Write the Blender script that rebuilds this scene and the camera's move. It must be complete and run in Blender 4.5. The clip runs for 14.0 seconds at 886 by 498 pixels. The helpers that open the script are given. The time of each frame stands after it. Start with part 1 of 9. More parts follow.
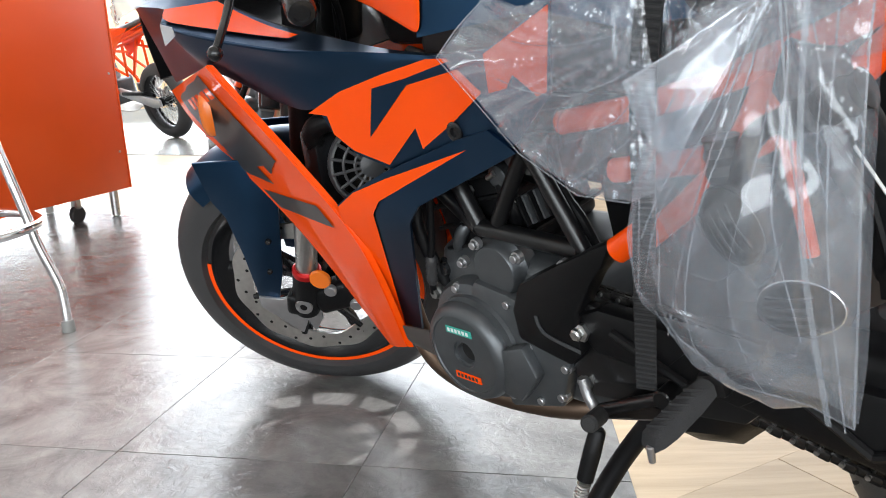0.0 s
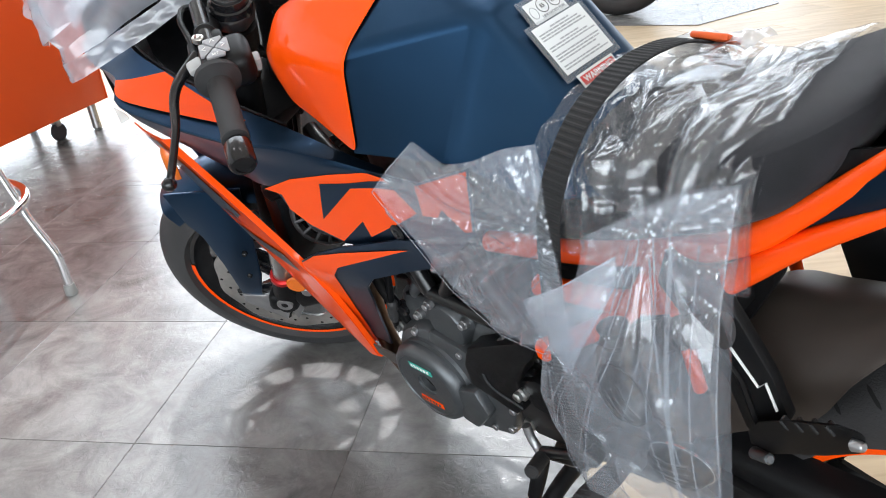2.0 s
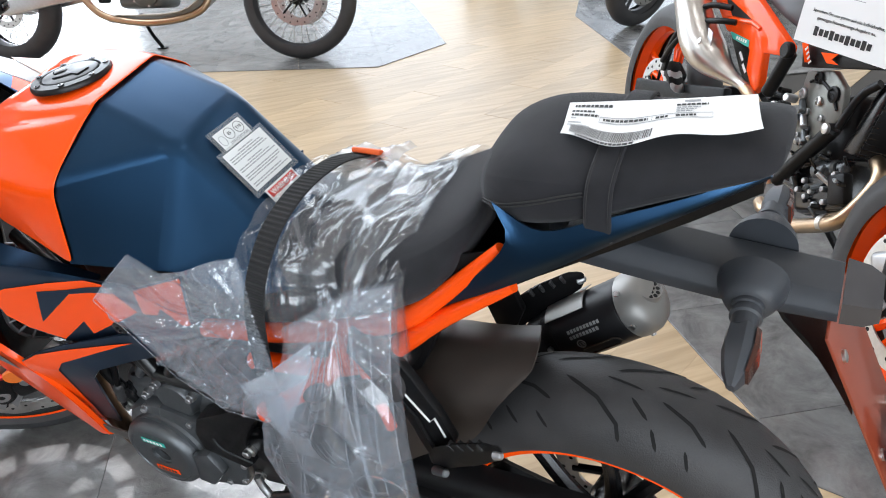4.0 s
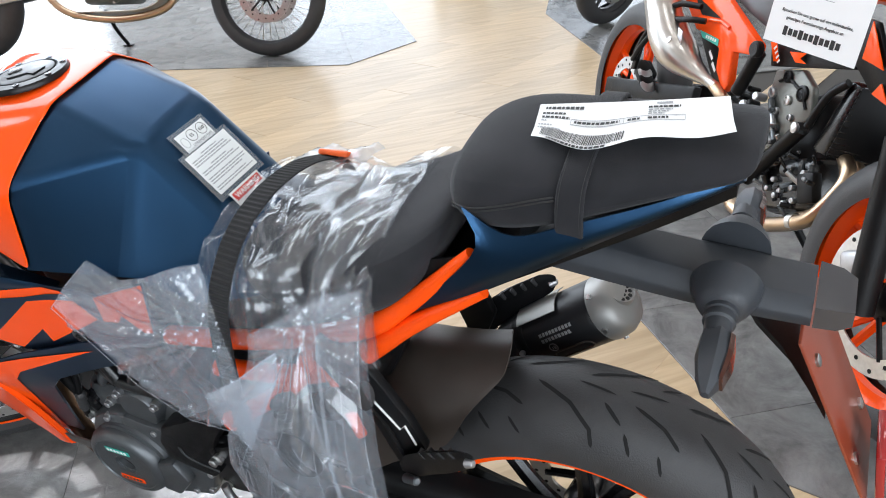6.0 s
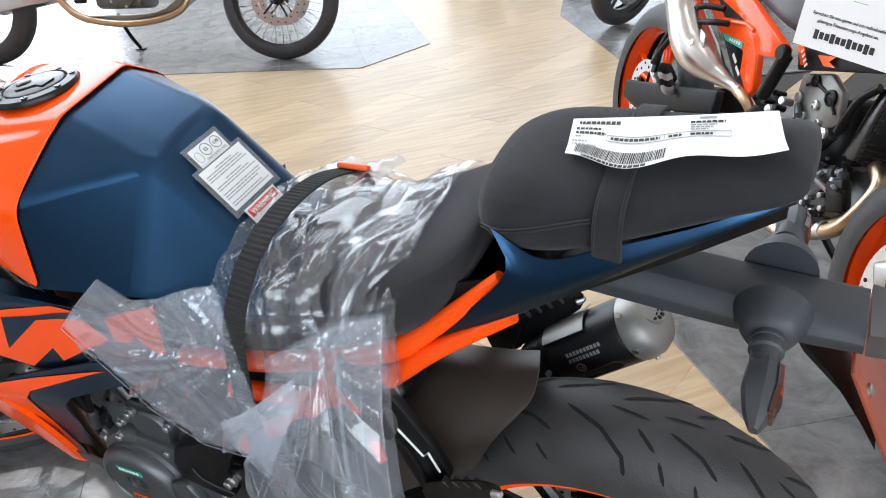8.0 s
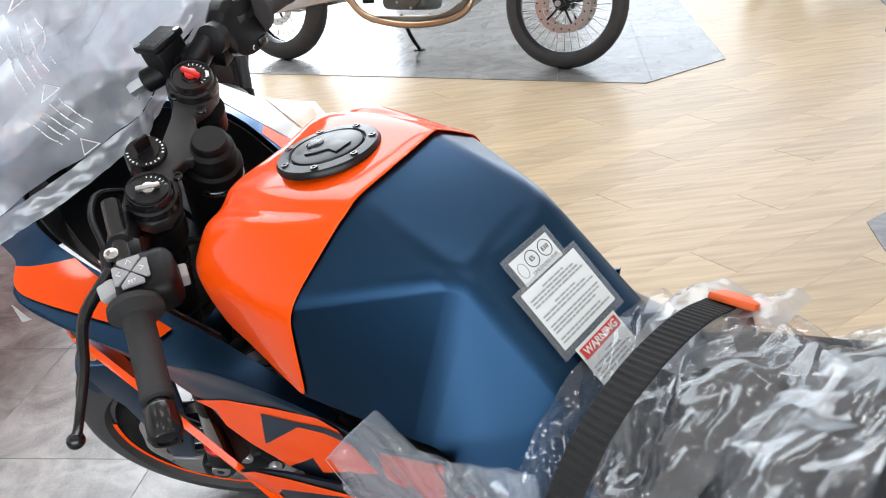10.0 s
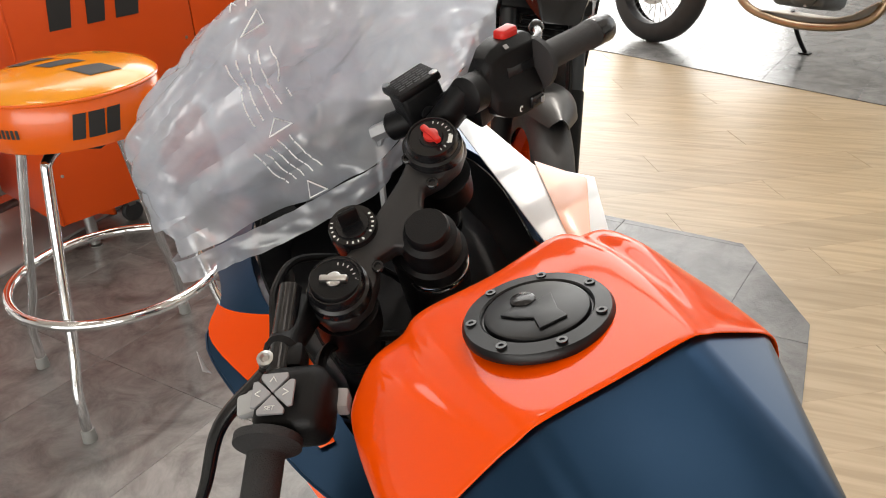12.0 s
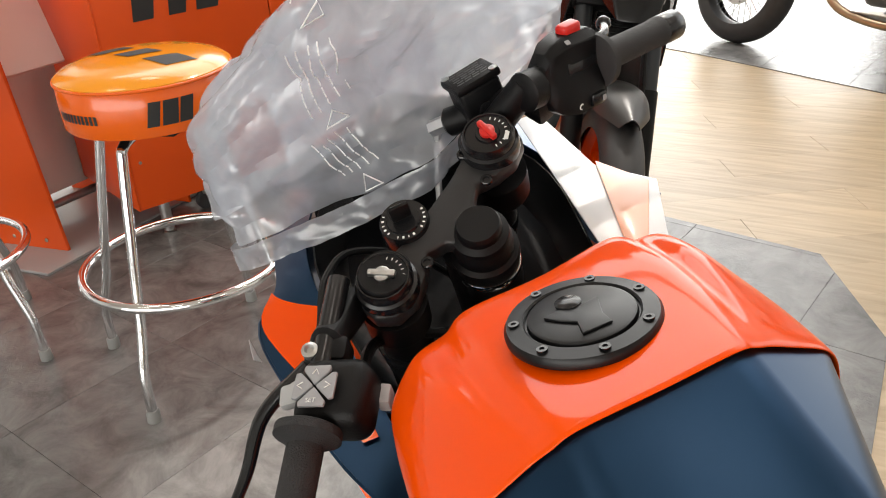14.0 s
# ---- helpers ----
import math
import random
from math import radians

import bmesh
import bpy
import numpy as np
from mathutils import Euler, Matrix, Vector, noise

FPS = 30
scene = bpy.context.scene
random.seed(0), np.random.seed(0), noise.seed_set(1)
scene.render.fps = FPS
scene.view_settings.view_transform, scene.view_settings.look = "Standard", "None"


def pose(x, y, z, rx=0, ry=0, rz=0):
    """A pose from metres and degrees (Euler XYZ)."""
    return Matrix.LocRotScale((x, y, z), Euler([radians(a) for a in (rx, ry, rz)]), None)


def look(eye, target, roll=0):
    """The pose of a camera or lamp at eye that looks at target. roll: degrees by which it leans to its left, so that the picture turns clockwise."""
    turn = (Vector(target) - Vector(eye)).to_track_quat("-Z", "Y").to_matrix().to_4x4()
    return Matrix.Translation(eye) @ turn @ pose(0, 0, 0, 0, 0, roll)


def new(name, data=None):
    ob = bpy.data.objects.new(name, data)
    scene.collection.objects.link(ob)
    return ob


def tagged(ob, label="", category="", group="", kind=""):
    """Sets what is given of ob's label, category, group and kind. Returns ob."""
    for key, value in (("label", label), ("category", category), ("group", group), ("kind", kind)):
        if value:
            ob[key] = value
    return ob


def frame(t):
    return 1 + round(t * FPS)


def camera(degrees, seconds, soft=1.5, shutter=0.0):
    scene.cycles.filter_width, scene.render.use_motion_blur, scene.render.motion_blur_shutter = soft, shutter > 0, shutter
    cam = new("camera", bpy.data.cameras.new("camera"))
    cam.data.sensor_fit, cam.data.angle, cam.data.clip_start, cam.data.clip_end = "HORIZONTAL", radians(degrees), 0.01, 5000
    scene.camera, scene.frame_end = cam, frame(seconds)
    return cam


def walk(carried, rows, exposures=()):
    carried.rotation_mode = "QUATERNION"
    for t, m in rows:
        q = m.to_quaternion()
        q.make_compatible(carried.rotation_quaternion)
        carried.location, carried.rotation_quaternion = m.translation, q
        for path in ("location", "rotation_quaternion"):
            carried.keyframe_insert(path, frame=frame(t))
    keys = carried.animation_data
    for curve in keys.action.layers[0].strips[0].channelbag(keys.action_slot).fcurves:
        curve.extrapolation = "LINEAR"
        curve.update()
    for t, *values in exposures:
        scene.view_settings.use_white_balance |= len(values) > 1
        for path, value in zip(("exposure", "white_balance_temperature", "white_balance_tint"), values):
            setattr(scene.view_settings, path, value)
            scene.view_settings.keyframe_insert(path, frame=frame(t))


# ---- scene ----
# ---------------------------------------------------------------- camera
cam = camera(55.4, 14.0, soft=1.0)
PATH = [
    (0, (0.062, 0.318, 0.713), (-0.011, 2.258, 0.233), -3.0),
    (0.5, (0.066, 0.318, 0.711), (-0.008, 2.258, 0.234), -2.9),
    (1, (0.097, 0.347, 0.695), (0.017, 2.289, 0.224), -2.8),
    (1.5, (0.163, 0.425, 0.796), (0.049, 2.328, 0.191), -4.6),
    (2, (0.161, 0.338, 1.088), (0.059, 2.12, 0.187), -7.4),
    (2.5, (0.153, 0.218, 1.231), (0.337, 1.972, 0.287), -7.1),
    (3, (0.156, 0.172, 1.264), (0.529, 1.9, 0.328), -6.0),
    (3.5, (0.168, 0.175, 1.259), (0.66, 1.88, 0.338), -4.7),
    (4, (0.173, 0.182, 1.258), (0.727, 1.868, 0.336), -4.1),
    (4.2, (0.183, 0.187, 1.256), (0.751, 1.866, 0.33), -4.0),
    (6.5, (0.184, 0.202, 1.255), (0.804, 1.86, 0.325), -3.3),
    (7, (0.182, 0.202, 1.253), (0.811, 1.858, 0.324), -3.1),
    (7.2, (0.182, 0.202, 1.252), (0.813, 1.857, 0.323), -3.1),
    (9.3, (0.201, 0.454, 1.259), (0.463, 2.217, 0.352), -6.5),
    (9.5, (0.196, 0.486, 1.258), (0.374, 2.263, 0.358), -6.6),
    (10, (0.153, 0.61, 1.256), (0.196, 2.399, 0.362), -5.9),
    (10.5, (0.08, 0.756, 1.275), (0.054, 2.539, 0.368), -5.4),
    (11, (0.065, 0.824, 1.288), (-0.113, 2.581, 0.349), -4.9),
    (11.5, (0.149, 0.901, 1.295), (-0.32, 2.61, 0.369), -4.8),
    (12, (0.218, 0.952, 1.296), (-0.499, 2.579, 0.379), -3.8),
    (12.5, (0.224, 0.969, 1.291), (-0.606, 2.542, 0.378), -3.9),
    (13, (0.23, 0.969, 1.291), (-0.62, 2.533, 0.378), -3.8),
    (13.5, (0.233, 0.971, 1.291), (-0.627, 2.529, 0.377), -4.0),
    (14, (0.231, 0.971, 1.289), (-0.637, 2.524, 0.377), -4.1),
]
# exposure and white balance drift slowly, as the clip's camera does
DRIFT = [(0, 0.10, 6350, 10), (2, 0.13, 6200, 10), (3, 0.0, 6100, 10), (6.5, 0.03, 6050, 10), (9.5, 0.05, 6150, 10), (10.5, -0.12, 6400, 10), (12, -0.45, 7100, 12), (14, -0.41, 7100, 12)]
walk(cam, [(t, look(eye, target, roll)) for t, eye, target, roll in PATH], DRIFT)

# ---------------------------------------------------------------- light
world = bpy.data.worlds.new("daylight")
scene.world = world
world.use_nodes = True
wn = world.node_tree.nodes
sky = wn.new("ShaderNodeTexSky")
sky.sky_type = "NISHITA"
sky.sun_disc = False
sky.sun_elevation, sky.sun_rotation = radians(38), radians(-20)
world.node_tree.links.new(sky.outputs[0], wn["Background"].inputs[0])
wn["Background"].inputs[1].default_value = 0.10


def area_light(name, where, aim, sx, sy, watts, colour=(1, 1, 1)):
    d = bpy.data.lights.new(name, "AREA")
    d.shape, d.size, d.size_y, d.energy, d.color = "RECTANGLE", sx, sy, watts, colour
    ob = new(name, d)
    ob.matrix_world = look(where, aim)
    return ob


area_light("window_daylight", (-3.15, 9.75, 3.0), (-3.15, 0, 3.0), 6.5, 5.8, 700, (0.92, 0.97, 1.0))
area_light("window_daylight", (4.5, 9.75, 3.0), (4.5, 0, 3.0), 4.8, 5.8, 190, (0.95, 0.98, 1.0))
area_light("window_daylight", (0.0, -5.8, 1.7), (0.0, 3.0, 1.2), 11.0, 2.8, 580, (0.92, 0.97, 1.0))
# No skylight is seen; assumed overhead source for the floor's white glare.
area_light("assumed_skylight", (-2.2, 7.3, 6.14), (-2.2, 7.3, 0), 8.4, 4.6, 620, (0.91, 0.97, 1.0))
# unseen spot added high behind the motorcycle to throw the wheel's floor shadow
spot = bpy.data.lights.new("shadow_spot", "SPOT")
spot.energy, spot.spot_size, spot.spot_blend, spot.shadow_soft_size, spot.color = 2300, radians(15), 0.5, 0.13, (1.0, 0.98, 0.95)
new("shadow_spot", spot).matrix_world = look((-0.35, 5.42, 5.9), (-0.38, 2.0, 0))
for lx in (-3.0, 0.4, 3.8):
    for ly in (-1.5, 1.6, 4.2):
        area_light("ceiling_light", (lx, ly, 5.6), (lx, ly, 0), 1.2, 0.3, 14, (1.0, 0.96, 0.92))

# ---------------------------------------------------------------- materials
MATS = {}


def mat(name, colour, rough=0.5, metal=0.0, coat=0.0, var=0.0, scale=20.0, bump=0.0, bscale=200.0,
        rvar=0.0, alpha=1.0, trans=0.0, emit=0.0, ior=1.5, sheen=0.0, spec=0.5):
    if name in MATS:
        return MATS[name]
    m = bpy.data.materials.new(name)
    m.use_nodes = True
    nt = m.node_tree
    b = nt.nodes["Principled BSDF"]
    b.inputs["Base Color"].default_value = (*colour, 1)
    b.inputs["Roughness"].default_value = rough
    b.inputs["Metallic"].default_value = metal
    b.inputs["Coat Weight"].default_value = coat
    b.inputs["Coat Roughness"].default_value = 0.06
    b.inputs["IOR"].default_value = ior
    b.inputs["Alpha"].default_value = alpha
    b.inputs["Transmission Weight"].default_value = trans
    b.inputs["Sheen Weight"].default_value = sheen
    b.inputs["Specular IOR Level"].default_value = spec
    if emit:
        b.inputs["Emission Color"].default_value = (*colour, 1)
        b.inputs["Emission Strength"].default_value = emit
    tc = nt.nodes.new("ShaderNodeTexCoord")
    if var or rvar:
        n1 = nt.nodes.new("ShaderNodeTexNoise")
        n1.inputs["Scale"].default_value = scale
        n1.inputs["Detail"].default_value = 6
        nt.links.new(tc.outputs["Object"], n1.inputs["Vector"])
    if var:
        mx = nt.nodes.new("ShaderNodeMix")
        mx.data_type = "RGBA"
        mx.inputs["A"].default_value = (*[c * (1 - var) for c in colour], 1)
        mx.inputs["B"].default_value = (*[min(1, c * (1 + var)) for c in colour], 1)
        nt.links.new(n1.outputs["Fac"], mx.inputs["Factor"])
        nt.links.new(mx.outputs["Result"], b.inputs["Base Color"])
    if rvar:
        mr = nt.nodes.new("ShaderNodeMapRange")
        mr.inputs["To Min"].default_value, mr.inputs["To Max"].default_value = max(0.02, rough - rvar), min(1, rough + rvar)
        nt.links.new(n1.outputs["Fac"], mr.inputs["Value"])
        nt.links.new(mr.outputs["Result"], b.inputs["Roughness"])
    if bump:
        n2 = nt.nodes.new("ShaderNodeTexNoise")
        n2.inputs["Scale"].default_value = bscale
        n2.inputs["Detail"].default_value = 4
        nt.links.new(tc.outputs["Object"], n2.inputs["Vector"])
        bp = nt.nodes.new("ShaderNodeBump")
        bp.inputs["Strength"].default_value = bump
        bp.inputs["Distance"].default_value = 0.002
        nt.links.new(n2.outputs["Fac"], bp.inputs["Height"])
        nt.links.new(bp.outputs["Normal"], b.inputs["Normal"])
    MATS[name] = m
    return m


ORANGE = mat("orange_gloss_paint", (0.94, 0.080, 0.0005), 0.55, coat=0.6, rvar=0.05, var=0.03, scale=9, spec=0.04)
NAVY = mat("navy_satin_paint", (0.010, 0.046, 0.106), 0.36, metal=1.0, coat=0.34, rvar=0.04, var=0.08, scale=14)
NAVY.node_tree.nodes["Principled BSDF"].inputs["Coat Roughness"].default_value = 0.32
BLACK = mat("black_plastic", (0.0045, 0.0045, 0.005), 0.42, var=0.3, scale=60, bump=0.2, bscale=900, spec=0.22, rvar=0.1)
GLOSSBLACK = mat("black_gloss", (0.008, 0.008, 0.009), 0.22, var=0.2, scale=40)
RUBBER = mat("tyre_rubber", (0.037, 0.0365, 0.0375), 0.52, var=0.4, scale=22, bump=0.35, bscale=420, spec=0.42, rvar=0.1)
GROOVE = mat("tread_groove", (0.004, 0.004, 0.004), 0.9)
ENGINE = mat("engine_dark_grey", (0.10, 0.107, 0.113), 0.38, metal=0.6, var=0.2, scale=50, bump=0.12, bscale=700)
STEEL = mat("bare_steel", (0.55, 0.55, 0.54), 0.3, metal=1.0, var=0.15, scale=60, rvar=0.08)
CHROME = mat("chrome", (0.85, 0.85, 0.86), 0.07, metal=1.0, rvar=0.03, scale=30)
ALU = mat("cast_aluminium", (0.45, 0.45, 0.46), 0.4, metal=0.9, var=0.15, scale=70)
SUEDE = mat("black_suede", (0.017, 0.017, 0.020), 0.95, var=0.45, scale=28, bump=0.35, bscale=1500, sheen=0.10, spec=0.3)
PAPER = mat("white_paper", (0.8, 0.8, 0.8), 0.7, var=0.03, scale=8)
INK = mat("black_ink", (0.02, 0.02, 0.02), 0.6)
FABRIC = mat("webbing_black", (0.015, 0.015, 0.016), 0.85, var=0.3, scale=80, bump=0.4, bscale=900)
WHITE = mat("white_paint", (0.78, 0.78, 0.76), 0.5, var=0.04, scale=5)
PANELORANGE = mat("orange_sheet_metal", (0.78, 0.085, 0.006), 0.38, var=0.05, scale=6, rvar=0.08)


# ---------------------------------------------------------------- mesh helpers
def link_mesh(name, verts, faces, material, parent=None, label="", smooth=True, sharp=40):
    me = bpy.data.meshes.new(name)
    me.from_pydata([tuple(v) for v in verts], [], faces)
    me.update()
    return finish(name, me, material, parent, label, smooth, sharp)


def finish(name, me, material, parent=None, label="", smooth=True, sharp=40):
    me.materials.append(material)
    if smooth:
        me.shade_smooth()
        me.set_sharp_from_angle(angle=radians(sharp))
    ob = new(name, me)
    if parent is not None:
        ob.parent = parent
    if label:
        ob["label"] = label
    return ob


def part(name, bm, material, parent=None, label="", smooth=True, sharp=40, flip=True):
    if flip:
        bmesh.ops.recalc_face_normals(bm, faces=bm.faces)
    me = bpy.data.meshes.new(name)
    bm.to_mesh(me)
    bm.free()
    return finish(name, me, material, parent, label, smooth, sharp)


def thing(name, m, label, category, group="", kind=""):
    ob = new(name)
    ob.matrix_world = m
    ob.empty_display_size = 0.1
    return tagged(ob, label, category, group, kind)


def add_box(bm, m, sx, sy, sz, bevel=0.0, seg=2):
    r = bmesh.ops.create_cube(bm, size=1, matrix=m @ Matrix.Diagonal((sx, sy, sz, 1)))
    if bevel:
        edges = list({e for v in r["verts"] for e in v.link_edges})
        bmesh.ops.bevel(bm, geom=edges, offset=bevel, segments=seg, affect="EDGES", profile=0.5)
    return bm


def box(m, sx, sy, sz, bevel=0.0, seg=2):
    return add_box(bmesh.new(), m, sx, sy, sz, bevel, seg)


def axis_matrix(a, b):
    a, b = Vector(a), Vector(b)
    z = (b - a).normalized()
    return Matrix.Translation(a) @ z.to_track_quat("Z", "Y").to_matrix().to_4x4()


def add_lathe(bm, m, profile, n=24, caps=True):
    """profile: (radius, height) pairs turned round the matrix's z axis."""
    rings = []
    for r, h in profile:
        if r < 1e-5:
            rings.append([bm.verts.new(m @ Vector((0, 0, h)))])
        else:
            rings.append([bm.verts.new(m @ Vector((r * math.cos(2 * math.pi * i / n), r * math.sin(2 * math.pi * i / n), h))) for i in range(n)])
    for a, b in zip(rings, rings[1:]):
        for i in range(n):
            j = (i + 1) % n
            f = [a[i % len(a)], a[j % len(a)], b[j % len(b)], b[i % len(b)]]
            f = list(dict.fromkeys(f))
            if len(f) > 2:
                bm.faces.new(f)
    if caps:
        for ring in (rings[0], rings[-1]):
            if len(ring) > 2:
                bm.faces.new(ring)
    return bm


def lathe(m, profile, n=24, caps=True):
    return add_lathe(bmesh.new(), m, profile, n, caps)


def add_rod(bm, a, b, r, r2=None, n=16, bevel=0.0):
    a, b = Vector(a), Vector(b)
    d = (b - a).length
    r2 = r if r2 is None else r2
    v = min(bevel, r * 0.6)
    prof = [(r - v, 0), (r, v), (r2, d - v), (r2 - v, d)] if v else [(r, 0), (r2, d)]
    return add_lathe(bm, axis_matrix(a, b), prof, n)


def rod(a, b, r, r2=None, n=16, bevel=0.0):
    return add_rod(bmesh.new(), a, b, r, r2, n, bevel)


def smooth_path(points, steps=6, closed=False):
    """Catmull-Rom curve through the points."""
    p = [Vector(q) for q in points]
    n = len(p)
    out = []
    for i in range(n if closed else n - 1):
        p0, p1, p2, p3 = (p[(i - 1) % n] if closed or i else p[0] * 2 - p[1], p[i], p[(i + 1) % n],
                          p[(i + 2) % n] if closed or i + 2 < n else p[-1] * 2 - p[-2])
        for k in range(steps):
            t = k / steps
            out.append(0.5 * ((2 * p1) + (p2 - p0) * t + (2 * p0 - 5 * p1 + 4 * p2 - p3) * t * t + (3 * p1 - p0 - 3 * p2 + p3) * t ** 3))
    if not closed:
        out.append(p[-1])
    return out


def add_tube(bm, points, r, n=10, closed=False, flat=None, up=None):
    """A round (or with flat=(w, h) a rectangular) section carried along the points. r may be a list."""
    p = [Vector(q) for q in points]
    k = len(p)
    rings = []
    side = None
    for i in range(k):
        a = p[i - 1] if i or closed else p[i]
        b = p[(i + 1) % k] if i < k - 1 or closed else p[i]
        d = (b - a).normalized()
        if side is None:
            ref = Vector(up) if up else (Vector((0, 0, 1)) if abs(d.z) < 0.9 else Vector((1, 0, 0)))
            side = d.cross(ref).normalized()
        side = (side - d * side.dot(d)).normalized()
        if up:
            side = d.cross(Vector(up)).normalized()
        top = side.cross(d)
        ri = r[i] if isinstance(r, (list, tuple)) else r
        if flat:
            w, h = flat
            ring = [p[i] + side * w * sx + top * h * sz for sx, sz in ((-.5, -.5), (.5, -.5), (.5, .5), (-.5, .5))]
        else:
            ring = [p[i] + side * ri * math.cos(2 * math.pi * j / n) + top * ri * math.sin(2 * math.pi * j / n) for j in range(n)]
        rings.append([bm.verts.new(v) for v in ring])
    m = len(rings[0])
    for i in range(k if closed else k - 1):
        a, b = rings[i], rings[(i + 1) % k]
        for j in range(m):
            bm.faces.new((a[j], a[(j + 1) % m], b[(j + 1) % m], b[j]))
    if not closed:
        bm.faces.new(rings[0])
        bm.faces.new(rings[-1])
    return bm


def tube(points, r, n=10, closed=False, flat=None, up=None):
    return add_tube(bmesh.new(), points, r, n, closed, flat, up)


def loft(sections, caps=True, closed=True):
    bm = bmesh.new()
    rings = [[bm.verts.new(v) for v in s] for s in sections]
    m = len(rings[0])
    for a, b in zip(rings, rings[1:]):
        for j in range(m if closed else m - 1):
            bm.faces.new((a[j], a[(j + 1) % m], b[(j + 1) % m], b[j]))
    if caps and closed:
        bm.faces.new(rings[0])
        bm.faces.new(rings[-1])
    return bm


def plate(outline, thick, bevel=0.0, direction=None):
    """A flat polygon of 3D points, given thickness along its normal (or along direction)."""
    bm = bmesh.new()
    vs = [bm.verts.new(v) for v in outline]
    f = bm.faces.new(vs)
    f.normal_update()
    d = Vector(direction) if direction else f.normal.copy()
    r = bmesh.ops.extrude_face_region(bm, geom=[f])
    bmesh.ops.translate(bm, vec=d.normalized() * thick, verts=[g for g in r["geom"] if isinstance(g, bmesh.types.BMVert)])
    bmesh.ops.recalc_face_normals(bm, faces=bm.faces)
    if bevel:
        bmesh.ops.bevel(bm, geom=list(bm.edges), offset=bevel, segments=2, affect="EDGES", profile=0.5)
    return bm


def subsurf(ob, levels=2):
    m = ob.modifiers.new("smooth", "SUBSURF")
    m.levels = m.render_levels = levels
    return ob


def resample(points, n):
    """n points at even steps along a polyline."""
    p = [Vector(q) for q in points]
    acc = [0.0]
    for a, b in zip(p, p[1:]):
        acc.append(acc[-1] + (b - a).length)
    out = []
    for i in range(n):
        d = acc[-1] * i / (n - 1)
        k = max(j for j in range(len(acc) - 1) if acc[j] <= d + 1e-9)
        span = acc[k + 1] - acc[k]
        out.append(p[k].lerp(p[k + 1], (d - acc[k]) / span if span > 1e-9 else 0))
    return out


def grid_points(rows, nu, nv, smooth=True):
    """Rows of control points made into an even nu x nv grid."""
    lines = [resample(smooth_path(r, 8) if smooth and len(r) > 2 else r, nv) for r in rows]
    cols = []
    for j in range(nv):
        c = [ln[j] for ln in lines]
        cols.append(resample(smooth_path(c, 8) if smooth and len(c) > 2 else c, nu))
    return [[cols[j][i] for j in range(nv)] for i in range(nu)]


def sheet(g, thick=0.0):
    """A grid of points as a skin; with thick it becomes a shell, grown along its normals."""
    nu, nv = len(g), len(g[0])
    bm = bmesh.new()
    vs = [[bm.verts.new(p) for p in r] for r in g]
    for i in range(nu - 1):
        for j in range(nv - 1):
            bm.faces.new((vs[i][j], vs[i + 1][j], vs[i + 1][j + 1], vs[i][j + 1]))
    if thick:
        bm.normal_update()
        back = [[bm.verts.new(v.co - v.normal * thick) for v in r] for r in vs]
        for i in range(nu - 1):
            for j in range(nv - 1):
                bm.faces.new((back[i][j], back[i][j + 1], back[i + 1][j + 1], back[i + 1][j]))
        rim = [(i, 0) for i in range(nu)] + [(nu - 1, j) for j in range(1, nv)] + [(i, nv - 1) for i in range(nu - 2, -1, -1)] + [(0, j) for j in range(nv - 2, 0, -1)]
        for a, b in zip(rim, rim[1:] + rim[:1]):
            bm.faces.new((vs[a[0]][a[1]], vs[b[0]][b[1]], back[b[0]][b[1]], back[a[0]][a[1]]))
    return bm


def patch(rows, nu=16, nv=16, thick=0.003, smooth=True):
    return sheet(grid_points(rows, nu, nv, smooth), thick)


def flip_y(rows):
    return [[(x, -y, z) for x, y, z in r] for r in rows]


def side(rows, s):
    return rows if s > 0 else flip_y(rows)


def facets(verts, faces, thick=0.0, bevel=0.004, seg=2):
    """Flat facets that share edges; edges rounded."""
    bm = bmesh.new()
    vs = [bm.verts.new(v) for v in verts]
    for f in faces:
        bm.faces.new([vs[i] for i in f])
    bmesh.ops.recalc_face_normals(bm, faces=bm.faces)
    if thick:
        bmesh.ops.solidify(bm, geom=list(bm.faces), thickness=thick)
    if bevel:
        bmesh.ops.bevel(bm, geom=list(bm.edges), offset=bevel, segments=seg, affect="EDGES", profile=0.5, clamp_overlap=True)
    return bm


from mathutils.bvhtree import BVHTree


def skin_of(*obs):
    """A search tree over the meshes of obs, in their parent's space."""
    verts, polys = [], []
    for ob in obs:
        k = len(verts)
        verts += [v.co.copy() for v in ob.data.vertices]
        polys += [[k + i for i in p.vertices] for p in ob.data.polygons]
    return BVHTree.FromPolygons(verts, polys)


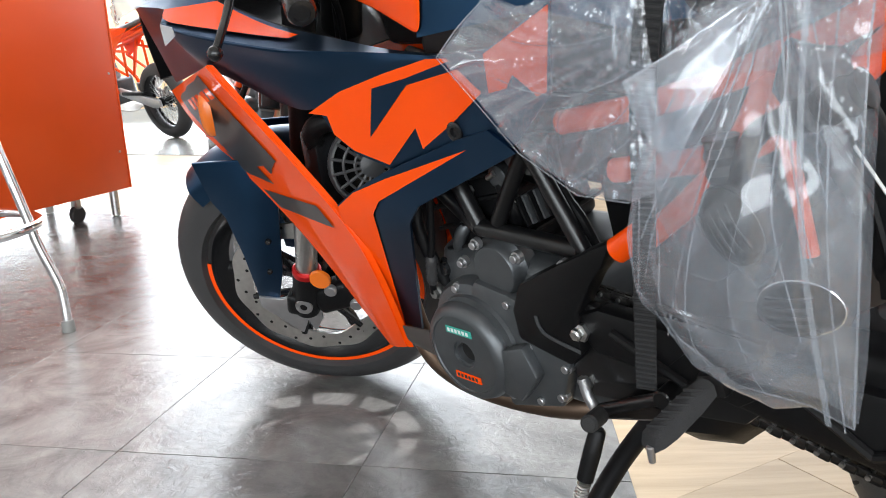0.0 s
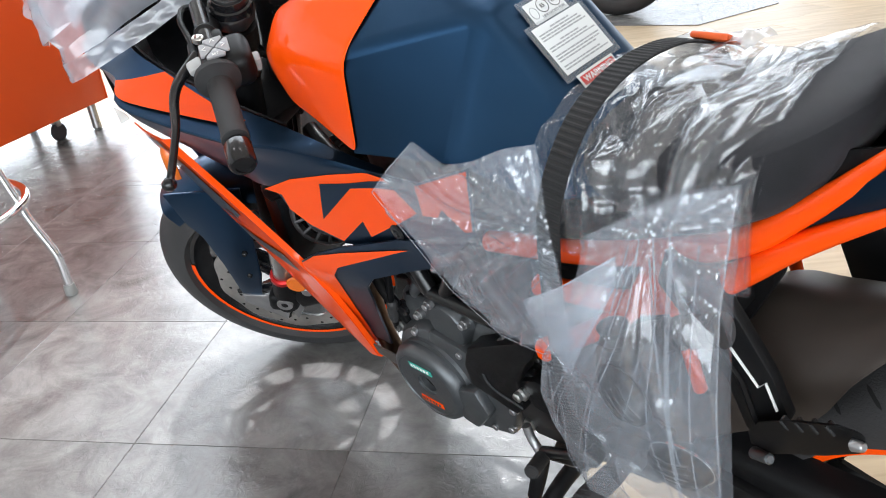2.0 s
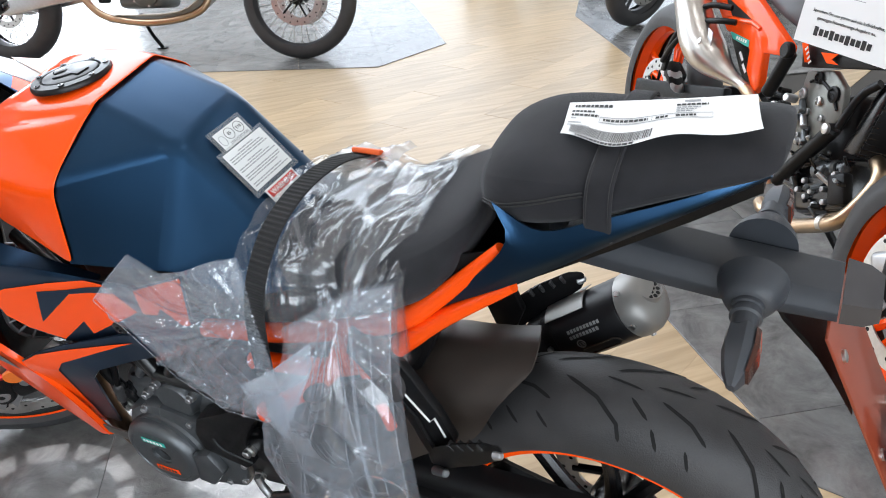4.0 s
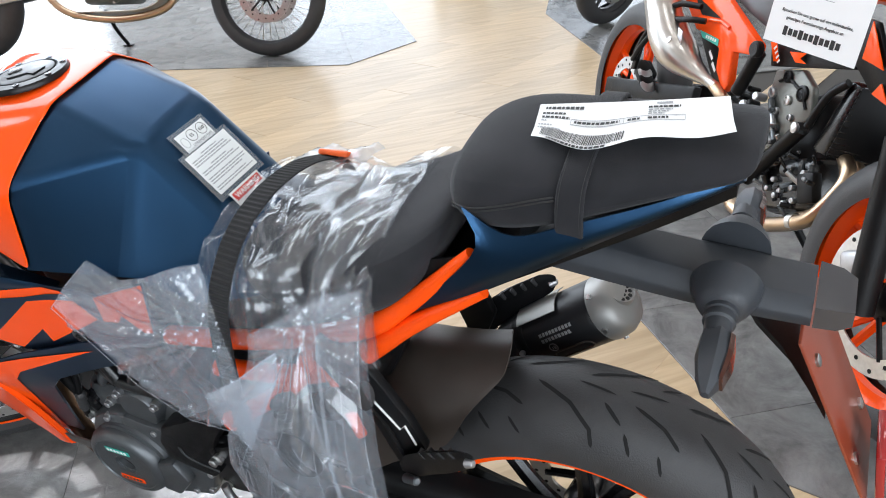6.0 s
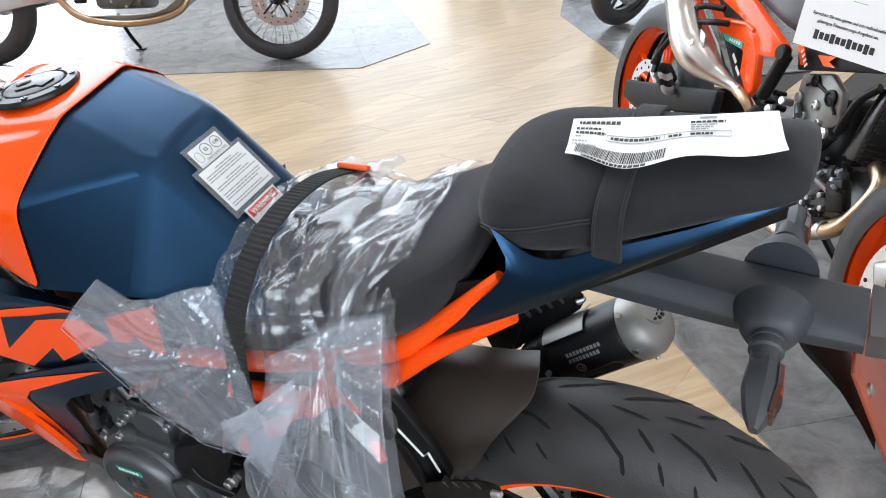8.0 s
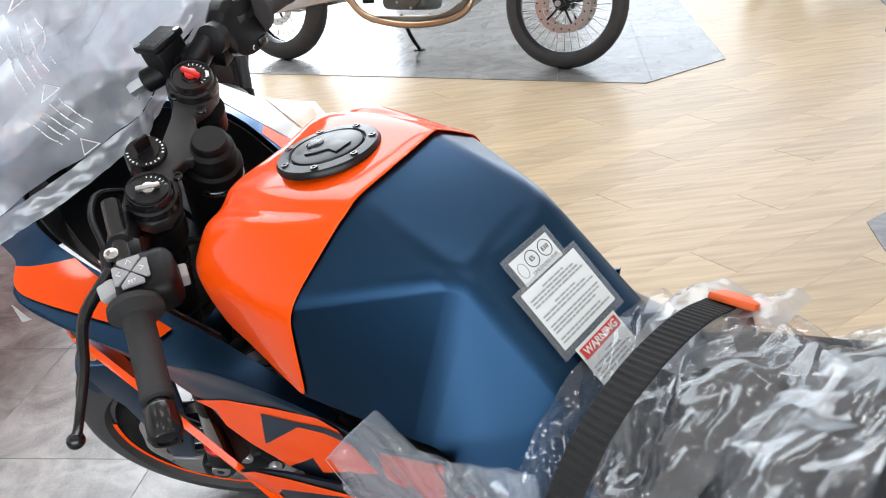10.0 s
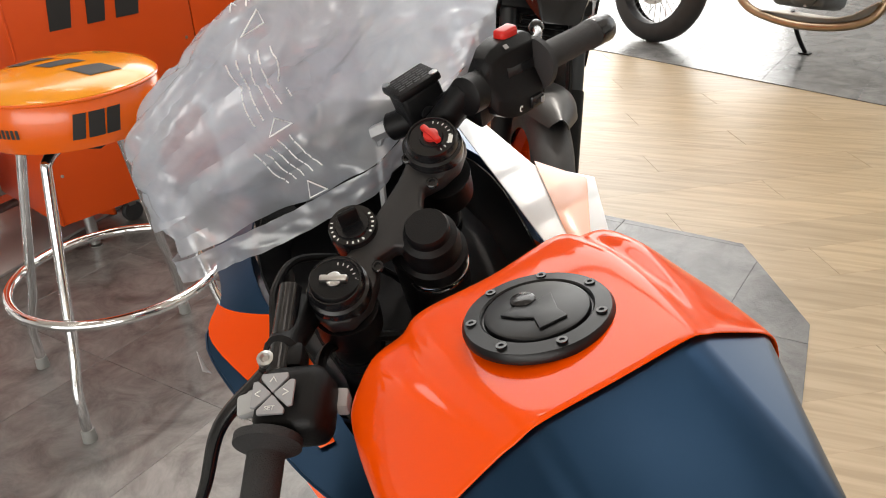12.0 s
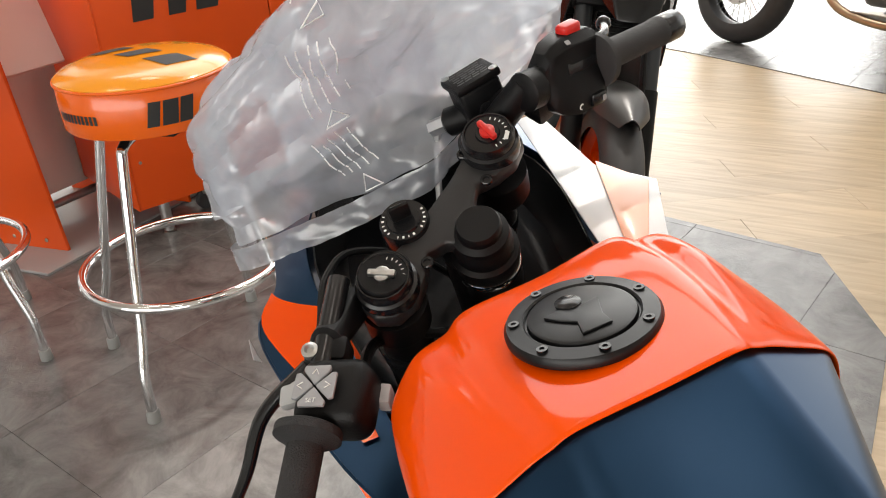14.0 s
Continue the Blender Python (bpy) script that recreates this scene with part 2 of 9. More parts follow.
def decal(outline, tree, start, way, step=0.02, lift=0.0012):
    """A flat outline of 3D points, cut into small cells, and laid along way onto a skin; start: how far back the search begins."""
    way = Vector(way).normalized()
    bm = bmesh.new()
    f = bm.faces.new([bm.verts.new(v) for v in outline])
    f.normal_update()
    n = f.normal.copy()
    u = n.orthogonal().normalized()
    for ax in (u, n.cross(u)):
        lo = min(v.co.dot(ax) for v in bm.verts)
        hi = max(v.co.dot(ax) for v in bm.verts)
        d = lo + step
        while d < hi:
            bmesh.ops.bisect_plane(bm, geom=list(bm.verts) + list(bm.edges) + list(bm.faces), plane_co=ax * d, plane_no=ax)
            d += step
    bmesh.ops.triangulate(bm, faces=[f for f in bm.faces if len(f.verts) > 4])
    gone = []
    for v in bm.verts:
        hit, nor, _, _ = tree.ray_cast(v.co - way * start, way)
        if hit is None:
            gone.append(v)
        else:
            if nor.dot(way) > 0:
                nor = -nor
            v.co = hit + nor * lift - way * lift * 0.3
    bmesh.ops.delete(bm, geom=gone, context="VERTS")
    return bm


def words(text, m, size, material, parent=None, name="lettering", label="", bold=0.0, depth=0.0003):
    """Letters as a flat mesh in the matrix's xy plane, centred."""
    cu = bpy.data.curves.new(name, "FONT")
    cu.body, cu.size, cu.align_x, cu.align_y, cu.extrude, cu.offset = text, size, "CENTER", "CENTER", depth, bold
    tmp = new("tmp", cu)
    me = bpy.data.meshes.new_from_object(tmp)
    bpy.data.objects.remove(tmp)
    me.transform(m)
    me.name = name
    return finish(name, me, material, parent, label, smooth=False)


# ---------------------------------------------------------------- the room
def simple_box(name, x0, x1, y0, y1, z0, z1, material, label="", category=""):
    ob = part(name, box(pose((x0 + x1) / 2, (y0 + y1) / 2, (z0 + z1) / 2), x1 - x0, y1 - y0, z1 - z0), material, smooth=False)
    return tagged(ob, label, category, kind="structure")


def floor_material(name, base, dark, light, rough, wood):
    m = bpy.data.materials.new(name)
    m.use_nodes = True
    nt = m.node_tree
    N, L = nt.nodes, nt.links
    b = N["Principled BSDF"]
    b.inputs["Specular IOR Level"].default_value = 0.5 if wood else 0.46
    tc = N.new("ShaderNodeTexCoord")
    info = N.new("ShaderNodeObjectInfo")
    isl = N.new("ShaderNodeNewGeometry")
    add = N.new("ShaderNodeMath")
    L.new(info.outputs["Random"], add.inputs[0])
    L.new(isl.outputs["Random Per Island"], add.inputs[1])
    mp = N.new("ShaderNodeMapping")
    mp.inputs["Rotation"].default_value = (0, 0, radians(-30 if wood else 11))
    mp.inputs["Scale"].default_value = (1.6, 22, 1) if wood else (3.0, 3.0, 1)
    off = N.new("ShaderNodeVectorMath")
    off.operation = "SCALE"
    off.inputs[0].default_value = (7.3, 3.1, 0)
    L.new(add.outputs[0], off.inputs["Scale"])
    L.new(off.outputs["Vector"], mp.inputs["Location"])
    L.new(tc.outputs["Object"], mp.inputs["Vector"])
    n1 = N.new("ShaderNodeTexNoise")
    n1.inputs["Scale"].default_value = 1.6 if wood else 2.6
    n1.inputs["Detail"].default_value = 12
    n1.inputs["Roughness"].default_value = 0.5 if wood else 0.66
    n1.inputs["Distortion"].default_value = 0.6
    L.new(mp.outputs["Vector"], n1.inputs["Vector"])
    ramp = N.new("ShaderNodeValToRGB")
    ramp.color_ramp.elements[0].position, ramp.color_ramp.elements[1].position = 0.34, 0.66
    ramp.color_ramp.elements[0].color, ramp.color_ramp.elements[1].color = (*dark, 1), (*light, 1)
    L.new(n1.outputs["Fac"], ramp.inputs["Fac"])
    tone = N.new("ShaderNodeMapRange")
    tone.inputs["To Min"].default_value, tone.inputs["To Max"].default_value = (0.91, 1.08) if wood else (0.88, 1.12)
    fr = N.new("ShaderNodeMath")
    fr.operation = "FRACT"
    L.new(add.outputs[0], fr.inputs[0])
    L.new(fr.outputs[0], tone.inputs["Value"])
    mul = N.new("ShaderNodeVectorMath")
    mul.operation = "SCALE"
    L.new(ramp.outputs["Color"], mul.inputs[0])
    L.new(tone.outputs["Result"], mul.inputs["Scale"])
    L.new(mul.outputs["Vector"], b.inputs["Base Color"])
    n2 = N.new("ShaderNodeTexNoise")
    n2.inputs["Scale"].default_value = 40 if not wood else 9
    n2.inputs["Distortion"].default_value = 0.0 if wood else 1.6
    n2.inputs["Detail"].default_value = 5
    n2.inputs["Roughness"].default_value = 0.62
    L.new((mp if wood else tc).outputs["Vector" if wood else "Object"], n2.inputs["Vector"])
    mr = N.new("ShaderNodeMapRange")
    mr.inputs["To Min"].default_value, mr.inputs["To Max"].default_value = rough - 0.07, rough + 0.09
    L.new(n2.outputs["Fac"], mr.inputs["Value"])
    L.new(mr.outputs["Result"], b.inputs["Roughness"])
    bp = N.new("ShaderNodeBump")
    bp.inputs["Strength"].default_value = 0.36 if not wood else 0.10
    bp.inputs["Distance"].default_value = 0.003
    L.new(n2.outputs["Fac"], bp.inputs["Height"])
    L.new(bp.outputs["Normal"], b.inputs["Normal"])
    return m


FLOORGREY = floor_material("grey_stone_vinyl", (0.13, 0.125, 0.125), (0.090, 0.088, 0.0855), (0.208, 0.204, 0.199), 0.20, False)
FLOORWOOD = floor_material("oak_vinyl", (0.42, 0.29, 0.16), (0.385, 0.28, 0.163), (0.51, 0.382, 0.235), 0.33, True)
JOINT = mat("dark_joint", (0.05, 0.045, 0.04), 0.8)
simple_box("floor", -9, 9, -6, 12, -0.1, -0.004, JOINT, "showroom floor slab under vinyl planks", "floor")
H = 6.2
# Unseen ceiling; its warm tint is there to reflect in the tank.
CEILING = mat("warm_unseen_ceiling", (0.60, 0.53, 0.47), 0.6, var=0.06, scale=3)
simple_box("wall_south", -9, 9, -6.2, -6, 0, H, WHITE)
simple_box("wall_west", -9.2, -9, -6, 12, 0, H, WHITE)
simple_box("wall_east", 9, 9.2, -6, 12, 0, H, WHITE)
simple_box("wall_north", -9, -6.4, 9.8, 10, 0, H, WHITE)
simple_box("wall_north", 0.1, 2.1, 9.8, 10, 0, H, WHITE)
simple_box("wall_north", 6.9, 9, 9.8, 10, 0, H, WHITE)
simple_box("wall_north", -6.4, 0.1, 9.8, 10, 5.9, H, WHITE)
simple_box("wall_north", 2.1, 6.9, 9.8, 10, 5.9, H, WHITE)
for cx0, cx1, cy0, cy1 in ((-9.2, -6.4, -6.2, 12.2), (2.0, 9.2, -6.2, 12.2), (-6.4, 2.0, -6.2, 5.0), (-6.4, 2.0, 9.6, 12.2)):
    simple_box("ceiling", cx0, cx1, cy0, cy1, H, H + 0.2, CEILING)
# ---------------------------------------------------------------- the motorcycle
BIKE = Matrix.Translation((0.736, 1.052, 0)) @ pose(0, 0, 0, 0, 0, 133.9) @ pose(0, 0, 0, -12.4)
bike = thing("motorcycle", BIKE, "orange and navy blue sport motorcycle leaning on its side stand", "motorcycle")
RAKE, STEER = radians(23.5), 36.6
AXLE = Vector((1.343, 0, 0.293))
UPFORK = Vector((-math.sin(RAKE), 0, math.cos(RAKE)))
FWFORK = Vector((math.cos(RAKE), 0, math.sin(RAKE)))
PIVOT = AXLE - FWFORK * 0.032
# steering-frame matrix: x forward, y left, z up along the fork, at the axle, turned with the bars
UNTURNED = Matrix.Translation(AXLE) @ pose(0, 0, 0, 0, -23.5, 0)
TURN = Matrix.Translation(PIVOT) @ Matrix.Rotation(radians(STEER), 4, UPFORK) @ Matrix.Translation(-PIVOT)
ST = TURN @ UNTURNED


def wheel(name, m, R, tr, half, parent, front):
    """m: wheel matrix with y along the axle (left positive)."""
    lay = m @ pose(0, 0, 0, -90)
    q = 0.2159
    h = half * (0.74 if front else 0.88)
    rim = part(name, lathe(lay, [(q - 0.004, -h), (q + 0.010, -h), (q + 0.009, -h + 0.006), (q - 0.006, -h + 0.014), (q - 0.022, -h * 0.35), (q - 0.022, h * 0.35),
                                 (q - 0.006, h - 0.014), (q + 0.009, h - 0.006), (q + 0.010, h), (q - 0.004, h), (q - 0.010, h - 0.012), (q - 0.030, h * 0.3),
                                 (q - 0.030, -h * 0.3), (q - 0.010, -h + 0.012), (q - 0.004, -h)], 72, caps=False), GLOSSBLACK, parent,
               "black cast alloy wheel with orange rim tape")
    prof = []
    lim = math.degrees(math.acos((q + 0.011 - (R - tr)) / tr))
    for i in range(19):
        a = radians(-lim + 2 * lim * i / 18)
        prof.append((R - tr + tr * math.cos(a), half * math.sin(a)))
    prof = [(q + 0.004, -h * 0.98)] + prof + [(q + 0.004, h * 0.98)]
    tyre = part("tyre", lathe(lay, prof, 120, caps=False), RUBBER, rim, "black road tyre with angled tread grooves")
    # spokes
    for k in range(5):
        for d in (-1, 1):
            a0, a1 = radians(72 * k + d * 7), radians(72 * k + d * 17)
            bm = bmesh.new()
            pts = [m @ Vector((r * math.cos(a), y, r * math.sin(a))) for r, a, y in ((0.035, a0, 0.022), (0.1, (a0 + a1) / 2, 0.016), (0.19, a1, 0.006))]
            add_tube(bm, smooth_path(pts, 4), [0.015, 0.0145, 0.014, 0.0135, 0.013, 0.0125, 0.012, 0.012, 0.012], 8)
            part("spoke", bm, GLOSSBLACK, rim)
    part("hub", lathe(lay, [(0.02, -0.055), (0.038, -0.05), (0.045, -0.02), (0.045, 0.02), (0.038, 0.05), (0.02, 0.055)], 28), GLOSSBLACK, rim)
    # rim tape: two arcs each side
    for sgn in (1, -1):
        for a0, a1 in ((42, 172), (190, 352)):
            bm = bmesh.new()
            arc = [radians(a0 + (a1 - a0) * i / 40) for i in range(41)]
            ro, ri = q + 0.0105, q - 0.0035
            y0 = sgn * (h + 0.0016)
            a = [bm.verts.new(m @ Vector((ro * math.cos(t), y0, ro * math.sin(t)))) for t in arc]
            b = [bm.verts.new(m @ Vector((ri * math.cos(t), y0, ri * math.sin(t)))) for t in arc]
            for i in range(40):
                bm.faces.new((a[i], a[i + 1], b[i + 1], b[i]))
            part("rim_tape", bm, ORANGE, rim, "thin orange reflective rim tape")
    return rim, tyre


FRONT = ST @ pose(0, 0, 0, 0, -8, 0)
REAR = Matrix.Translation((0, 0, 0.306)) @ pose(0, 0, 0, 0, 40, 0)
f_rim, _ = wheel("front_wheel", FRONT, 0.293, 0.060, 0.056, bike, True)
r_rim, _ = wheel("rear_wheel", REAR, 0.306, 0.078, 0.077, bike, False)


def tread(tyre_m, R, tr, half, marks, count, rim):
    """Grooves laid on the tyre's crown: each a chain of (turn in degrees, angle round the section) points."""
    for k in range(count):
        for pts, width in marks:
            chain = []
            for turn, a in pts:
                t, b = radians(turn + 360 * k / count), radians(a)
                rad = R - tr + (tr + 0.0006) * math.cos(b)
                chain.append((Vector((rad * math.cos(t), (half + 0.0006) * math.sin(b), rad * math.sin(t))), Vector((math.cos(b) * math.cos(t), math.sin(b), math.cos(b) * math.sin(t)))))
            fine = []
            for (p, n), (p2, n2) in zip(chain, chain[1:]):
                for i in range(5):
                    fine.append((p.lerp(p2, i / 5), n.lerp(n2, i / 5)))
            fine.append(chain[-1])
            bm = bmesh.new()
            L, Rr = [], []
            for i, (p, n) in enumerate(fine):
                # pull back to the round surface
                t = math.atan2(p.z, p.x)
                rad = math.hypot(p.x, p.z)
                b = math.atan2(p.y / half, (rad - (R - tr)) / tr)
                rr = R - tr + (tr + 0.0006) * math.cos(b)
                p = Vector((rr * math.cos(t), (half + 0.0006) * math.sin(b), rr * math.sin(t)))
                n = Vector((math.cos(b) * math.cos(t), math.sin(b), math.cos(b) * math.sin(t)))
                q = fine[min(i + 1, len(fine) - 1)][0] - fine[max(i - 1, 0)][0]
                sd = q.cross(n).normalized() * width * (0.5 if 0 < i < len(fine) - 1 else 0.1)
                L.append(bm.verts.new(tyre_m @ (p + sd)))
                Rr.append(bm.verts.new(tyre_m @ (p - sd)))
            for i in range(len(L) - 1):
                bm.faces.new((L[i], L[i + 1], Rr[i + 1], Rr[i]))
            part("tread_groove", bm, GROOVE, rim)


rear_marks = []
for sg in (1, -1):
    o = 0 if sg > 0 else 12
    rear_marks += [([(o + 0, sg * 8), (o + 9, sg * 26), (o + 15, sg * 46), (o + 16.5, sg * 62)], 0.0052),
                   ([(o + 17, sg * 18), (o + 22, sg * 34)], 0.0048),
                   ([(o + 23.5, sg * 40), (o + 26.5, sg * 58)], 0.0046),
                   ([(o + 24, sg * 12), (o + 32, sg * 22), (o + 37, sg * 34)], 0.0048),
                   ([(o + 33, sg * 46), (o + 36, sg * 62)], 0.0042),
                   ([(o + 10, sg * 2), (o + 19, sg * 7)], 0.0036)]
tread(REAR, 0.306, 0.078, 0.077, rear_marks, 9, r_rim)

# brake discs with holes, front and rear
def brake_disc(m, ro, ri, y, parent, holes=30):
    n = 120
    bm = bmesh.new()
    for yy in (y - 0.0025, y + 0.0025):
        vo = [bm.verts.new(m @ Vector(((ro + 0.003 * math.sin(10 * 2 * math.pi * i / n)) * math.cos(2 * math.pi * i / n), yy, (ro + 0.003 * math.sin(10 * 2 * math.pi * i / n)) * math.sin(2 * math.pi * i / n)))) for i in range(n)]
        vi = [bm.verts.new(m @ Vector(((ri + 0.003 * math.sin(8 * 2 * math.pi * i / n)) * math.cos(2 * math.pi * i / n), yy, (ri + 0.003 * math.sin(8 * 2 * math.pi * i / n)) * math.sin(2 * math.pi * i / n)))) for i in range(n)]
        for i in range(n):
            bm.faces.new((vo[i], vo[(i + 1) % n], vi[(i + 1) % n], vi[i]))
        if yy < y:
            keep = (vo, vi)
    for i in range(n):
        j = (i + 1) % n
        bm.faces.new((keep[0][i], keep[0][j], vo[j], vo[i]))
        bm.faces.new((keep[1][i], keep[1][j], vi[j], vi[i]))
    d = part("brake_disc", bm, DISC, parent, "drilled steel brake disc")
    for k in range(holes):
        a = 2 * math.pi * k / holes
        r = ri + (ro - ri) * (0.25 + 0.25 * (k % 3))
        c = Vector((r * math.cos(a), y, r * math.sin(a)))
        part("drilled_hole", rod(m @ (c - Vector((0, 0.0029, 0))), m @ (c + Vector((0, 0.0029, 0))), 0.0035, n=8), GROOVE, d)
    for k in range(6):
        a = 2 * math.pi * (k + 0.5) / 6
        part("carrier_arm", tube([m @ Vector((r * math.cos(a), y + 0.001, r * math.sin(a))) for r in (0.035, ri + 0.006)], 0.007, 8), GLOSSBLACK, d)
    return d


DISC = mat("brushed_disc_steel", (0.60, 0.59, 0.57), 0.32, metal=1.0, var=0.2, scale=90, rvar=0.1)
brake_disc(FRONT, 0.160, 0.122, 0.062, f_rim)
brake_disc(REAR, 0.115, 0.085, -0.07, r_rim, 24)

# ---- fork, fender, caliper (steering frame)
RED = mat("red_anodised", (0.5, 0.015, 0.015), 0.3, metal=0.6)
AMBER = mat("amber_reflector", (0.75, 0.16, 0.01), 0.25, coat=0.6, bump=0.3, bscale=900)
for s in (1, -1):
    leg = part("fork_leg", lathe(ST @ pose(0, s * 0.0948, 0), [(0.021, 0.20), (0.0215, 0.21), (0.0215, 0.46), (0.027, 0.461), (0.027, 0.50), (0.0255, 0.505), (0.0255, 0.72), (0.027, 0.722), (0.027, 0.742), (0.025, 0.745)], 32), BLACK, bike, "black upper fork tube")
    part("stanchion", lathe(ST @ pose(0, s * 0.0948, 0), [(0.0205, 0.07), (0.0205, 0.46)], 32), STEEL, leg, "polished steel stanchion")
    part("dust_seal", lathe(ST @ pose(0, s * 0.0948, 0), [(0.027, 0.066), (0.0275, 0.07), (0.0275, 0.076), (0.024, 0.079)], 32), RED, leg, "red fork seal ring")
    part("fork_bottom", lathe(ST @ pose(0, s * 0.0948, 0), [(0.012, -0.035), (0.024, -0.03), (0.027, -0.005), (0.027, 0.068)], 24), BLACK, leg)
    part("clamp_lug", box(ST @ pose(0.012, s * 0.0948, -0.008), 0.05, 0.046, 0.05, 0.012, 3), BLACK, leg)
    part("axle_nut", lathe(ST @ pose(0.0, s * 0.112, 0.0) @ pose(0, 0, 0, -90 * s), [(0.007, 0.004), (0.0075, 0.010), (0.016, 0.010), (0.017, 0.008), (0.017, 0.0)], 20), ALU, leg, "silver axle nut")
    part("gaiter_ring", lathe(ST @ pose(0, s * 0.0948, 0), [(0.0285, 0.60), (0.029, 0.603), (0.029, 0.612), (0.0285, 0.615)], 28), GLOSSBLACK, leg)
rows = []
for a in (100, 88, 74, 60, 48, 38):
    t = radians(a)
    R0 = 0.309
    half = 0.066
    row = []
    for y, dr in ((-1, -0.05), (-0.86, -0.014), (-0.45, 0.005), (0, 0.010), (0.45, 0.005), (0.86, -0.014), (1, -0.05)):
        row.append(ST @ Vector(((R0 + dr) * math.cos(t) , y * half, (R0 + dr) * math.sin(t))))
    rows.append(row)
fender = part("front_fender", patch(rows, 26, 22, 0.003), NAVY, bike, "navy blue satin front mudguard")
for s in (1, -1):
    g = [(0.212, 0.262), (0.180, 0.185), (0.155, 0.155), (0.125, 0.075), (0.098, -0.03), (0.060, -0.028), (0.050, 0.05), (0.054, 0.18), (0.060, 0.30), (0.12, 0.285)]
    part("fork_guard", plate([ST @ Vector((x, s * (0.070 + 0.012 * max(0, min(1, (0.25 - z) / 0.2))), z)) for x, z in g], 0.006, 0.0015, direction=(ST.to_3x3() @ Vector((0, s, 0)))), NAVY, bike)
    for z in (0.046, 0.119):
        part("guard_screw", rod(ST @ Vector((0.075, s * 0.082, z)), ST @ Vector((0.075, s * 0.091, z)), 0.006, 0.005, 12, 0.001), GLOSSBLACK, bike)
# caliper left
cal = part("brake_caliper", box(ST @ pose(-0.055, 0.088, 0.02, 0, 30, 0), 0.085, 0.045, 0.06, 0.012, 3), BLACK, bike, "black radial brake caliper")
for dx, dz in ((-0.02, 0.025), (-0.07, 0.0)):
    part("piston_cap", rod(ST @ Vector((-0.03 + dx, 0.105, 0.02 + dz)), ST @ Vector((-0.03 + dx, 0.116, 0.02 + dz)), 0.013, 0.012, 18, 0.002), ALU, cal)
part("caliper_bracket", plate([ST @ Vector((x, 0.085, z)) for x, z in ((0.1, -0.02), (0.095, -0.045), (0.01, -0.098), (0.0, -0.06), (-0.015, -0.09), (-0.03, -0.05), (-0.02, 0.02), (0.02, 0.01), (0.05, -0.015))], 0.008, 0.002, direction=ST.to_3x3() @ Vector((0, 1, 0))), ALU, cal, "bare cast caliper bracket")
part("fork_reflector", lathe(ST @ pose(-0.032, 0.115, 0.075) @ pose(0, 0, 0, -90), [(0, 0.006), (0.019, 0.006), (0.021, 0.003), (0.021, 0)], 24), AMBER, bike, "round amber side reflector")
part("brake_hose", tube(smooth_path([ST @ Vector(v) for v in ((-0.06, 0.09, 0.06), (-0.05, 0.10, 0.15), (-0.055, 0.08, 0.3), (-0.05, 0.03, 0.45), (-0.03, 0.02, 0.62))], 8), 0.0045, 8), BLACK, bike)

# ---- triple clamp and cockpit
CK = ST @ pose(-0.006, 0.003, 0.737) @ pose(0, 0, 0, -5.5, 0, -2.5) @ pose(0, 0, -0.74)
CLAMP = mat("black_cast_clamp", (0.016, 0.016, 0.017), 0.42, var=0.25, scale=80, bump=0.12, bscale=1200)
def S(x, y, z):
    return CK @ Vector((x, y, z))
up = CK.to_3x3() @ Vector((0, 0, 1))
out = [(0.016, 0.040), (0.020, 0.068), (0.034, 0.085), (0.036, 0.105), (0.022, 0.124), (-0.008, 0.130), (-0.026, 0.118), (-0.032, 0.092), (-0.025, 0.066), (-0.012, 0.046), (-0.022, 0.026), (-0.05, 0.020), (-0.056, 0.0)]
ring = out + [(x, -y) for x, y in reversed(out[:-1])]
clamp = part("triple_clamp", plate([S(x, y, 0.712) for x, y in ring], 0.022, 0.004, direction=up), CLAMP, bike, "black cast upper triple clamp")
for s in (1, -1):
    cap = part("fork_cap", lathe(CK @ pose(0, s * 0.0948, 0), [(0.031, 0.728), (0.032, 0.735), (0.031, 0.744), (0.028, 0.746), (0.028, 0.752), (0.026, 0.757), (0.0245, 0.757), (0.0235, 0.755), (0.013, 0.755), (0.012, 0.757), (0, 0.757)], 36), GLOSSBLACK, bike, "black fork cap with adjuster")
    colour, nm = (STEEL, "silver adjuster knob") if s > 0 else (mat("red_plastic", (0.6, 0.02, 0.015), 0.35), "red adjuster knob")
    kn = bmesh.new()
    add_lathe(kn, CK @ pose(0, s * 0.0948, 0.757), [(0.008, 0), (0.008, 0.004), (0.006, 0.005), (0, 0.005)], 18)
    add_box(kn, CK @ pose(0, s * 0.0948, 0.761, 0, 0, 25 if s > 0 else -20), 0.028, 0.007, 0.007, 0.002)
    part("adjuster_knob", kn, colour, cap, nm)
    for k in range(10):
        a = radians(150 + 16 * k)
        part("scale_mark", box(CK @ pose(0.0195 * math.cos(a), s * 0.0948 + 0.0195 * math.sin(a), 0.7558, 0, 0, math.degrees(a)), 0.0028, 0.0009, 0.0006), WHITE, cap)
    part("maker_mark", box(CK @ pose(-0.0195, s * 0.0948 - 0.006, 0.7558, 0, 0, 110), 0.010, 0.0045, 0.0006), WHITE, cap)
    for px, py in ((-0.02, 0.055), (0.02, 0.072)):
        part("clamp_screw", lathe(CK @ pose(px, s * py, 0.734), [(0.0065, 0), (0.0065, 0.003), (0.0055, 0.004), (0.0035, 0.004), (0.003, 0.002), (0, 0.002)], 14), GLOSSBLACK, clamp)
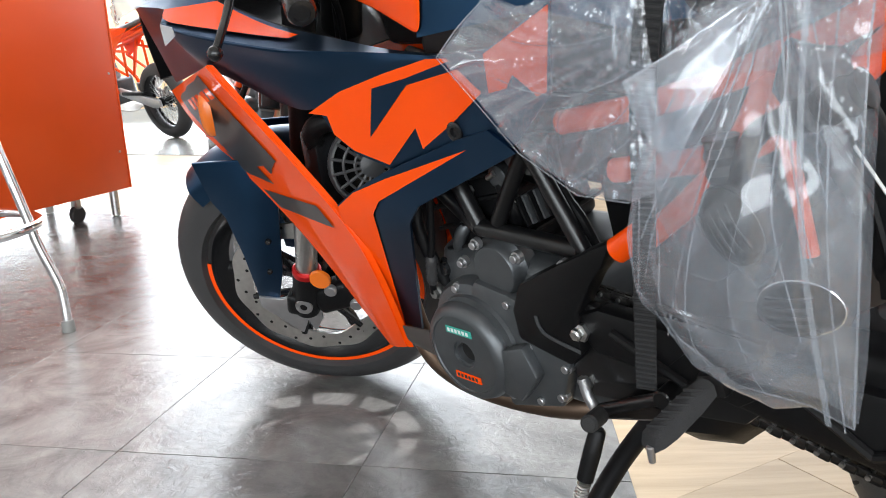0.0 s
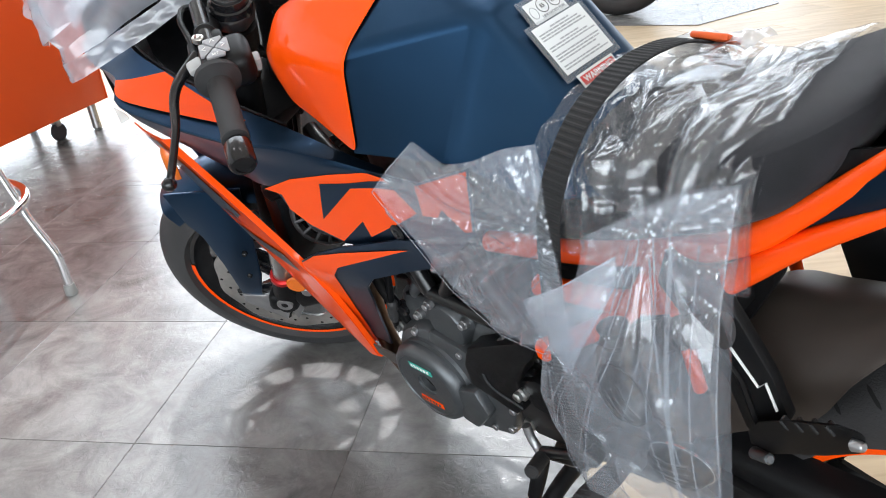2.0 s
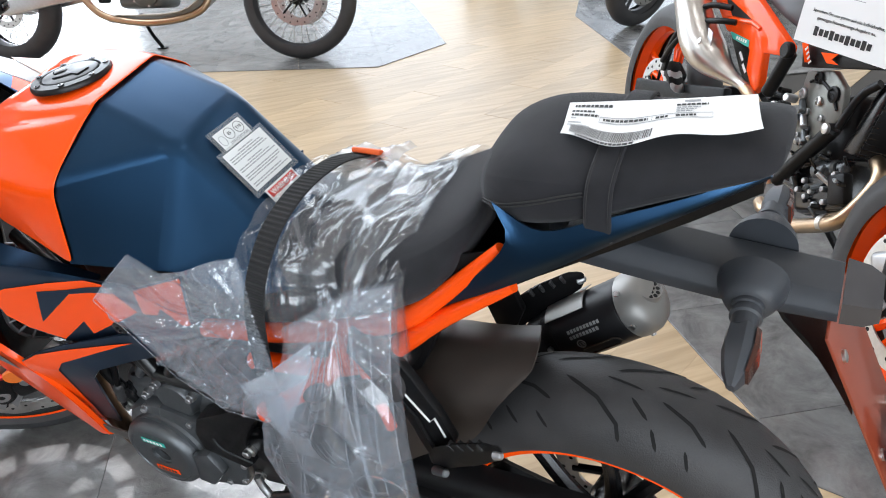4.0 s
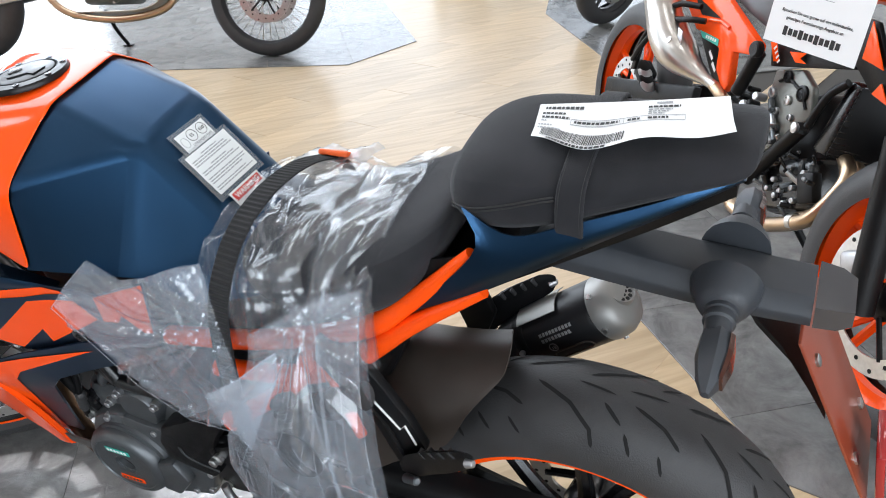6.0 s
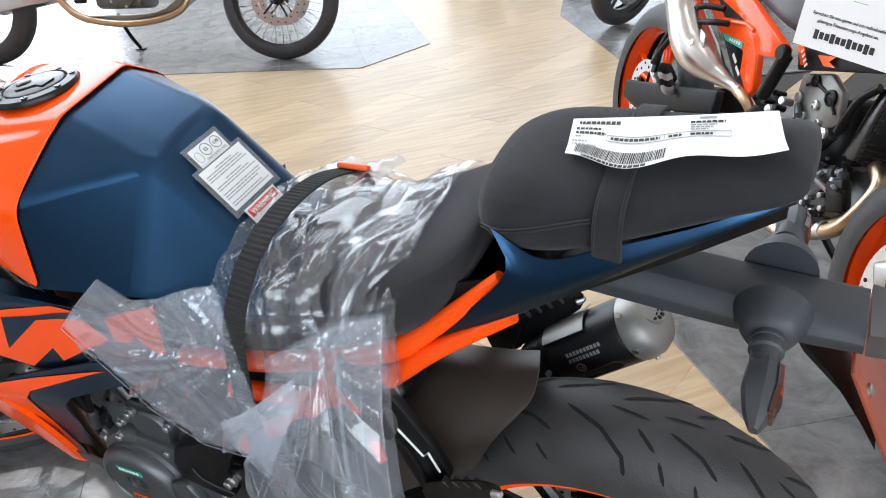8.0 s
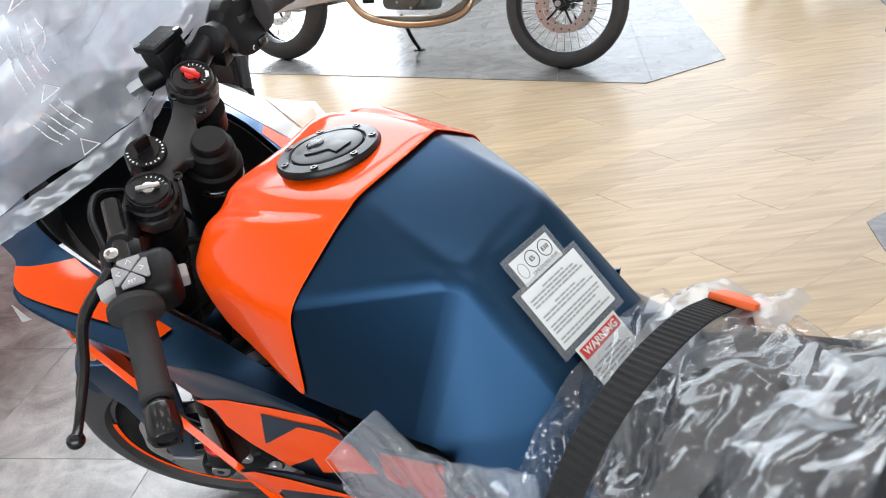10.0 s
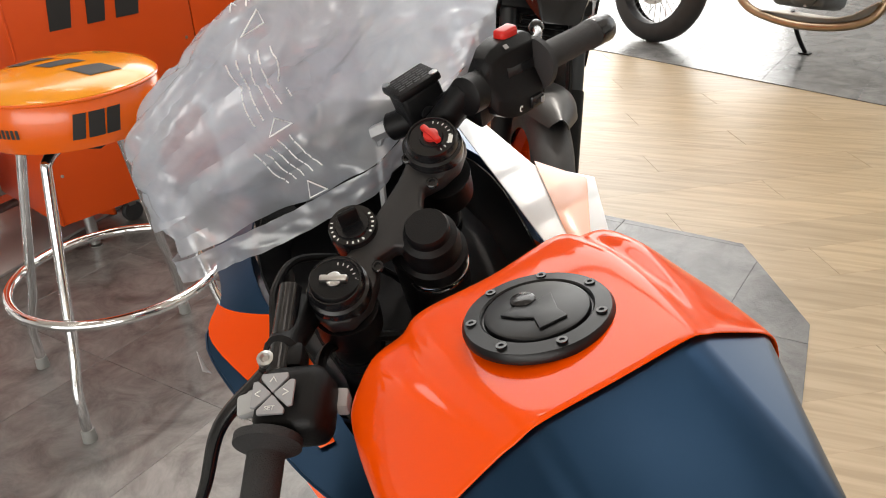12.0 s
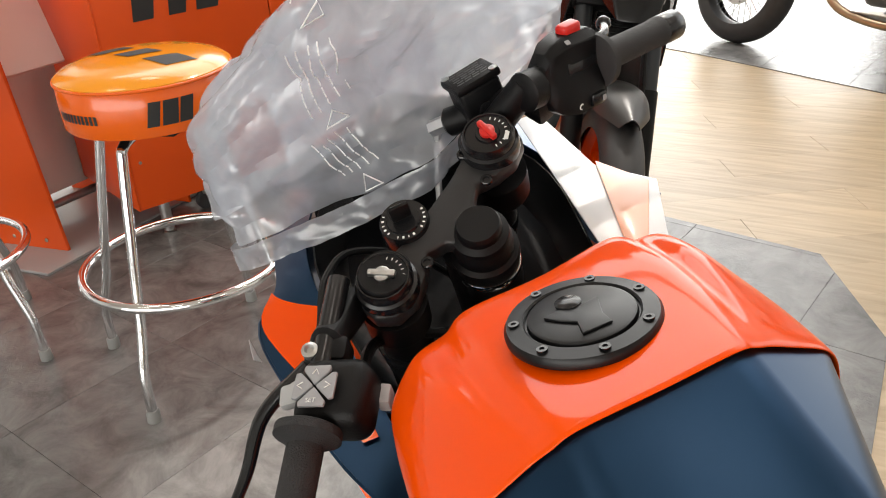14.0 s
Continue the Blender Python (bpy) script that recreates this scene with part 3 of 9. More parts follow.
stem = part("stem_nut", lathe(CK @ pose(-0.046, 0.0, 0.69), [(0.034, -0.05), (0.034, 0.0), (0.036, 0.002), (0.036, 0.012), (0.031, 0.015), (0.031, 0.03), (0.029, 0.033), (0.029, 0.042), (0.023, 0.046), (0.023, 0.055), (0.021, 0.058), (0, 0.058)], 36), BLACK, bike, "black stacked steering head nut with cap")
part("polished_ring", lathe(CK @ pose(-0.046, 0.0, 0.69), [(0.0345, -0.02), (0.0355, -0.018), (0.0355, -0.012), (0.0345, -0.010)], 36), CHROME, stem)
lock = part("ignition_lock", lathe(CK @ pose(0.028, 0.026, 0.69), [(0.026, 0), (0.026, 0.046), (0.0245, 0.050), (0.018, 0.050), (0.017, 0.052), (0.010, 0.052), (0, 0.051)], 30), GLOSSBLACK, bike, "black ignition lock with white lettering ring")
for k in range(16):
    a = radians(20 + 15 * k)
    if k in (5, 10):
        continue
    part("ring_mark", box(CK @ pose(0.028 + 0.0215 * math.cos(a), 0.026 + 0.0215 * math.sin(a), 0.7404, 0, 0, math.degrees(a)), 0.0026, 0.0012 + 0.0008 * (k % 2), 0.0006), WHITE, lock)
part("key", box(CK @ pose(0.029, 0.026, 0.753, 8, 0, 55), 0.022, 0.006, 0.020, 0.003), BLACK, lock, "black ignition key in its lock")

GRIPRUBBER = mat("grip_rubber", (0.02, 0.02, 0.021), 0.7, var=0.2, scale=60, bump=0.8, bscale=700)
SWGREY = mat("grey_button", (0.32, 0.32, 0.33), 0.5, var=0.05, scale=30)
for s in (1, -1):
    K_ = ST if s > 0 else CK
    a, b = (Vector((-0.028, 0.258, 0.731)), Vector((-0.097, 0.402, 0.727))) if s > 0 else (CK.inverted() @ Vector((1.1148, -0.205, 1.023)), CK.inverted() @ Vector((1.178, -0.335, 1.006)))
    d = (b - a).normalized()
    root = a - d * 0.155 if s > 0 else a - d * 0.004
    bar = part("clip_on_bar", rod(K_ @ root, K_ @ b, 0.011, n=20), GLOSSBLACK, bike, "black clip-on handlebar")
    part("bar_clamp", lathe(K_ @ pose(0, s * 0.0948, 0.655), [(0.026, 0), (0.034, 0.002), (0.034, 0.036), (0.026, 0.038)], 30), BLACK, bar)
    part("bar_riser", rod(K_ @ Vector((0.03, s * 0.115, 0.70)), K_ @ (a - d * 0.085 + (Vector((0, 0, 0)) if s > 0 else Vector((0.016, 0, 0)))), 0.0185, 0.0165, 20, 0.004), BLACK, bar)
    part("grip", lathe(axis_matrix(K_ @ a, K_ @ b), [(0.026, -0.004), (0.030, -0.002), (0.030, 0.006), (0.022, 0.010), (0.0165, 0.014), (0.0162, 0.105), (0.0175, 0.108), (0.0175, 0.116), (0.015, 0.118)], 32), GRIPRUBBER, bar, "black knurled rubber grip")
    part("bar_end_weight", lathe(axis_matrix(K_ @ b, K_ @ (b + d)), [(0.0165, -0.034), (0.0175, -0.032), (0.0175, -0.002), (0.015, 0.002), (0.010, 0.003), (0.010, 0.001), (0, 0.001)], 28), GLOSSBLACK, bar, "black bar end weight")
    # switch housing: rounded block just inside the grip
    yaw = math.degrees(math.atan2(d.y, d.x))
    H = K_ @ Matrix.Translation(a - d * 0.036 + (Vector((-0.016, -0.006, -0.012)) if s > 0 else Vector((0, 0, 0)))) @ pose(0, 0, 0, 0, 0, yaw) 
    hs = bmesh.new()
    if s > 0:
        add_box(hs, H @ pose(0, 0.002, 0.004, 8, 0, 0), 0.066, 0.068, 0.052, 0.016, 4)
    else:
        # angular housing: sections along the bar, leaning back towards the rider at the foot
        e1 = (CK.to_3x3() @ d).normalized()
        e3 = (up - e1 * up.dot(e1)).normalized()
        e2 = e3.cross(e1)
        RB = Matrix(((e1.x, e2.x, e3.x, 1.1148), (e1.y, e2.y, e3.y, -0.205), (e1.z, e2.z, e3.z, 1.023), (0, 0, 0, 1)))
        face = ((-0.027, -0.036), (-0.022, -0.014), (-0.004, 0.004), (0.004, 0.030), (0.016, 0.036), (0.036, 0.030), (0.042, 0.002), (0.034, -0.034), (0.006, -0.048))
        secs_ = [[RB @ Vector((h, 0.008 + (p - 0.008) * g, -0.006 + (q + 0.006) * g)) for p, q in face] for h, g in ((-0.086, 0.44), (-0.078, 0.46), (-0.074, 0.72), (-0.064, 0.90), (-0.045, 1.0), (-0.010, 1.0), (-0.004, 0.97), (-0.003, 0.90), (0.002, 0.90), (0.004, 0.84))]
        hs = loft(secs_)
        bmesh.ops.bevel(hs, geom=list(hs.edges), offset=0.0022, segments=2, affect="EDGES", clamp_overlap=True)
    hous = part("switch_housing", hs, BLACK, bar, "black handlebar switch housing", sharp=30)
    if s > 0:
        for k, (dx, dy) in enumerate(((0.0115, 0), (-0.0115, 0), (0, 0.0115), (0, -0.0115))):
            rz = math.degrees(math.atan2(dy, dx))
            B = H @ pose(0.002, -0.012, 0.0315, 8, 0, 0) @ pose(dx, dy, 0, 0, 0, rz)
            w = part("push_button", plate([B @ Vector(v) for v in ((-0.0098, -0.0008, 0), (0.0035, -0.0128, 0), (0.0080, -0.0120, 0), (0.0080, 0.0120, 0), (0.0035, 0.0128, 0), (-0.0098, 0.0008, 0))], 0.004, 0.0009, direction=H.to_3x3() @ Vector((0, 0, 1))), SWGREY, hous, "grey triangular menu button")
            if k == 0:
                words("SET", B @ pose(0.003, 0, 0.0045, 0, 0, 90), 0.006, WHITE, w)
            else:
                part("arrow_mark", tube([B @ Vector(v) for v in ((-0.001, 0.003, 0.0045), (0.004, 0, 0.0045), (-0.001, -0.003, 0.0045))], 0.0006, 6), WHITE, w)
        part("indicator_switch", box(H @ pose(0.0, -0.040, 0.008, 20, 0, 8), 0.022, 0.022, 0.012, 0.004), mat("light_grey_plastic", (0.4, 0.4, 0.4), 0.5), hous, "light grey indicator slider")
        part("indicator_lever", box(H @ pose(-0.012, -0.036, -0.006, 20, 0, 10), 0.010, 0.010, 0.03, 0.003), MATS["light_grey_plastic"], hous)
        part("flash_trigger", box(H @ pose(-0.012, 0.040, -0.012), 0.02, 0.012, 0.02, 0.003), MATS["light_grey_plastic"], hous)
    else:
        part("kill_switch", box(RB @ pose(-0.029, 0.024, 0.036, -12, -4, 0), 0.026, 0.016, 0.014, 0.004, 3), mat("red_plastic", (0.6, 0.02, 0.015), 0.35), hous, "red engine stop switch")
        part("stop_mark", box(RB @ pose(-0.047, 0.008, 0.0335, 25), 0.006, 0.005, 0.0008), SWGREY, hous)
        part("housing_panel", box(RB @ pose(-0.027, -0.003, 0.006, 66), 0.046, 0.016, 0.002, 0.0008), GLOSSBLACK, hous, "gloss black blank switch panel")
        part("starter_button", box(RB @ pose(-0.018, -0.0255, -0.026, 74), 0.022, 0.014, 0.008, 0.003), GLOSSBLACK, hous, "black rocker button")
        part("starter_mark", box(RB @ pose(-0.012, -0.030, -0.025, 74), 0.005, 0.006, 0.0008), SWGREY, hous)
        part("headlamp_mark", tube([RB @ Vector((-0.046 + 0.003 * math.cos(radians(45 * k)), -0.0255 - 0.0004 * k, -0.026 + 0.003 * math.sin(radians(45 * k)))) for k in range(7)], 0.0006, 5), WHITE, hous)
        part("bar_collar", lathe(axis_matrix(RB @ Vector((-0.104, 0.010, -0.008)), RB @ Vector((-0.07, 0.010, -0.008))), [(0.017, 0), (0.021, 0.002), (0.021, 0.020), (0.019, 0.022)], 24), BLACK, bar)
    # lever
    lv = [a + Vector((0.045, -s * 0.055, -0.012)), a + Vector((0.062, s * 0.0, -0.028)), a + Vector((0.052, s * 0.05, -0.052)), a + Vector((0.046, s * 0.10, -0.07)), Vector((0.019, s * 0.376, 0.648))]
    lever = part("clutch_lever" if s > 0 else "brake_lever", tube(smooth_path([K_ @ v for v in lv], 6), [0.0085 - 0.003 * min(1, i / 14) for i in range(25)], 10), GLOSSBLACK, bar, "black aluminium lever with ball end")
    part("ball_end", lathe(K_ @ Matrix.Translation(lv[-1]), [(0, -0.010), (0.006, -0.008), (0.0098, -0.002), (0.0098, 0.002), (0.006, 0.008), (0, 0.010)], 16), GLOSSBLACK, lever)
    part("lever_perch", box(K_ @ Matrix.Translation(a + Vector((0.03, -s * 0.075, -0.006))) @ pose(0, 0, 0, 0, 0, yaw), 0.026, 0.034, 0.030, 0.006), BLACK, bar)
    part("perch_bolt", lathe(K_ @ Matrix.Translation(a + Vector((0.042, -s * 0.062, 0.006))), [(0.008, 0), (0.008, 0.006), (0.005, 0.007), (0.003, 0.004), (0, 0.004)], 12), STEEL, bar)
# front brake reservoir on the far bar
RM = CK @ pose(0.053, -0.1535, 0.723, 0, 24, -25)
res = part("brake_reservoir", box(RM, 0.040, 0.050, 0.046, 0.005, 3), BLACK, bike, "black square brake fluid reservoir")
part("reservoir_lid", box(RM @ pose(0, 0, 0.027), 0.046, 0.056, 0.010, 0.003, 2), BLACK, res, "black reservoir lid with moulded warning lines")
part("sight_glass", lathe(RM @ pose(-0.0235, 0.004, -0.004, 0, -90, 0), [(0.009, 0), (0.009, 0.002), (0.006, 0.003), (0, 0.003)], 16), GLOSSBLACK, res)
for k in range(6):
    for e in range(4):
        part("moulded_mark", box(RM @ pose(0.014 - 0.0056 * k, -0.015 + 0.010 * e + 0.002 * (k % 2), 0.0322), 0.0018, 0.0080, 0.0006), MATS["grey_seat_vinyl"] if "grey_seat_vinyl" in MATS else mat("grey_seat_vinyl", (0.10, 0.10, 0.105), 0.55, var=0.15, scale=30), res)
for dx, dy in ((0.018, 0.022), (-0.018, -0.022)):
    part("lid_screw", lathe(RM @ pose(dx, dy, 0.032), [(0.005, 0), (0.005, 0.001), (0, 0.0015)], 12), STEEL, res)
part("master_cylinder", rod(S(0.084, -0.126, 0.696), S(0.010, -0.168, 0.728), 0.0165, n=20, bevel=0.003), BLACK, bike)
part("hose_banjo", rod(S(0.102, -0.117, 0.686), S(0.083, -0.127, 0.697), 0.010, n=6), ALU, bike, "bare aluminium banjo bolt")
part("pressure_hose", tube(smooth_path([S(0.095, -0.119, 0.684), S(0.090, -0.100, 0.655), S(0.06, -0.05, 0.60), S(0.02, -0.01, 0.5)], 6), 0.0042, 8), ALU, bike)
part("clutch_cable", tube(smooth_path([S(0.012, 0.20, 0.722), S(0.045, 0.155, 0.72), S(0.075, 0.11, 0.715), S(0.08, 0.06, 0.69), S(0.04, 0.0, 0.60), S(-0.03, -0.03, 0.45)], 8), 0.0042, 8), BLACK, bike, "black clutch cable")
part("cable_boot", tube(smooth_path([S(-0.004, 0.222, 0.722), S(0.02, 0.195, 0.724), S(0.038, 0.168, 0.722)], 5), [0.013, 0.014, 0.0135, 0.012, 0.011, 0.011, 0.010, 0.009, 0.0075, 0.007, 0.006], 12), BLACK, bike)
part("wiring_loom", tube(smooth_path([S(-0.02, 0.18, 0.71), S(0.0, 0.13, 0.68), S(-0.04, 0.06, 0.60), S(-0.05, 0.03, 0.45)], 8), 0.006, 8), BLACK, bike)
part("steering_head", rod(S(-0.032, 0, 0.48), S(-0.032, 0, 0.70), 0.034, n=28), BLACK, bike)
lo = [(0.03, 0.06), (0.034, 0.105), (0.0, 0.128), (-0.03, 0.105), (-0.06, 0.03)]
part("lower_clamp", plate([S(x, y, 0.47) for x, y in lo + [(x, -y) for x, y in reversed(lo)]], 0.03, 0.004, direction=up), CLAMP, bike)
# ---- tank: built symmetric, then set a little aside and upright of the leaning frame
TK = Matrix.Translation((0, -0.026, 0.965)) @ pose(0, 0, 0, 3.6) @ Matrix.Translation((0, 0, -0.965))
tv = [(0.677, 0, 0.976), (0.677, 0.066, 0.970), (0.699, 0.165, 0.900), (0.738, 0.158, 0.756), (0.543, 0, 0.932), (0.541, 0.071, 0.924),
      (0.560, 0.152, 0.775), (0.430, 0.124, 0.766), (0.438, 0, 0.819), (0.438, 0.065, 0.8145), (0.385, 0.075, 0.780), (0.385, 0, 0.788), (0.355, 0.103, 0.753), (0.355, 0, 0.768)]
tf = [(0, 1, 5, 4), (1, 2, 5), (2, 3, 6, 5), (5, 6, 7, 9), (4, 5, 9, 8), (8, 9, 10, 11), (9, 7, 10), (11, 10, 12, 13), (10, 7, 12)]
nv = len(tv)
def far_side(x, y, z, shear):
    """The far half sits a little higher and tighter than the near one."""
    k = min(1, y / 0.05) if z > 0.86 else 0
    return (x + shear * y, -y * (1 - 0.09 * k), z + (0.010 + 0.16 * max(0, y - 0.06)) * k)
full = list(tv) + [far_side(x, y, z, 0.06 if x > 0.6 else 0) for x, y, z in tv]
faces = [tuple(f) for f in tf] + [tuple((i + nv if abs(tv[i][1]) > 1e-6 else i) for i in reversed(f)) for f in tf]
bm = facets([TK @ Vector(v) for v in full], faces, 0.0, 0.0)
bmesh.ops.delete(bm, geom=[v for v in bm.verts if not v.link_faces], context="VERTS")
bmesh.ops.bevel(bm, geom=[e for e in bm.edges if len(e.link_faces) == 2], offset=0.013, segments=6, affect="EDGES", profile=0.5, clamp_overlap=True)
part("tank_cover", bm, NAVY, bike, "navy blue satin faceted fuel tank cover", sharp=60)
# half sections from the seam forward: foot, flank, knee line, shoulder, valley, ridge, middle
st = [[(0.727, 0.159, 0.756), (0.706, 0.163, 0.830), (0.687, 0.165, 0.898), (0.674, 0.090, 0.953), (0.670, 0.079, 0.961), (0.668, 0.065, 0.9705), (0.668, 0, 0.977)],
      [(0.770, 0.156, 0.775), (0.758, 0.164, 0.838), (0.748, 0.168, 0.894), (0.742, 0.112, 0.947), (0.741, 0.094, 0.950), (0.740, 0.079, 0.964), (0.742, 0, 0.971)],
      [(0.815, 0.153, 0.795), (0.812, 0.161, 0.845), (0.806, 0.165, 0.889), (0.802, 0.124, 0.944), (0.800, 0.101, 0.942), (0.803, 0.084, 0.958), (0.803, 0, 0.965)],
      [(0.855, 0.150, 0.808), (0.860, 0.156, 0.848), (0.862, 0.158, 0.884), (0.862, 0.128, 0.927), (0.862, 0.098, 0.931), (0.868, 0.080, 0.950), (0.866, 0, 0.956)],
      [(0.885, 0.138, 0.822), (0.895, 0.142, 0.850), (0.900, 0.140, 0.872), (0.900, 0.112, 0.902), (0.900, 0.088, 0.910), (0.900, 0.066, 0.922), (0.902, 0, 0.928)],
      [(0.905, 0.115, 0.825), (0.918, 0.112, 0.845), (0.925, 0.105, 0.858), (0.928, 0.090, 0.872), (0.930, 0.070, 0.880), (0.932, 0.050, 0.886), (0.935, 0, 0.890)]]
def halved(line):
    """The line with a point added in the middle of each step."""
    return [q for a, b in zip(line, line[1:]) for q in (Vector(a), (Vector(a) + Vector(b)) / 2)] + [Vector(line[-1])]
rows = [halved(r + [far_side(x, y, z, sh) for x, y, z in reversed(r[:-1])]) for r, sh in zip(st, (0.06, 0.12, 0.17, 0.19, 0.19, 0.19))]
rows = [list(r) for r in zip(*[halved(c) for c in zip(*rows)])]
rows = [[TK @ p for p in r] for r in rows]
subsurf(part("fuel_tank", sheet(rows, 0.004), ORANGE, bike, "gloss orange front of the fuel tank", sharp=80), 2)
part("tank_filler", box(pose(0.79, -0.02, 0.80), 0.20, 0.2, 0.12, 0.02), BLACK, bike)
# fuel cap
nrm = Vector((0.08, 0, 1)).normalized()
cxa = (Vector((1, 0, 0)) - nrm * nrm.x).normalized()
cya = nrm.cross(cxa)
CAP = TK @ Matrix(((cxa.x, cya.x, nrm.x, 0.769), (cxa.y, cya.y, nrm.y, 0.0105), (cxa.z, cya.z, nrm.z, 0.971), (0, 0, 0, 1)))
CAPBLACK = mat("black_satin_cap", (0.0045, 0.0045, 0.005), 0.36, spec=0.35, rvar=0.06, scale=60)
capring = part("fuel_cap", lathe(CAP, [(0.040, 0.004), (0.058, 0.001), (0.0585, 0.005), (0.056, 0.009), (0.044, 0.0105), (0.0425, 0.009), (0.0425, 0.007), (0.041, 0.007), (0.040, 0.0105), (0.038, 0.0115), (0, 0.012)], 56), CAPBLACK, bike, "black round fuel cap with screws")
for k in range(7):
    a = radians(20 + 51.4 * k)
    part("cap_screw", lathe(CAP @ pose(0.050 * math.cos(a), 0.050 * math.sin(a), 0.0100), [(0.0042, 0), (0.0042, 0.0014), (0.002, 0.0014), (0.0018, 0.0004), (0, 0.0004)], 12), GLOSSBLACK, capring)
fl = [(0.000, 0.027), (0.004, 0.010), (0.000, -0.004), (0.004, -0.018), (-0.020, -0.011), (-0.034, -0.012), (-0.036, 0.012), (-0.020, 0.009), (-0.010, 0.020)]
part("lock_flap", plate([CAP @ Vector((x + 0.006, y, 0.0118)) for x, y in fl], 0.0022, 0.0007, direction=nrm), CAPBLACK, capring)
part("key_cover", lathe(CAP @ pose(0.014, 0.004, 0.0125), [(0.010, 0), (0.010, 0.002), (0.008, 0.0035), (0, 0.0038)], 20), GLOSSBLACK, capring)
# tank stickers on the rear slope
CLEAR = mat("clear_label_film", (0.5, 0.53, 0.55), 0.15, alpha=0.16)
LABELW = mat("label_white", (0.72, 0.74, 0.74), 0.4, var=0.02)
LABELR = mat("label_red", (0.62, 0.05, 0.04), 0.4)
GREYPRINT = mat("grey_print", (0.34, 0.35, 0.36), 0.6)
slope = Vector((0.685, 0, 0.728))
STK = TK @ Matrix(((0, slope.x, -slope.z, 0.4850), (-1, 0, 0, 0.002), (0, slope.z, slope.x, 0.8672), (0, 0, 0, 1))) @ pose(0, 0, 0.0035, 1.6)


def sticker(name, x0, x1, v0, v1, lift, material, label="", parent=bike):
    return part(name, box(STK @ pose((x0 + x1) / 2, (v0 + v1) / 2, lift), x1 - x0, v1 - v0, 0.0004), material, parent, label, smooth=False)


sticker("sticker_film", -0.036, 0.034, 0.026, 0.067, 0.0020, CLEAR, "clear film edge of the fuel sticker")
small = sticker("fuel_sticker", -0.029, 0.028, 0.034, 0.061, 0.0026, LABELW, "white fuel grade sticker")
sticker("sticker_film", -0.049, 0.049, -0.039, 0.037, 0.0030, CLEAR)
big = sticker("warning_sticker", -0.042, 0.042, -0.031, 0.032, 0.0036, LABELW, "white warning sticker in small print")
warn = sticker("warning_sticker", -0.033, 0.031, -0.078, -0.037, 0.0034, LABELW, "white warning sticker with a red band")
sticker("warning_band", -0.030, 0.028, -0.0515, -0.040, 0.0039, LABELR, "red warning band", warn)
words("WARNING", STK @ pose(-0.001, -0.0457, 0.0043), 0.0105, WHITE, warn, "warning_word", bold=0.0002)
random.seed(5)
for block, (x0, x1, v0, v1, n) in ((big, (-0.038, 0.038, -0.027, 0.027, 15)), (warn, (-0.029, 0.027, -0.075, -0.055, 5))):
    for k in range(n):
        v = v1 - (v1 - v0) * (k + 0.5) / n
        if n == 15 and k in (4, 8, 12):
            continue
        x = x0 if k not in (0, 5) else x0 + 0.022
        end = x1 - random.uniform(0, 0.012) if k not in (0, 5) else x1 - 0.022
        while x < end - 0.002:
            w = random.uniform(0.003, 0.010)
            sticker("print_word", x, min(x + w, end), v - 0.0009, v + 0.0009, 0.0041, GREYPRINT, "", block)
            x += w + 0.0016
for tx, cx in (("E5", -0.004), ("E10", 0.016)):
    words(tx, STK @ pose(cx, 0.0505, 0.0031), 0.0065, INK, small, "fuel_grade")
    part("fuel_grade_ring", tube([STK @ Vector((cx + 0.0082 * math.cos(radians(20 * k)), 0.0505 + 0.0082 * math.sin(radians(20 * k)), 0.0031)) for k in range(18)], 0.0004, 5, closed=True), INK, small)
part("fuel_grade_ring", tube([STK @ Vector((-0.021 + 0.0055 * math.cos(radians(20 * k)), 0.047 + 0.0075 * math.sin(radians(20 * k)), 0.0031)) for k in range(18)], 0.0004, 5, closed=True), GREYPRINT, small)
words("UNLEADED FUEL", STK @ pose(0.006, 0.0385, 0.0031), 0.0052, GREYPRINT, small, "fuel_note")

# ---- side fairings
def shaped(poly, yf, thick, s, step=0.03, lift=0.0):
    bm = bmesh.new()
    bm.faces.new([bm.verts.new((x, 0, z)) for x, z in poly])
    for ax in (Vector((1, 0, 0)), Vector((0, 0, 1))):
        d = min(v.co.dot(ax) for v in bm.verts) + step * 0.7
        hi = max(v.co.dot(ax) for v in bm.verts)
        while d < hi:
            bmesh.ops.bisect_plane(bm, geom=list(bm.verts) + list(bm.edges) + list(bm.faces), plane_co=ax * d, plane_no=ax)
            d += step
    bmesh.ops.triangulate(bm, faces=[f for f in bm.faces if len(f.verts) > 4])
    for v in bm.verts:
        v.co.y = s * (yf(v.co.x, v.co.z) + lift)
    if thick:
        r = bmesh.ops.extrude_face_region(bm, geom=list(bm.faces))
        for g in r["geom"]:
            if isinstance(g, bmesh.types.BMVert):
                g.co.y -= s * thick
    return bm


def y_main(x, z):
    return 0.147 + 0.13 * max(0, x - 0.72) - 0.12 * max(0, 0.645 - z) + 0.10 * max(0, min(1, (0.70 - x) / 0.2)) * 0.05


def y_low(x, z):
    return 0.153 + 0.10 * max(0, x - 0.70) - 0.34 * max(0, 0.53 - z)


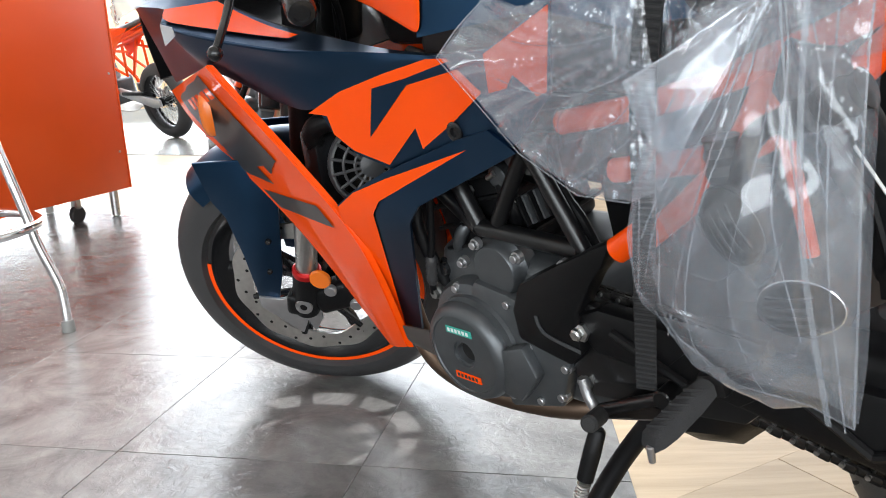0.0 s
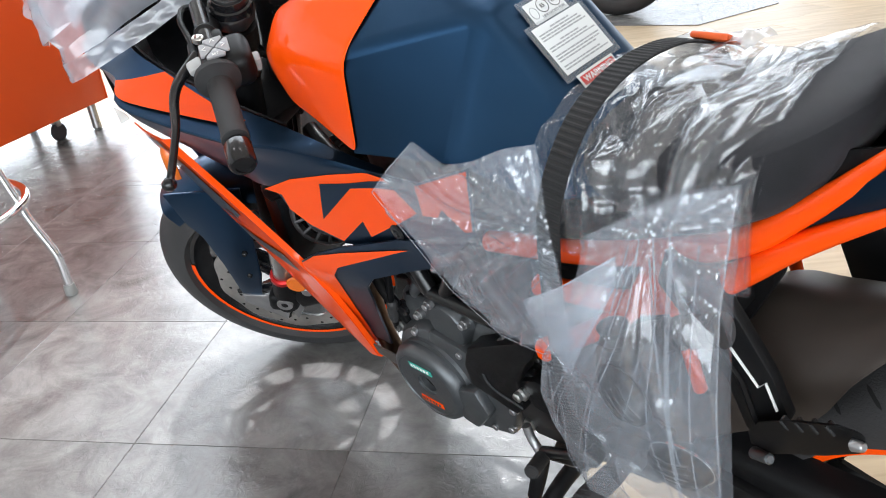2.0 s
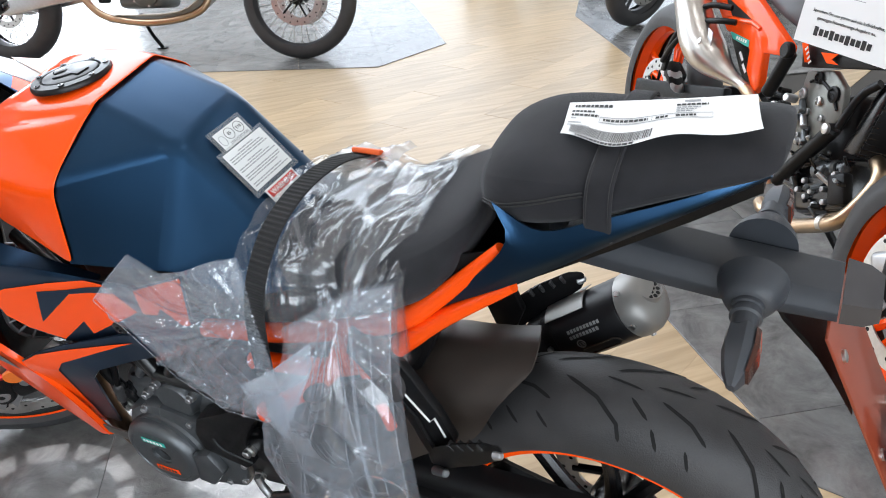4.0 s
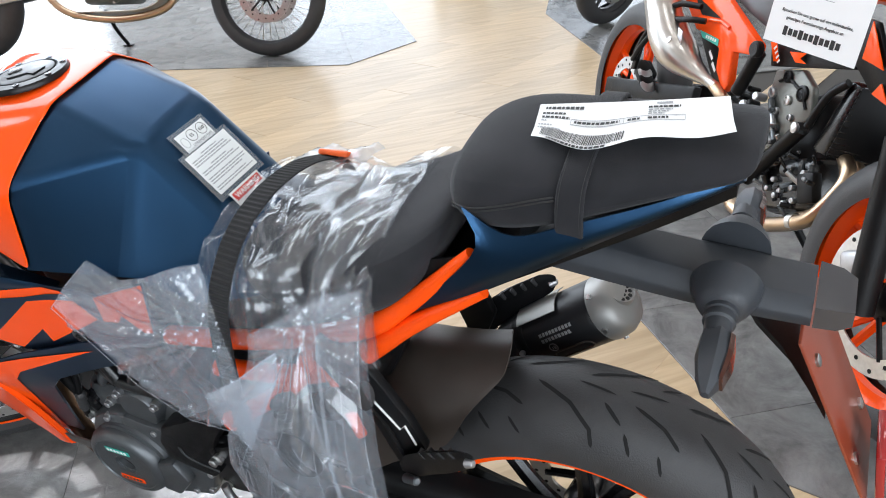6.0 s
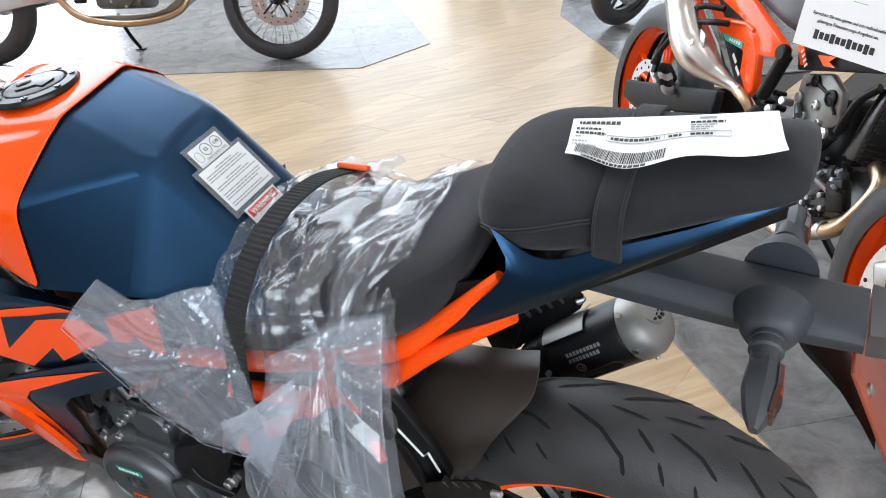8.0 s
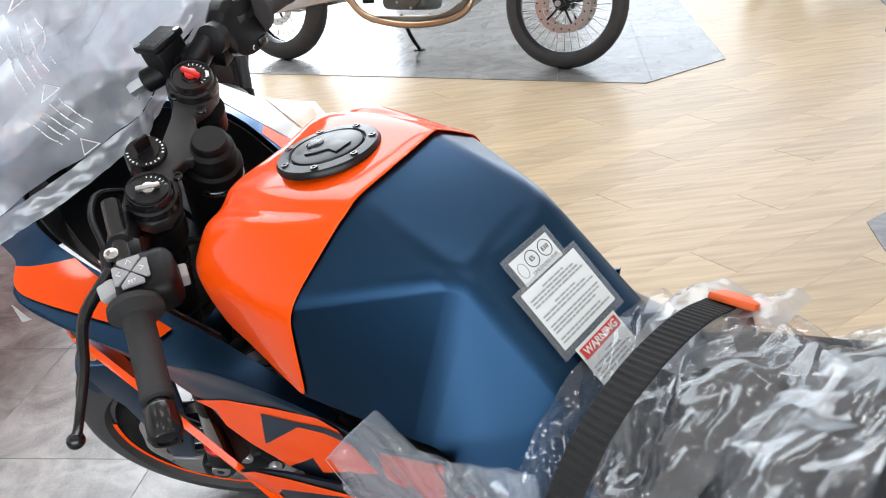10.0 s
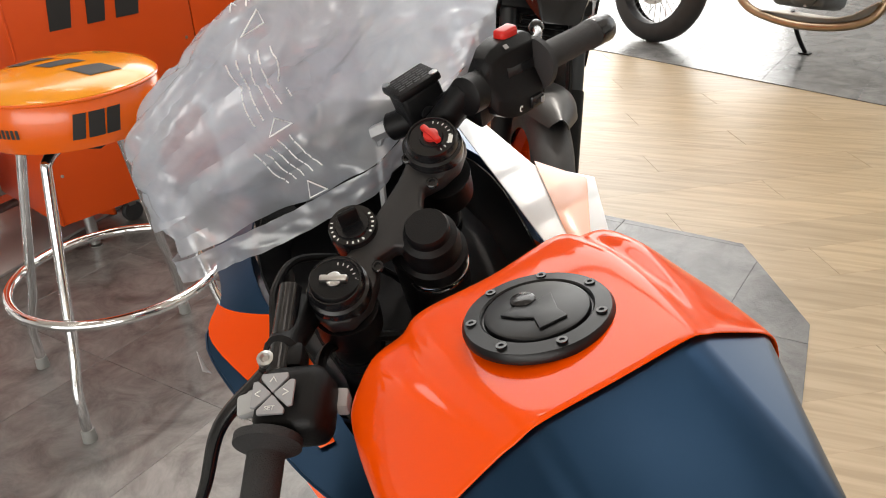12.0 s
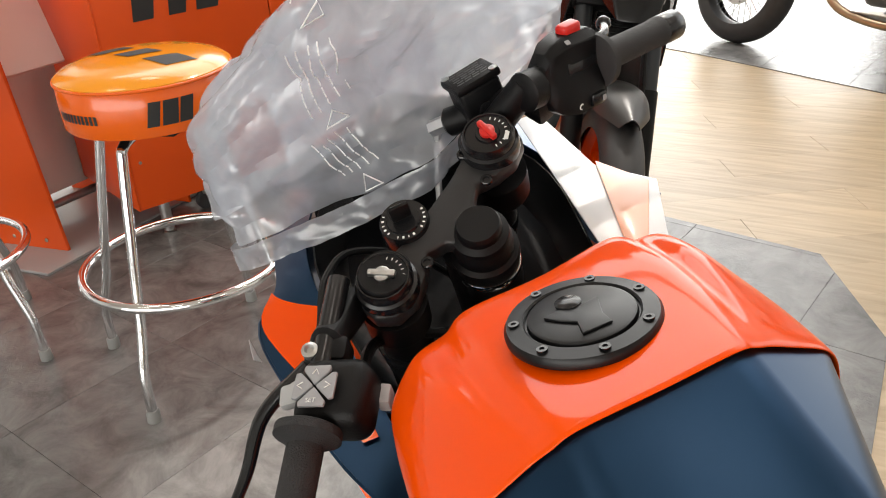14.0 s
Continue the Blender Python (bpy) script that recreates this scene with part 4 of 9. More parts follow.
MAIN = [(0.945, 0.683), (0.93, 0.69), (0.85, 0.722), (0.76, 0.742), (0.70, 0.745), (0.62, 0.75), (0.515, 0.797), (0.535, 0.70), (0.600, 0.640), (0.66, 0.612), (0.835, 0.594), (0.895, 0.615), (0.925, 0.645)]
LOWER = [(0.6, 0.63), (0.64, 0.656), (0.7, 0.64), (0.84, 0.592), (0.915, 0.56), (0.958, 0.535), (0.965, 0.514), (1.016, 0.259), (0.947, 0.278), (0.893, 0.381), (0.821, 0.514), (0.79, 0.545)]
ORA = [(0.965, 0.676), (0.892, 0.705), (0.80, 0.727), (0.727, 0.741), (0.690, 0.741), (0.640, 0.700), (0.694, 0.666), (0.765, 0.625), (0.767, 0.654), (0.835, 0.600), (0.894, 0.620), (0.923, 0.645), (0.928, 0.672)]
NOTCH = [(0.827, 0.708), (0.765, 0.719), (0.685, 0.738), (0.672, 0.728), (0.765, 0.7105), (0.852, 0.641)]
ORM = [(0.625, 0.745), (0.517, 0.794), (0.538, 0.703), (0.553, 0.698), (0.585, 0.722), (0.598, 0.706), (0.628, 0.700)]
ORB = [(0.682, 0.629), (0.864, 0.548), (0.884, 0.526), (0.984, 0.27), (1.018, 0.261), (0.962, 0.517), (0.956, 0.533), (0.914, 0.558), (0.84, 0.583)]
SCREWBLACK = GLOSSBLACK
for s in (1, -1):
    main = part("side_fairing", shaped(MAIN, y_main, 0.003, s), NAVY, bike, "navy side fairing with orange angular graphics")
    part("orange_graphic", shaped(ORA, y_main, 0, s, lift=0.0015), ORANGE, main, "orange angular graphic")
    part("navy_notch", shaped(NOTCH, y_main, 0, s, lift=0.0026), NAVY, main)
    part("orange_graphic", shaped(ORM, y_main, 0, s, lift=0.0015), ORANGE, main)
    low = part("lower_fairing", shaped(LOWER, y_low, 0.004, s), NAVY, bike, "navy lower fairing with an orange flash")
    part("orange_graphic", shaped(ORB, y_low, 0, s, lift=0.0015), ORANGE, low)
    part("fairing_bolt", lathe(Matrix.Translation((0.701, s * 0.147, 0.650)) @ pose(0, 0, 0, -90 * s), [(0.013, 0), (0.013, 0.003), (0.011, 0.004), (0.006, 0.004), (0.005, 0.001), (0, 0.001)], 20), SCREWBLACK, main)
    part("tank_bolt", lathe(Matrix.Translation((0.672, s * 0.147 - 0.01, 0.782)) @ pose(0, 0, 0, -90 * s), [(0.010, -0.004), (0.010, 0.003), (0.008, 0.004), (0.005, 0.004), (0.004, 0.001), (0, 0.001)], 18), SCREWBLACK, bike)
    # upper nose side: crease between a top face and a flank
    top = [(1.42, 0.10, 0.90), (1.235, 0.165, 0.868), (1.05, 0.150, 0.802), (0.92, 0.135, 0.770), (0.81, 0.130, 0.750), (0.705, 0.132, 0.742)]
    cre = [(1.46, 0.165, 0.862), (1.36, 0.200, 0.856), (1.235, 0.214, 0.846), (1.170, 0.252, 0.824), (0.985, 0.212, 0.778), (0.885, 0.176, 0.762), (0.79, 0.156, 0.752), (0.700, 0.144, 0.742)]
    cr2 = [(1.44, 0.160, 0.80), (1.25, 0.198, 0.80), (1.165, 0.236, 0.790), (0.995, 0.195, 0.745), (0.900, 0.172, 0.728), (0.79, 0.158, 0.742), (0.700, 0.145, 0.739)]
    flk = [(1.40, 0.160, 0.715), (1.165, 0.205, 0.745), (1.03, 0.180, 0.690), (0.945, 0.176, 0.683), (0.80, 0.158, 0.729), (0.700, 0.146, 0.736)]
    if s < 0:
        cre, cr2, flk = ([(x, y - 0.04 * min(1, max(0, (1.2 - x) / 0.2)) * min(1, (x - 0.70) / 0.2), z) for x, y, z in r] for r in (cre, cr2, flk))
    nose_top = part("nose_fairing", patch(side([top, cre], s), 6, 40, 0.003), NAVY, bike, "navy nose fairing with an orange band")
    part("nose_flank", patch(side([cre, cr2, flk], s), 14, 40, 0.003), NAVY, nose_top)
    g = grid_points(side([top, cre], s), 12, 60)
    band = []
    for i in range(9):
        row = []
        for j in range(22):
            k = j / 21
            v = (0.02 + 0.24 * k) + (i / 8) * (1.0 - 0.50 * k - 0.02 - 0.24 * k)
            j_front = 22.6 - 4.6 * (i / 8)
            jj = min(58.999, j_front + (38 - j_front) * k)
            ii = min(10.999, v * 11)
            i0, j0 = int(ii), int(jj)
            p = g[i0][j0].lerp(g[i0 + 1][j0], ii - i0).lerp(g[i0][j0 + 1].lerp(g[i0 + 1][j0 + 1], ii - i0), jj - j0)
            row.append(p + Vector((0, s * 0.001, 0.0042)))
        band.append(row)
    part("orange_band", sheet(band), ORANGE, nose_top, "orange band along the nose")
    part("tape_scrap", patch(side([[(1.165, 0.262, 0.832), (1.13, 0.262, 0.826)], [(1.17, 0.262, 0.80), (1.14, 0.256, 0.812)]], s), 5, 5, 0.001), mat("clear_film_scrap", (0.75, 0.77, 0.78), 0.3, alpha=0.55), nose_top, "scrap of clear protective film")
    # black inner cockpit panel
    part("cockpit_panel", patch(side([[(1.42, 0.09, 0.895), (1.235, 0.158, 0.864), (1.05, 0.143, 0.798), (0.92, 0.128, 0.766)], [(1.38, 0.07, 0.80), (1.22, 0.125, 0.77), (1.06, 0.115, 0.72), (0.95, 0.11, 0.70)]], s), 8, 16, 0.003), BLACK, bike)
    # deflector wing
    we = [(1.127, 0.229, 0.761), (1.078, 0.210, 0.683), (1.015, 0.190, 0.592), (0.962, 0.168, 0.496), (0.952, 0.146, 0.402), (0.975, 0.108, 0.250)]
    wf = [(1.423, 0.160, 0.701), (1.420, 0.140, 0.635), (1.307, 0.140, 0.560), (1.208, 0.140, 0.494), (1.125, 0.130, 0.405), (1.040, 0.095, 0.230)]
    wi = [(x - 0.004, y - 0.008, z - 0.003) for x, y, z in we]
    wm = [tuple(0.5 * (a + b) + (0.003 if k == 1 else 0) for k, (a, b) in enumerate(zip(p, q))) for p, q in zip(we, wf)]
    wing = part("air_deflector", patch(side([wf, wm, we], s), 12, 40, 0.003), ORANGE, bike, "orange side air deflector with dark graphics")
    part("deflector_flange", patch(side([we, wi], s), 4, 40, 0.003), ORANGE, wing)
    gw = grid_points(side([wf, wm, we], s), 40, 120)
    def on_wing(u0, u1, v0, v1, skew=0.0, w0=None):
        iu = lambda u, v: gw[int(max(0, min(39, 39 * v)))][int(max(0, min(119, 119 * u)))]
        nor = Vector((-0.6, s * 1.0, 0.1)).normalized() * 0.0072
        return [[iu(u0 + (u1 - u0) * j / 12 + skew * i / 6, v0 + (v1 - v0) * i / 6) + nor for j in range(13)] for i in range(7)]
    DARKG = mat("dark_grey_graphic", (0.03, 0.028, 0.028), 0.35, coat=0.3)
    for box_ in ((0.035, 0.35, 0.14, 0.80, -0.02), (0.44, 0.52, 0.10, 0.80, 0.05), (0.26, 0.36, 0.10, 0.42, 0.06), (0.31, 0.37, 0.55, 0.82, -0.05)):
        part("dark_graphic", sheet(on_wing(*box_)), DARKG, wing)
    for k in range(5):
        part("model_mark", sheet(on_wing(0.058, 0.090, 0.26 + 0.11 * k, 0.34 + 0.11 * k)), ORANGE, wing)
    e = gw[19][13] + Vector((-0.010, s * 0.017, 0))
    lens = bmesh.new()
    L = Matrix.Translation(e) @ (Vector((0.42, s * 1.0, 0.1))).to_track_quat("Z", "X").to_matrix().to_4x4() @ pose(0, 0, 0, 0, 0, -12 if s > 0 else 12)
    add_lathe(lens, L @ Matrix.Diagonal((1.0, 0.55, 1, 1)), [(0.040, -0.010), (0.040, -0.003), (0.036, 0.003), (0.022, 0.008), (0, 0.009)], 28)
    part("side_indicator", lens, AMBER, wing, "amber oval side marker lens")
    part("belly_pan", patch(side([[(0.955, 0.122, 0.300), (0.88, 0.128, 0.312)], [(0.955, 0.112, 0.262), (0.875, 0.108, 0.245)], [(0.93, 0.07, 0.235), (0.86, 0.06, 0.212)]], s), 8, 6, 0.003), mat("brown_grey_plastic", (0.07, 0.06, 0.055), 0.5, var=0.2), bike)
# nose shell between the flanks (below the plastic cover)
part("nose_shell", patch([[(1.47, y, 0.72) for y in (-0.155, 0, 0.155)], [(1.53, y, 0.82) for y in (-0.13, 0, 0.13)], [(1.46, y, 0.90) for y in (-0.14, 0, 0.14)], [(1.36, y, 0.95) for y in (-0.12, 0, 0.12)]], 14, 14, 0.004), BLACK, bike)
part("dashboard", box(pose(1.30, -0.01, 0.90, 0, -50, 0), 0.02, 0.15, 0.10, 0.008), BLACK, bike)
part("cockpit_floor", patch([[(1.40, y, 0.84) for y in (-0.09, 0, 0.09)], [(1.20, y, 0.80) for y in (-0.13, 0, 0.13)], [(1.06, y, 0.72) for y in (-0.11, 0, 0.11)]], 8, 10, 0.003), BLACK, bike)

# ---- radiator, fan, engine
FANGREY = mat("grey_fan_plastic", (0.06, 0.06, 0.062), 0.4)
rad = part("radiator", box(pose(1.075, 0, 0.53, 0, -12, 0), 0.04, 0.28, 0.2, 0.006), GLOSSBLACK, bike, "black radiator with a round fan")
FAN = Matrix.Translation((1.000, 0.070, 0.556)) @ Vector((-0.85, 0.5, 0.1)).to_track_quat("Z", "X").to_matrix().to_4x4()
part("fan_shroud", lathe(FAN, [(0.07, -0.03), (0.07, 0.0), (0.066, 0.004), (0.062, 0.004), (0.06, -0.02)], 40, caps=False), FANGREY, rad)
for k in range(16):
    a = radians(22.5 * k)
    part("fan_rib", rod(FAN @ Vector((0.018 * math.cos(a), 0.018 * math.sin(a), 0.004)), FAN @ Vector((0.066 * math.cos(a), 0.066 * math.sin(a), 0.003)), 0.0028, n=6), FANGREY, rad)
for r in (0.028, 0.046):
    part("fan_ring", tube([FAN @ Vector((r * math.cos(radians(15 * k)), r * math.sin(radians(15 * k)), 0.004)) for k in range(24)], 0.0026, 6, closed=True), FANGREY, rad)
part("fan_hub", lathe(FAN, [(0.02, -0.02), (0.02, 0.006), (0.016, 0.008), (0, 0.008)], 24), FANGREY, rad)
part("radiator_hose", tube(smooth_path([(1.06, 0.12, 0.60), (1.04, 0.135, 0.63), (1.00, 0.12, 0.645), (0.92, 0.06, 0.62)], 8), 0.017, 12), BLACK, bike)
part("radiator_hose", tube(smooth_path([(0.86, 0.105, 0.56), (0.862, 0.115, 0.48), (0.85, 0.10, 0.40), (0.83, 0.09, 0.36)], 8), 0.010, 10), BLACK, bike)

eng = part("engine", box(pose(0.715, 0, 0.345, 0, 0, 0), 0.29, 0.20, 0.22, 0.03, 3), ENGINE, bike, "dark grey single-cylinder engine")
part("cylinder", box(pose(0.775, 0, 0.515, 0, 14, 0), 0.15, 0.17, 0.16, 0.015, 3), BLACK, eng)
for k in range(4):
    part("cylinder_rib", box(pose(0.775 + 0.01 * (k - 2), 0, 0.465 + 0.03 * k, 0, 14, 0), 0.165, 0.185, 0.006, 0.002), BLACK, eng)
part("cylinder_head", box(pose(0.80, 0, 0.62, 0, 14, 0), 0.17, 0.19, 0.07, 0.02, 3), BLACK, eng)
part("throttle_body", box(pose(0.68, 0.01, 0.60, 0, -10, 0), 0.12, 0.12, 0.10, 0.02, 3), BLACK, eng)
for bx, bz in ((0.70, 0.57), (0.665, 0.60), (0.72, 0.615)):
    part("hose_clip", lathe(Matrix.Translation((bx, 0.075, bz)) @ pose(0, 0, 0, -90), [(0.016, 0), (0.016, 0.02), (0.013, 0.022), (0, 0.022)], 14), ENGINE, eng)
YM = lambda x, z, y: Matrix.Translation((x, y, z)) @ pose(0, 0, 0, -90)
# small fittings round the cylinder
SPRINGST = mat("dull_zinc", (0.30, 0.30, 0.29), 0.4, metal=0.9, var=0.2, scale=60)
part("clutch_cable", tube(smooth_path([(0.815, 0.108, 0.60), (0.827, 0.110, 0.533), (0.842, 0.112, 0.468), (0.857, 0.115, 0.417), (0.866, 0.112, 0.375)], 6), 0.0055, 10), BLACK, bike, "black clutch cable")
part("cable_boot", lathe(axis_matrix((0.850, 0.113, 0.440), (0.864, 0.113, 0.385)), [(0.006, 0)] + [(0.0085 + 0.0015 * (i % 2), 0.005 * i + 0.003) for i in range(9)] + [(0.006, 0.05)], 14), RUBBER, bike)
part("cable_anchor", lathe(YM(0.863, 0.374, 0.098), [(0.013, 0), (0.013, 0.010), (0.008, 0.012), (0.008, 0.018), (0, 0.018)], 6), SPRINGST, bike, "zinc cable anchor nut")
part("sensor_plug", lathe(YM(0.840, 0.416, 0.085), [(0.016, 0), (0.016, 0.012), (0.011, 0.014), (0.010, 0.022), (0, 0.022)], 18), GLOSSBLACK, bike)
for k in range(6):
    part("intake_rib", box(pose(0.662 - 0.011 * k, 0.085, 0.527 + 0.005 * k, 0, 18, 0), 0.004, 0.03, 0.040, 0.001), ENGINE if k % 2 else BLACK, eng)
part("hose_clamp", tube([(0.704 + 0.021 * math.cos(radians(24 * i)), 0.082 + 0.010 * math.sin(radians(24 * i)), 0.563 + 0.012 * math.sin(radians(24 * i))) for i in range(15)], 0.0022, 6, closed=True), SPRINGST, eng, "zinc hose clamp")
part("clamp_screw", rod((0.716, 0.096, 0.568), (0.700, 0.098, 0.577), 0.004, n=10), SPRINGST, eng)
part("hose_clamp", tube([(0.690 + 0.019 * math.cos(radians(24 * i)), 0.086 + 0.010 * math.sin(radians(24 * i)), 0.532 + 0.010 * math.sin(radians(24 * i))) for i in range(15)], 0.0022, 6, closed=True), SPRINGST, eng)
part("coolant_pipe", tube(smooth_path([(0.72, 0.06, 0.60), (0.70, 0.085, 0.56), (0.685, 0.088, 0.525), (0.70, 0.07, 0.49)], 6), 0.012, 12), BLACK, eng)
part("water_elbow", tube(smooth_path([(0.785, 0.06, 0.50), (0.796, 0.088, 0.478), (0.815, 0.085, 0.45), (0.835, 0.06, 0.43)], 6), 0.010, 12), ENGINE, eng)
for bx, bz in ((0.742, 0.590), (0.812, 0.585), (0.760, 0.545), (0.638, 0.585)):
    part("head_bolt", lathe(YM(bx, bz, 0.090), [(0.0075, 0), (0.0075, 0.006), (0.005, 0.006), (0.005, 0.011), (0, 0.011)], 6), SPRINGST, eng)
part("wire_loom", tube(smooth_path([(0.62, 0.07, 0.62), (0.600, 0.085, 0.56), (0.575, 0.085, 0.52), (0.56, 0.075, 0.46)], 6), 0.007, 8), BLACK, bike)
part("crankcase_cover", lathe(YM(0.772, 0.318, 0.095), [(0.098, 0), (0.098, 0.015), (0.092, 0.024), (0.078, 0.028), (0.076, 0.034)], 48), ENGINE, eng)
clutch = part("clutch_cover", lathe(YM(0.785, 0.306, 0.120), [(0.079, 0), (0.079, 0.014), (0.074, 0.024), (0.066, 0.028), (0.063, 0.0285), (0.062, 0.026), (0.060, 0.026), (0.030, 0.0265), (0.022, 0.026), (0.0215, 0.022), (0.017, 0.022), (0.016, 0.012), (0, 0.012)], 56), ENGINE, eng, "round grey clutch cover with two small stickers")
part("cover_hub", lathe(YM(0.785, 0.306, 0.132), [(0.0155, 0), (0.0155, 0.002), (0.008, 0.004), (0, 0.004)], 20), GROOVE, clutch)
TEAL = mat("teal_sticker", (0.05, 0.42, 0.34), 0.4)
for s_, z, c, nm in ((1, 0.345, TEAL, "teal sponsor sticker"), (-1, 0.268, ORANGE, "orange sticker")):
    stick = part("cover_sticker", box(Matrix.Translation((0.785, 0.1475, z)), 0.052, 0.0012, 0.011), c, clutch, nm)
    for k in range(6):
        part("print_bar", box(Matrix.Translation((0.785 + 0.020 - 0.0075 * k, 0.1483, z)), 0.0045, 0.0006, 0.006), WHITE if s_ > 0 else INK, stick)
part("timing_cover", lathe(YM(0.722, 0.437, 0.075), [(0.048, 0), (0.048, 0.02), (0.040, 0.028), (0.039, 0.036), (0.036, 0.039), (0, 0.040)], 36), ENGINE, eng)
part("case_web", plate([(x, 0.095, z) for x, z in ((0.70, 0.41), (0.76, 0.42), (0.78, 0.38), (0.73, 0.22), (0.63, 0.25), (0.60, 0.33), (0.66, 0.40))], 0.028, 0.006, direction=(0, 1, 0)), ENGINE, eng)
part("case_rib", plate([(x, 0.12, z) for x, z in ((0.71, 0.33), (0.67, 0.345), (0.65, 0.30), (0.69, 0.25), (0.725, 0.255))], 0.022, 0.006, direction=(0, 1, 0)), ENGINE, eng)
for x, z in ((0.668, 0.470), (0.660, 0.415), (0.664, 0.372), (0.672, 0.335), (0.612, 0.318), (0.628, 0.268), (0.668, 0.250), (0.722, 0.243), (0.742, 0.478), (0.775, 0.445), (0.80, 0.40), (0.70, 0.395)):
    b = part("cover_bolt", lathe(YM(x, z, 0.112), [(0.0085, 0), (0.0085, 0.008), (0.006, 0.008), (0.006, 0.014), (0.005, 0.015), (0, 0.015)], 12), ALU, eng)
part("sprocket_cover", plate([(x, 0.100, z) for x, z in ((0.658, 0.44), (0.583, 0.482), (0.496, 0.527), (0.517, 0.488), (0.534, 0.468), (0.566, 0.415), (0.568, 0.357), (0.588, 0.336), (0.64, 0.347), (0.675, 0.355), (0.678, 0.398))], 0.036, 0.005, direction=(0, 1, 0)), BLACK, bike, "black plastic sprocket cover")
part("cover_trim", tube(smooth_path([(0.634, 0.1375, 0.401), (0.63, 0.1375, 0.385), (0.616, 0.1375, 0.374), (0.567, 0.1375, 0.364)], 6), 0, 6, flat=(0.0055, 0.0012), up=(0, 1, 0)), ENGINE, bike)
HEADER = mat("heat_stained_steel", (0.16, 0.11, 0.08), 0.4, metal=0.9, var=0.3, scale=30)
part("exhaust_header", tube(smooth_path([(0.90, 0.03, 0.55), (0.985, 0.05, 0.46), (0.985, 0.075, 0.32), (0.93, 0.085, 0.222), (0.81, 0.075, 0.190), (0.66, 0.04, 0.192), (0.56, -0.04, 0.22), (0.45, -0.11, 0.27), (0.30, -0.15, 0.38)], 8), 0.019, 16), HEADER, bike, "brown heat-stained exhaust header pipe")
# frame tubes
FRAMEB = mat("black_frame_paint", (0.005, 0.005, 0.0055), 0.28, coat=0.2, spec=0.4)
for s in (1, -1):
    for a, b, r in (((0.735, 0.108, 0.500), (0.565, 0.108, 0.492), 0.0125), ((0.70, 0.108, 0.512), (0.625, 0.108, 0.625), 0.011), ((0.735, 0.108, 0.50), (0.80, 0.10, 0.62), 0.012), ((0.625, 0.108, 0.62), (0.56, 0.108, 0.49), 0.011),
                    ((0.80, 0.10, 0.62), (1.00, 0.05, 0.70), 0.014), ((0.735, 0.108, 0.50), (0.98, 0.05, 0.60), 0.013), ((0.80, 0.1, 0.62), (0.56, 0.11, 0.66), 0.013)):
        part("frame_tube", rod((a[0], s * a[1], a[2]), (b[0], s * b[1], b[2]), r, n=14), FRAMEB, bike)
    part("frame_bolt", lathe(Matrix.Translation((0.584, s * 0.118, 0.471)) @ pose(0, 0, 0, -90 * s), [(0.012, -0.02), (0.012, 0.006), (0.007, 0.006), (0.006, 0.003), (0, 0.003)], 16), ALU, bike)
    # orange rear subframe
    OF = ORANGE
    for pts, r in (([(0.56, 0.112, 0.655), (0.40, 0.114, 0.690), (0.237, 0.115, 0.752), (0.166, 0.112, 0.803), (0.074, 0.104, 0.893)], [0.014 - 0.007 * max(0, (i - 16) / 8) for i in range(25)]),
                   ([(0.50, 0.106, 0.60), (0.36, 0.110, 0.630), (0.264, 0.114, 0.684), (0.168, 0.112, 0.770), (0.066, 0.104, 0.842)], [0.014 - 0.007 * max(0, (i - 16) / 8) for i in range(25)]),
                   ([(0.305, 0.112, 0.715), (0.345, 0.112, 0.64), (0.40, 0.112, 0.58), (0.47, 0.11, 0.52)], 0.014),
                   ([(0.305, 0.112, 0.70), (0.29, 0.112, 0.60), (0.28, 0.112, 0.535)], 0.008)):
        part("subframe_tube", tube(smooth_path([(x, s * y, z) for x, y, z in pts], 6), r, 14), OF, bike, "orange painted subframe tube")
    part("subframe_lug", rod((0.493, s * 0.135, 0.514), (0.458, s * 0.125, 0.539), 0.0155, n=22, bevel=0.003), OF, bike, "orange subframe end lug")
    part("lug_bore", rod((0.494, s * 0.137, 0.5135), (0.489, s * 0.133, 0.515), 0.009, n=16), GROOVE, bike)
    # footrest hanger and peg
    part("footrest_hanger", plate([(x, s * 0.105, z) for x, z in ((0.600, 0.42), (0.555, 0.425), (0.50, 0.40), (0.43, 0.355), (0.34, 0.40), (0.33, 0.43), (0.31, 0.37), (0.36, 0.315), (0.45, 0.30), (0.575, 0.285), (0.60, 0.30))], 0.014, 0.004, direction=(0, s, 0)), FRAMEB, bike, "black footrest hanger plate")
    part("heel_guard", plate([(x, s * 0.125, z) for x, z in ((0.447, 0.372), (0.407, 0.412), (0.350, 0.418), (0.300, 0.392), (0.361, 0.345), (0.40, 0.352))], 0.004, 0.001, direction=(0, s, 0)), BLACK, bike)
    P0, P1 = Vector((0.385, s * 0.150, 0.376)), Vector((0.421, s * 0.212, 0.330))
    peg = part("footpeg", loft([[c + Vector((a * w, 0, 0)) * 1.0 + Vector((0, 0, h)) for a, h in ((-1, -0.006), (-0.8, 0.007), (-0.3, 0.011), (0.3, 0.011), (0.8, 0.007), (1, -0.006), (0.5, -0.012), (-0.5, -0.012))] for c, w in ((P0, 0.013), (P0.lerp(P1, 0.3), 0.0165), (P0.lerp(P1, 0.75), 0.0175), (P0.lerp(P1, 0.95), 0.015), (P1, 0.011))]), GRIPRUBBER, bike, "black ribbed rider footpeg")
